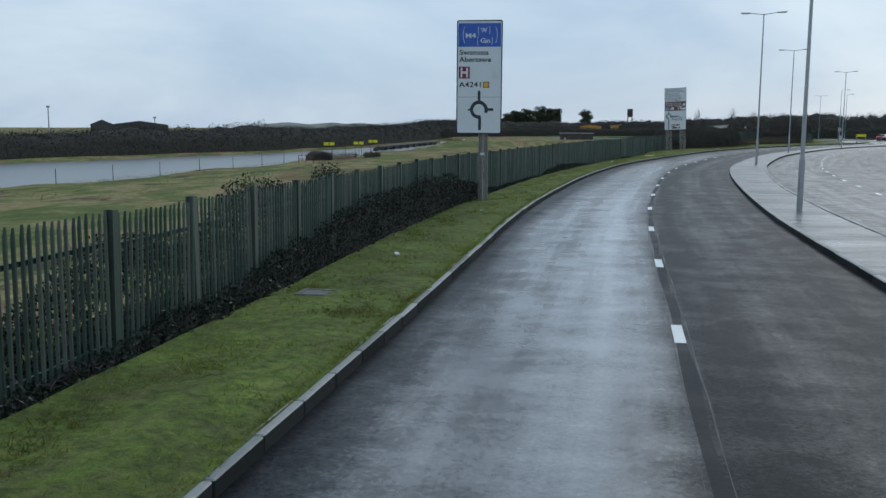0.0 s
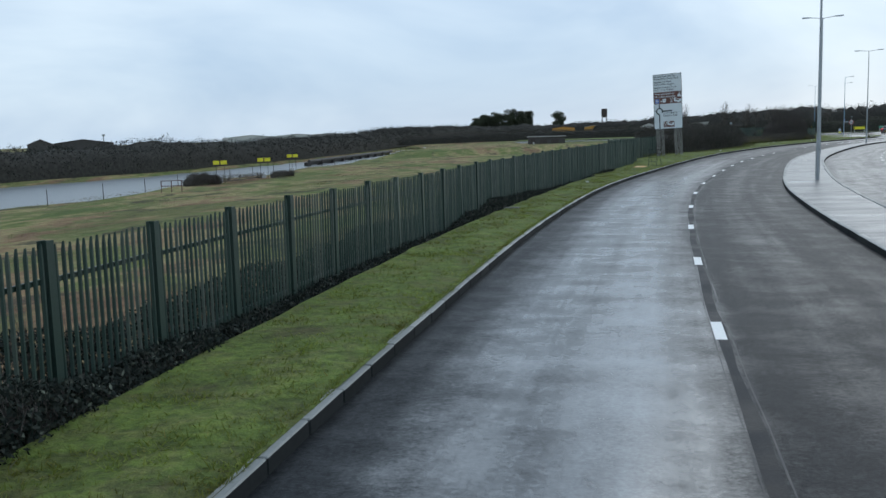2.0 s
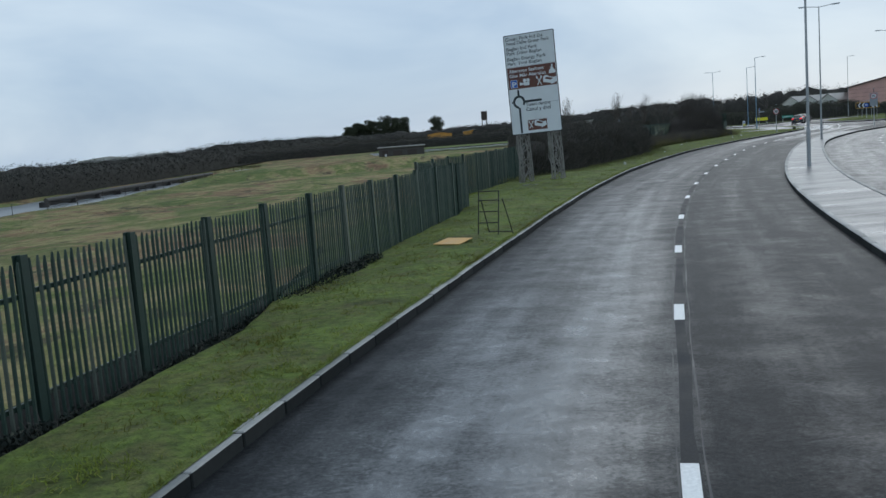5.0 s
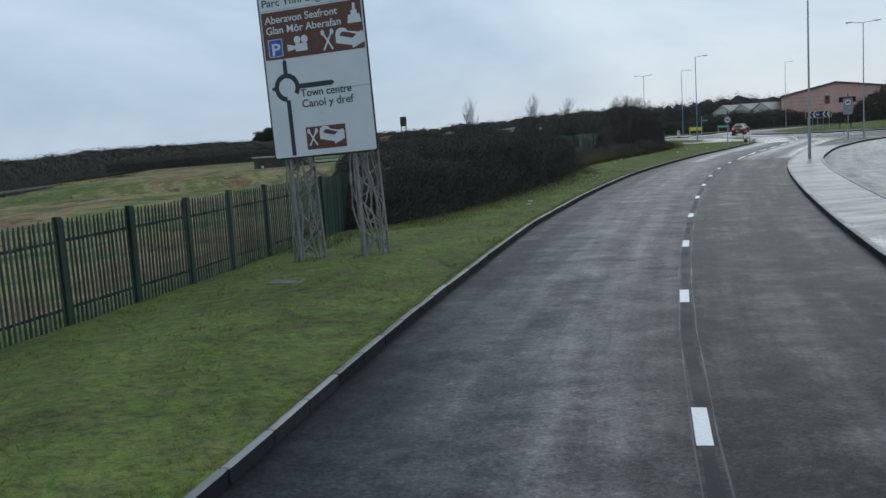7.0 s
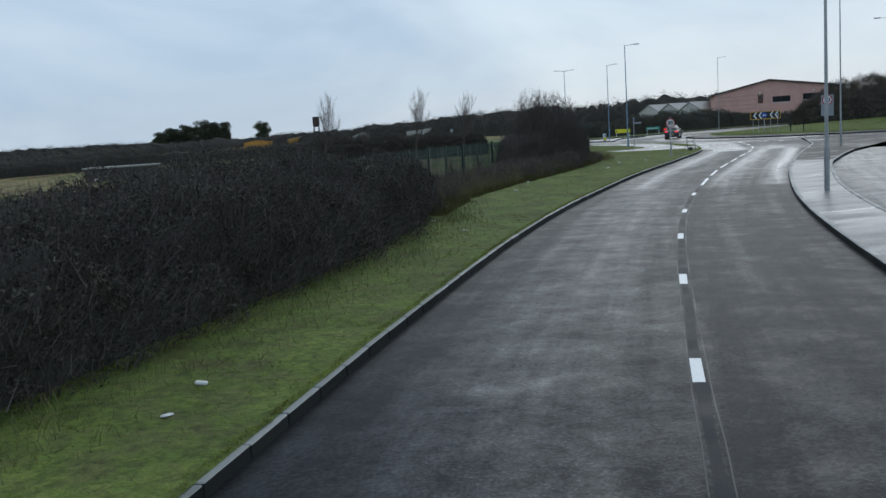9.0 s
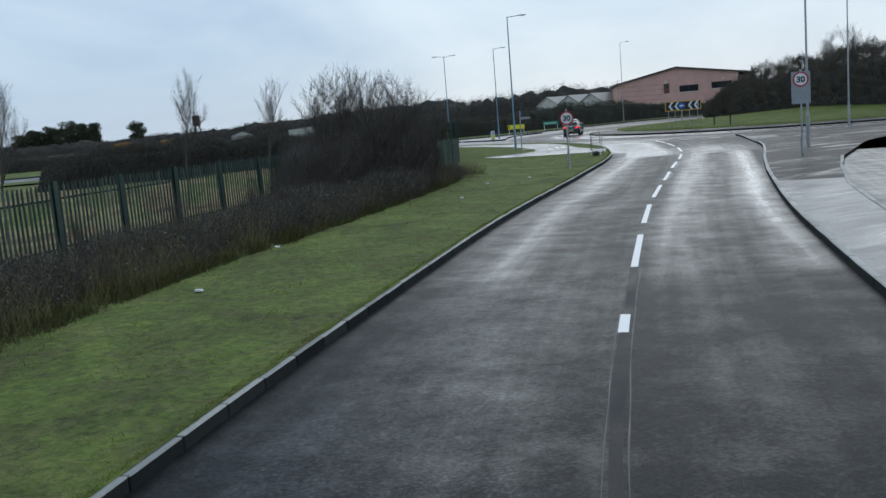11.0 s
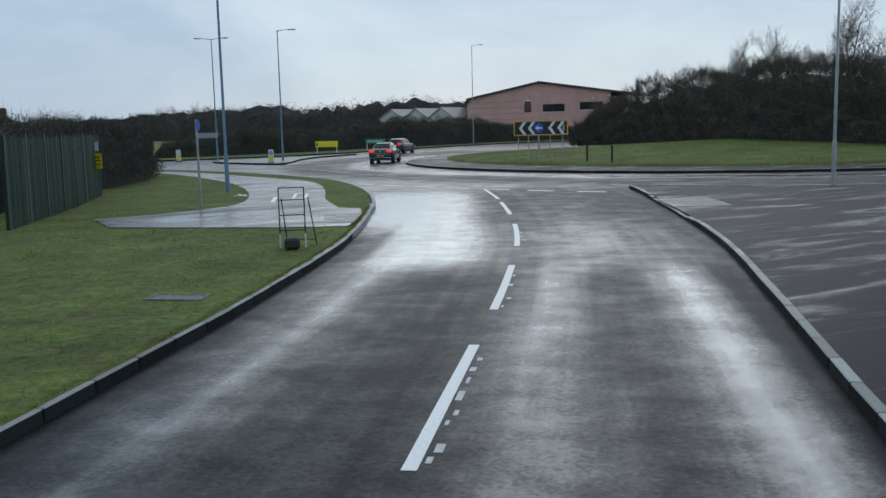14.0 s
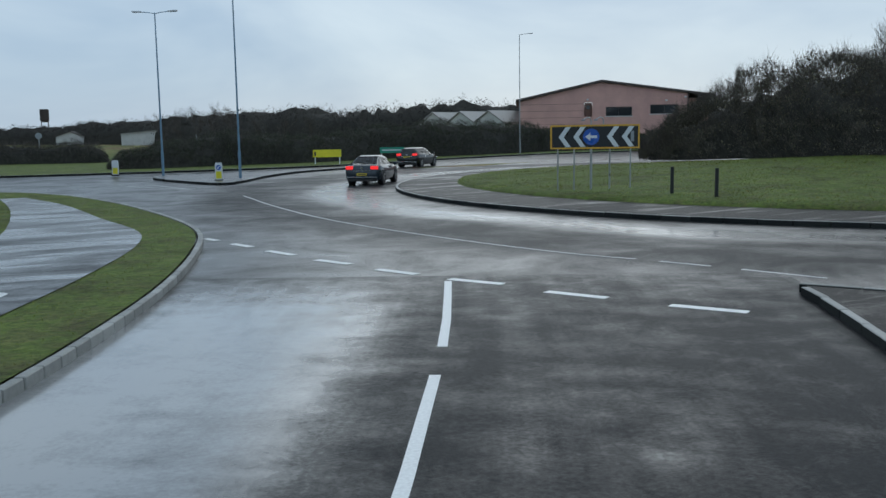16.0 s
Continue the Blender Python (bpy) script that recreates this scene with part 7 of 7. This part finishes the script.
# ---- buildings ----
def gable_hall():
    """The pink brick works building beyond the roundabout."""
    W, D, ze, za, ax = 22.6, 32.0, 6.4, 8.75, 11.0
    top = thing("works_building", "pink brick works building with a low dark gabled roof", "building", yaw_m(138.1, 272.7, 0.2, -30))
    holes = [(8.7, 9.8, 4.2, 6.1), (11.6, 15.1, 4.25, 5.45), (17.5, 21.2, 4.45, 5.65)]
    cuts_x = sorted({0.0, W, ax} | {h[0] for h in holes} | {h[1] for h in holes})

    def roof_z(x):
        return ze + (za - ze) * (x / ax if x < ax else (W - x) / (W - ax) * 0.72 + 0.28 if False else 1 - (x - ax) / (W - ax) * 0.62)

    bm = bmesh.new()
    for x0, x1 in zip(cuts_x, cuts_x[1:]):
        inside_ = [h for h in holes if h[0] <= x0 and x1 <= h[1]]
        spans = [(-0.3, inside_[0][2]), (inside_[0][3], None)] if inside_ else [(-0.3, None)]
        for z0, z1 in spans:
            v = [(x0, z0), (x1, z0), (x1, z1 if z1 else roof_z(x1)), (x0, z1 if z1 else roof_z(x0))]
            f = [bm.verts.new((x, 0.0, z)) for x, z in v]
            b = [bm.verts.new((x, 0.3, z)) for x, z in v]
            bm.faces.new(f)
            bm.faces.new(b[::-1])
            for i in range(4):
                bm.faces.new((f[i], b[i], b[(i + 1) % 4], f[(i + 1) % 4]))
    bmesh.ops.recalc_face_normals(bm, faces=bm.faces[:])
    bmesh.ops.remove_doubles(bm, verts=bm.verts[:], dist=0.002)
    part("gable_wall", bm, M_PINK, top)
    zr = roof_z(W)
    part("side_wall", one_box(W - 0.3, W, 0.31, D, -0.3, zr), M_PINK, top)
    # the set-back bay under the run-on of the roof
    part("side_bay", one_box(W + 0.004, W + 3.0, 2.4, D, -0.3, zr - 0.75), M_PINK, top)
    part("shutter", one_box(W + 0.5, W + 2.4, 2.34, 2.396, -0.2, zr - 1.9), M_ROOF, top, "dark recessed loading shutter")
    part("corner_pipe", one_box(W - 0.2, W - 0.08, -0.1, -0.004, -0.2, zr - 0.1), M_BLACK, top, "dark downpipe")
    part("side_wall", one_box(0, 0.3, 0.31, D, -0.3, ze), M_PINK, top)
    part("rear_wall", one_box(0.31, W - 0.31, D - 0.3, D, -0.3, ze), M_PINK, top)
    bm = bmesh.new()
    for x0, x1, z0, z1 in ((-0.5, ax, ze - 0.11, za), (ax, W + 3.4, za, zr - 0.70)):
        vs = [bm.verts.new(c) for c in ((x0, -0.45, z0 + 0.05), (x1, -0.45, z1 + 0.05), (x1, D + 0.3, z1 + 0.05), (x0, D + 0.3, z0 + 0.05), (x0, -0.45, z0 + 0.33), (x1, -0.45, z1 + 0.33), (x1, D + 0.3, z1 + 0.33), (x0, D + 0.3, z0 + 0.33))]
        for f in ((0, 1, 2, 3), (4, 5, 6, 7), (0, 1, 5, 4), (2, 3, 7, 6), (1, 2, 6, 5), (0, 3, 7, 4)):
            bm.faces.new([vs[i] for i in f])
    bmesh.ops.recalc_face_normals(bm, faces=bm.faces[:])
    part("roof", bm, M_ROOF, top, "dark brown sheet roof")
    for n_, (x0, x1, z0, z1) in enumerate(holes):
        if n_ == 0:
            d = part("door", one_box(x0 + 0.06, x1 - 0.06, 0.12, 0.18, z0, z1 - 0.05), M_RUST, top, "dark red door")
            part("door_pane", one_box(x0 + 0.3, x1 - 0.3, 0.10, 0.115, z1 - 0.9, z1 - 0.4), M_GLASS, d)
        else:
            bm = bmesh.new()
            for a in ((x0, x1, z0, z0 + 0.09), (x0, x1, z1 - 0.09, z1), (x0, x0 + 0.09, z0 + 0.09, z1 - 0.09), (x1 - 0.09, x1, z0 + 0.09, z1 - 0.09), ((x0 + x1) / 2 - 0.05, (x0 + x1) / 2 + 0.05, z0 + 0.09, z1 - 0.09)):
                box(bm, a[0], a[1], 0.06, 0.16, a[2], a[3])
            fr = part("window", bm, M_BLACK, top, "dark-framed wide window")
            for k in (0, 1):
                xa = x0 + 0.09 + k * ((x1 - x0) / 2 - 0.04)
                part("pane", one_box(xa, xa + (x1 - x0) / 2 - 0.14, 0.10, 0.12, z0 + 0.09, z1 - 0.09), M_GLASS, fr)
            part("sill", one_box(x0 - 0.1, x1 + 0.1, -0.08, 0.05, z0 - 0.12, z0 - 0.004), M_PALEWALL, fr)
    for x, z in ((9.15, 6.35), (19.6, 6.1), (W - 0.5, 6.5)):
        part("wall_lamp", one_box(x - 0.14, x + 0.14, -0.28, -0.003, z, z + 0.22, bevel=0.03), M_WHITE, top, "white wall lamp")
    for z in np.arange(0.5, 6.3, 0.9):
        part("brick_course", one_box(0.02, 8.6, -0.012, -0.002, z, z + 0.03), M_ROOF, top)


gable_hall()


def shed(name, label, x, y, z, yaw, w, d, h, rise, wall, roof, bays=1):
    top = thing(name, label, "building", yaw_m(x, y, z, yaw))
    for b in range(bays):
        x0 = b * w
        part("wall", plate([(x0, -0.5), (x0 + w, -0.5), (x0 + w, h), (x0 + w / 2, h + rise), (x0, h)], 0, d), wall, top)
        bm = bmesh.new()
        for xa, za, xb, zb in ((x0 - 0.2, h - 0.1, x0 + w / 2, h + rise), (x0 + w / 2, h + rise, x0 + w + 0.2, h - 0.1)):
            vs = [bm.verts.new(c) for c in ((xa, -0.3, za + 0.02), (xb, -0.3, zb + 0.02), (xb, d + 0.3, zb + 0.02), (xa, d + 0.3, za + 0.02), (xa, -0.3, za + 0.2), (xb, -0.3, zb + 0.2), (xb, d + 0.3, zb + 0.2), (xa, d + 0.3, za + 0.2))]
            for f in ((0, 1, 2, 3), (4, 5, 6, 7), (0, 1, 5, 4), (2, 3, 7, 6), (1, 2, 6, 5), (0, 3, 7, 4)):
                bm.faces.new([vs[i] for i in f])
        bmesh.ops.recalc_face_normals(bm, faces=bm.faces[:])
        part("roof", bm, roof, top)
    return top


shed("workshop", "pale workshop with two weathered grey sheet roofs", 138, 306, 0.2, -62, 5.6, 9, 3.8, 1.8, M_PALEWALL, M_GREYROOF, 3)
shed("warehouse", "long low warehouse with a white roof on the horizon", -158, 690, -1.8, 18, 34, 60, 5.0, 1.6, M_PALEWALL, M_PALEWALL, 2)
shed("warehouse", "grey warehouse with a flat pale roof on the horizon", -118, 800, -2.0, 10, 34, 30, 6.0, 0.8, M_GREYROOF, M_GREYROOF)
shed("hall_building", "dark brown hall among trees beyond the water", -156, 392, -1.1, 20, 24, 14, 3.4, 1.6, M_DARKWALL, M_ROOF)
shed("house", "small grey house with a dark roof beyond the water", -156, 372, -1.1, 22, 9, 7, 3.4, 1.9, M_DARKWALL, M_ROOF)
shed("store_building", "long orange-clad store building far across the field", 48.5, 421, 0.2, -6, 9.5, 9, 3.0, 0.6, M_ORANGE, M_ROOF)
shed("store_building", "long orange-clad store building with dark openings", 66.2, 448, 0.2, -6, 9, 9, 3.2, 0.6, M_ORANGE, M_GREYROOF)
shed("depot_building", "low pale depot building on the skyline", 99, 392, 0.4, -14, 18, 12, 3.0, 0.7, M_PALEWALL, M_GREYROOF)
shed("depot_building", "small pale house on the skyline", 86, 420, 0.4, -14, 7, 8, 2.6, 1.2, M_PALEWALL, M_ROOF)
shed("cabin", "low white cabin glimpsed behind the hedge", 92.5, 258.5, 0.1, -14, 4.2, 2.6, 1.5, 0.25, M_PALEWALL, M_PALEWALL)
shed("cabin", "low white cabin glimpsed behind the hedge", 108.5, 262, 0.1, -18, 6.5, 2.6, 1.9, 0.2, M_PALEWALL, M_PALEWALL)

top = thing("water_tower", "rusty cylindrical water tower on tall legs", "water tower", yaw_m(87, 521, 2.5, 0))
bm = bmesh.new()
rod(bm, (0, 0, 6.6), (0, 0, 10.2), 1.55, 1.55, 16)
rod(bm, (0, 0, 10.2), (0, 0, 10.5), 1.65, 1.4, 16)
rod(bm, (0, 0, 5.9), (0, 0, 6.6), 0.9, 1.55, 16)
part("tank", bm, M_DARKRUST, top)
for sx in (-1.1, 1.1):
    for sy in (-1.1, 1.1):
        bm = bmesh.new()
        rod(bm, (sx * 1.2, sy * 1.2, -1.0), (sx, sy, 6.6), 0.14, 0.12, 6)
        part("leg", bm, M_DARKRUST, top)
for x, y, z0, z1 in ((-190, 407, -3, 10.6), (-165, 472, -3, 6.5)):
    top = thing("mast", "thin lattice mast on the far shore", "mast", yaw_m(x, y, z0, 0), group="masts")
    bm = bmesh.new()
    rod(bm, (0, 0, -1), (0, 0, z1 - z0), 0.35, 0.22, 6)
    part("shaft", bm, M_GALV, top)
    part("head", one_box(-0.7, 0.7, -0.3, 0.3, z1 - z0 - 0.9, z1 - z0 - 0.003), M_GALV, top)


# ---- pines ----
def pine(x, y, z, h, w, seed):
    rs_ = np.random.default_rng(seed)
    top = thing("pine_tree", "dark spreading pine tree far across the field", "tree", yaw_m(x, y, z, seed * 40), group="pines")
    bm = bmesh.new()
    rod(bm, (0, 0, -0.5), (0.2, 0, h * 0.55), 0.28, 0.2, 8)
    for k in range(6):
        a = k * 1.1
        rod(bm, (0.1, 0, h * (0.3 + 0.05 * k)), (w * 0.7 * math.cos(a), w * 0.7 * math.sin(a), h * (0.5 + 0.07 * k)), 0.12, 0.04, 5, False)
    part("trunk", bm, M_BARK, top)
    m_ = 16000
    blobs = [(rs_.normal(0, w * 0.55), rs_.normal(0, w * 0.55), h * rs_.uniform(0.15, 0.90), w * rs_.uniform(0.40, 0.70)) for _ in range(40)]
    pick = rs_.integers(0, 40, m_)
    b = np.array(blobs)[pick]
    v = rs_.normal(size=(m_, 3))
    v /= np.linalg.norm(v, axis=1)[:, None]
    p_ = b[:, :3] + v * b[:, 3:4] * rs_.uniform(0.02, 1.1, (m_, 1)) ** 0.5 * np.array([1.15, 1.15, 0.75])
    part("crown", soup("crown", leaf_quads(p_, 0.22), 4, M_HOLLY), None, top)


for i, (x, h, w) in enumerate(((18.5, 7.4, 2.8), (23, 9.0, 3.0), (28, 10.6, 3.2), (33, 9.8, 3.0), (37.5, 11.8, 3.2), (41.5, 10.6, 2.8), (46, 10.4, 2.4), (62.5, 9.8, 2.7))):
    pine(x, 521 + 6 * math.sin(i), ground_z(x, 521) - 0.2, h + 1.4, w, i + 3)


# ---- cars ----
def car(name, label, x, y, yaw, paint, L, W, stations, hatch):
    """stations: rows of y, half width, sill, belt, roof (0 where there is no cabin), roof half width."""
    top = thing(name, label, "car", yaw_m(x, y, 0.0, yaw))
    bm = bmesh.new()
    rings = []
    for ys_, hw, z0, zb, zr, rw in stations:
        zr = max(zr, zb + 0.012)
        ring_ = [(hw * 0.86, z0), (hw * 0.97, z0 + 0.10), (hw, z0 + (zb - z0) * 0.55), (hw * 0.985, zb - 0.05), (hw * 0.93, zb), (rw, zr - 0.03), (rw * 0.86, zr)]
        ring_ = ring_ + [(-px, pz) for px, pz in ring_[::-1]]
        rings.append([bm.verts.new((px, ys_, pz)) for px, pz in ring_])
    k = len(rings[0])
    for r0, r1 in zip(rings, rings[1:]):
        for i in range(k):
            bm.faces.new((r0[i], r0[(i + 1) % k], r1[(i + 1) % k], r1[i]))
    bm.faces.new(rings[0])
    bm.faces.new(rings[-1][::-1])
    bmesh.ops.recalc_face_normals(bm, faces=bm.faces[:])
    body = part("body", bm, paint, top, smooth=True)

    def patch(nm, i0, i1, j, u0, u1, v0, v1, mat, push=0.012, parent=None, lab=""):
        """A panel lying on the body between two stations."""
        st0, st1 = stations[i0], stations[i1]

        def pt(u, v, sgn):
            ys_ = st0[0] + (st1[0] - st0[0]) * u
            hw, zb, zr, rw = [st0[q] + (st1[q] - st0[q]) * u for q in (1, 3, 4, 5)]
            zr = max(zr, zb + 0.012)
            a, c = (hw * 0.93, zb), (rw, zr - 0.03)
            return Vector((sgn * (a[0] + (c[0] - a[0]) * v + push), ys_, a[1] + (c[1] - a[1]) * v))

        for sgn in ((1, -1) if j == 0 else (1,)):
            b2 = bmesh.new()
            q = [pt(u0, v0, sgn), pt(u1, v0, sgn), pt(u1, v1, sgn), pt(u0, v1, sgn)]
            b2.faces.new([b2.verts.new(c) for c in q])
            bmesh.ops.solidify(b2, geom=b2.faces[:], thickness=0.01)
            bmesh.ops.recalc_face_normals(b2, faces=b2.faces[:])
            part(nm, b2, mat, parent or top, lab)

    def across(nm, i0, i1, f0, f1, k0, mat, lift=0.012, lab=""):
        """A screen across the car between two stations: from its lower to its upper edge."""
        s0, s1 = stations[i0], stations[i1]
        b2 = bmesh.new()
        q = []
        for f in (f0, f1):
            ys_ = s0[0] + (s1[0] - s0[0]) * f
            z0_, z1_ = max(s0[4], s0[3] + 0.012), max(s1[4], s1[3] + 0.012)
            z_ = z0_ + (z1_ - z0_) * f
            rw = (s0[5] + (s1[5] - s0[5]) * f) * k0
            q.append(((-rw, ys_, z_), (rw, ys_, z_)))
        slope = Vector((0, q[1][0][2] - q[0][0][2], -(q[1][0][1] - q[0][0][1])))
        slope = slope.normalized() * (lift if slope.z >= 0 else -lift)
        pts = [Vector(q[0][0]), Vector(q[0][1]), Vector(q[1][1]), Vector(q[1][0])]
        b2.faces.new([b2.verts.new(p_ + slope) for p_ in pts])
        bmesh.ops.solidify(b2, geom=b2.faces[:], thickness=0.008)
        bmesh.ops.recalc_face_normals(b2, faces=b2.faces[:])
        return part(nm, b2, mat, top, lab)

    ir, ia, ib, if_ = hatch["rear"], hatch["roof0"], hatch["roof1"], hatch["front"]
    across("rear_window", ir, ia, 0.10, 0.94, 0.90, M_CARGLASS)
    across("windscreen", if_, ib, 0.06, 0.95, 0.90, M_CARGLASS)
    for i0, i1 in hatch["sides"]:
        patch("side_window", i0, i1, 0, 0.05, 0.95, 0.10, 0.90, M_CARGLASS)
    yr, yf = hatch["axles"]
    for ya in (yr, yf):
        for sg in (-1, 1):
            bm = bmesh.new()
            rod(bm, (sg * (W / 2 - 0.20), ya, 0.325), (sg * (W / 2 + 0.005), ya, 0.325), 0.325, 0.325, 24)
            bmesh.ops.bevel(bm, geom=[e for e in bm.edges if abs(e.verts[0].co.x - e.verts[1].co.x) < 1e-4], offset=0.03, segments=2, affect="EDGES")
            wheel = part("wheel", bm, M_TYRE, top, "black tyre")
            bm = bmesh.new()
            xo = sg * (W / 2 + 0.008)
            for s_ in range(5):
                a = s_ * 2 * math.pi / 5
                c_, n_ = Vector((0, math.cos(a), math.sin(a))), Vector((0, -math.sin(a), math.cos(a)))
                o = Vector((xo, ya, 0.325))
                q = [o + n_ * 0.045, o - n_ * 0.045, o + c_ * 0.22 - n_ * 0.03, o + c_ * 0.22 + n_ * 0.03]
                bm.faces.new([bm.verts.new(v) for v in q])
            for s_ in range(24):
                a, b2_ = s_ * math.pi / 12, (s_ + 1) * math.pi / 12
                bm.faces.new([bm.verts.new((xo, ya + r * math.cos(t), 0.325 + r * math.sin(t))) for t, r in ((a, 0.20), (b2_, 0.20), (b2_, 0.235), (a, 0.235))])
            bmesh.ops.solidify(bm, geom=bm.faces[:], thickness=0.012)
            part("rim", bm, M_ALLOY, wheel, "silver alloy rim")
            bm = bmesh.new()
            rod(bm, (sg * (W / 2 - 0.26), ya, 0.36), (sg * (W / 2 - 0.002), ya, 0.36), 0.385, 0.385, 20)
            part("wheel_arch", bm, M_PLASTIC, top)
    y0 = stations[0][0]
    lz = hatch["lamp_z"]
    for sg in (-1, 1):
        a, b = sorted((sg * W * 0.25, sg * W * 0.455))
        lamp = part("tail_light", one_box(a, b, y0 - 0.03, y0 + 0.10, lz - 0.075, lz + 0.085, bevel=0.025), M_REDLAMP, top, "lit red tail light")
        part("mirror", one_box(*sorted((sg * (W / 2 - 0.02), sg * (W / 2 + 0.19))), hatch["mirror_y"] - 0.08, hatch["mirror_y"] + 0.06, 0.92, 1.08, bevel=0.04), paint, top)
        for hy in hatch["handles"]:
            part("door_handle", one_box(*sorted((sg * (W / 2 - 0.03), sg * (W / 2 + 0.012))), hy - 0.1, hy + 0.1, 0.80, 0.835, bevel=0.008), M_CHROME, top)
        part("headlight", one_box(*sorted((sg * W * 0.26, sg * W * 0.44)), stations[-1][0] - 0.12, stations[-1][0] + 0.012, 0.58, 0.72, bevel=0.03), M_CHROME, top)
    part("number_plate", one_box(-0.26, 0.26, y0 - 0.028, y0 - 0.012, hatch["plate_z"] - 0.055, hatch["plate_z"] + 0.055), M_PLATE, top, "plain yellow rear plate")
    part("plate_bar", one_box(-0.2, 0.2, y0 - 0.031, y0 - 0.0285, hatch["plate_z"] - 0.022, hatch["plate_z"] + 0.022), M_BLACK, top)
    part("bumper_strip", one_box(-W * 0.43, W * 0.43, y0 - 0.03, y0 + 0.03, 0.40, 0.43, bevel=0.006), M_CHROME, top, "bright bumper strip")
    part("boot_strip", one_box(-W * 0.24, W * 0.24, y0 - 0.016, y0 + 0.02, lz - 0.16, lz - 0.13), M_CHROME, top)
    part("bumper_skirt", one_box(-W * 0.42, W * 0.42, y0 + 0.005, y0 + 0.3, 0.20, 0.385, bevel=0.03), M_PLASTIC, top)
    b3 = bmesh.new()
    rod(b3, (0, y0 - 0.02, lz), (0, y0 + 0.02, lz), 0.06, 0.06, 18)
    part("badge", b3, M_CHROME, top, "plain round silver badge")
    return top


SALOON = [(-2.36, 0.78, 0.34, 0.86, 0.0, 0.66), (-2.25, 0.86, 0.26, 0.98, 0.0, 0.70), (-1.72, 0.90, 0.20, 1.01, 1.03, 0.68), (-0.98, 0.91, 0.18, 0.97, 1.43, 0.57), (-0.3, 0.91, 0.18, 0.95, 1.47, 0.58),
          (0.35, 0.91, 0.18, 0.93, 1.40, 0.58), (1.12, 0.90, 0.18, 0.92, 0.95, 0.68), (1.75, 0.87, 0.20, 0.82, 0.0, 0.66), (2.25, 0.78, 0.26, 0.70, 0.0, 0.56), (2.38, 0.62, 0.34, 0.58, 0.0, 0.46)]
car("saloon_car", "dark slate-grey four-door saloon with red tail lights lit", 92.3, 208.8, -35, M_CARGREY, 4.77, 1.82, SALOON,
    dict(rear=2, roof0=3, roof1=5, front=6, sides=((2, 3), (3, 4), (4, 5), (5, 6)), axles=(-1.36, 1.35), lamp_z=0.88, mirror_y=0.85, handles=(-0.55, 0.42), plate_z=0.56))
HATCH = [(-2.12, 0.80, 0.34, 0.92, 0.0, 0.62), (-2.02, 0.87, 0.26, 1.02, 1.10, 0.64), (-1.62, 0.90, 0.20, 1.02, 1.40, 0.57), (-0.9, 0.91, 0.18, 0.99, 1.47, 0.58), (-0.2, 0.91, 0.18, 0.96, 1.48, 0.58),
         (0.42, 0.91, 0.18, 0.94, 1.38, 0.58), (1.15, 0.90, 0.18, 0.93, 0.96, 0.68), (1.65, 0.86, 0.20, 0.84, 0.0, 0.64), (2.05, 0.78, 0.26, 0.72, 0.0, 0.56), (2.18, 0.62, 0.34, 0.60, 0.0, 0.46)]
car("hatchback_car", "black five-door hatchback with red tail lights lit", 103.6, 228.8, -46, M_CARBLACK, 4.36, 1.82, HATCH,
    dict(rear=1, roof0=2, roof1=5, front=6, sides=((2, 3), (3, 4), (4, 5), (5, 6)), axles=(-1.3, 1.34), lamp_z=0.96, mirror_y=0.88, handles=(-0.5, 0.45), plate_z=0.80))


# ---- litter ----
for s, d, k in ((66.5, 4.6, 0), (105.5, 4.9, 1), (152.5, 5.3, 0), (153.6, 5.5, 1), (168, 5.6, 0), (181.0, 7.2, 1), (186, 8.0, 0), (201.5, 6.8, 1), (204, 5.6, 0), (196, 6.3, 1), (170.5, 7.2, 0), (57.5, 4.7, 1)):
    x, y = at_lane(s, d)
    bm = one_box(-0.07, 0.07, -0.04, 0.04, 0.0, 0.025 + 0.02 * k, bevel=0.012)
    tagged(part("litter", bm, M_LITTER, None, m=pose(x, y, verge_z(s, d) + 0.01, random.uniform(-8, 8), random.uniform(-8, 8), random.uniform(0, 180))), "small scrap of pale litter on the grass", "litter", group="scraps of litter")


# ---- notices on the tall fence ----
x, y = at_lane(237.3, fence_two(237.3) - 0.12)
top = thing("fence_notice", "faded yellow notice and white strip fixed to the fence", "notice", yaw_m(x, y, 0.1, -52))
part("backing", one_box(-0.2, 0.2, -0.01, 0.01, 1.15, 1.75), M_YELLOW, top, "yellow notice")
part("strip", one_box(-0.1, 0.06, -0.012, 0.008, 1.85, 2.2), M_WHITE, top)
for z in (1.3, 1.45, 1.58):
    part("legend_bar", one_box(-0.14, 0.14, -0.014, -0.0105, z, z + 0.04), M_BLACK, top)
for x, y, w in ((77.8, 263.9, 0.3),):
    top = thing("sign_post", "thin grey post with a round plate by the grass", "post", yaw_m(x, y, 0.12, -12), group="thin posts")
    bm = bmesh.new()
    rod(bm, (0, 0, -0.2), (0, 0, 3.0), 0.05, 0.05, 8)
    part("shaft", bm, M_GALV, top)
    part("round_plate", plate(disc(0.32, 0, 2.75), -0.08, -0.06), M_GREYBOARD, top)
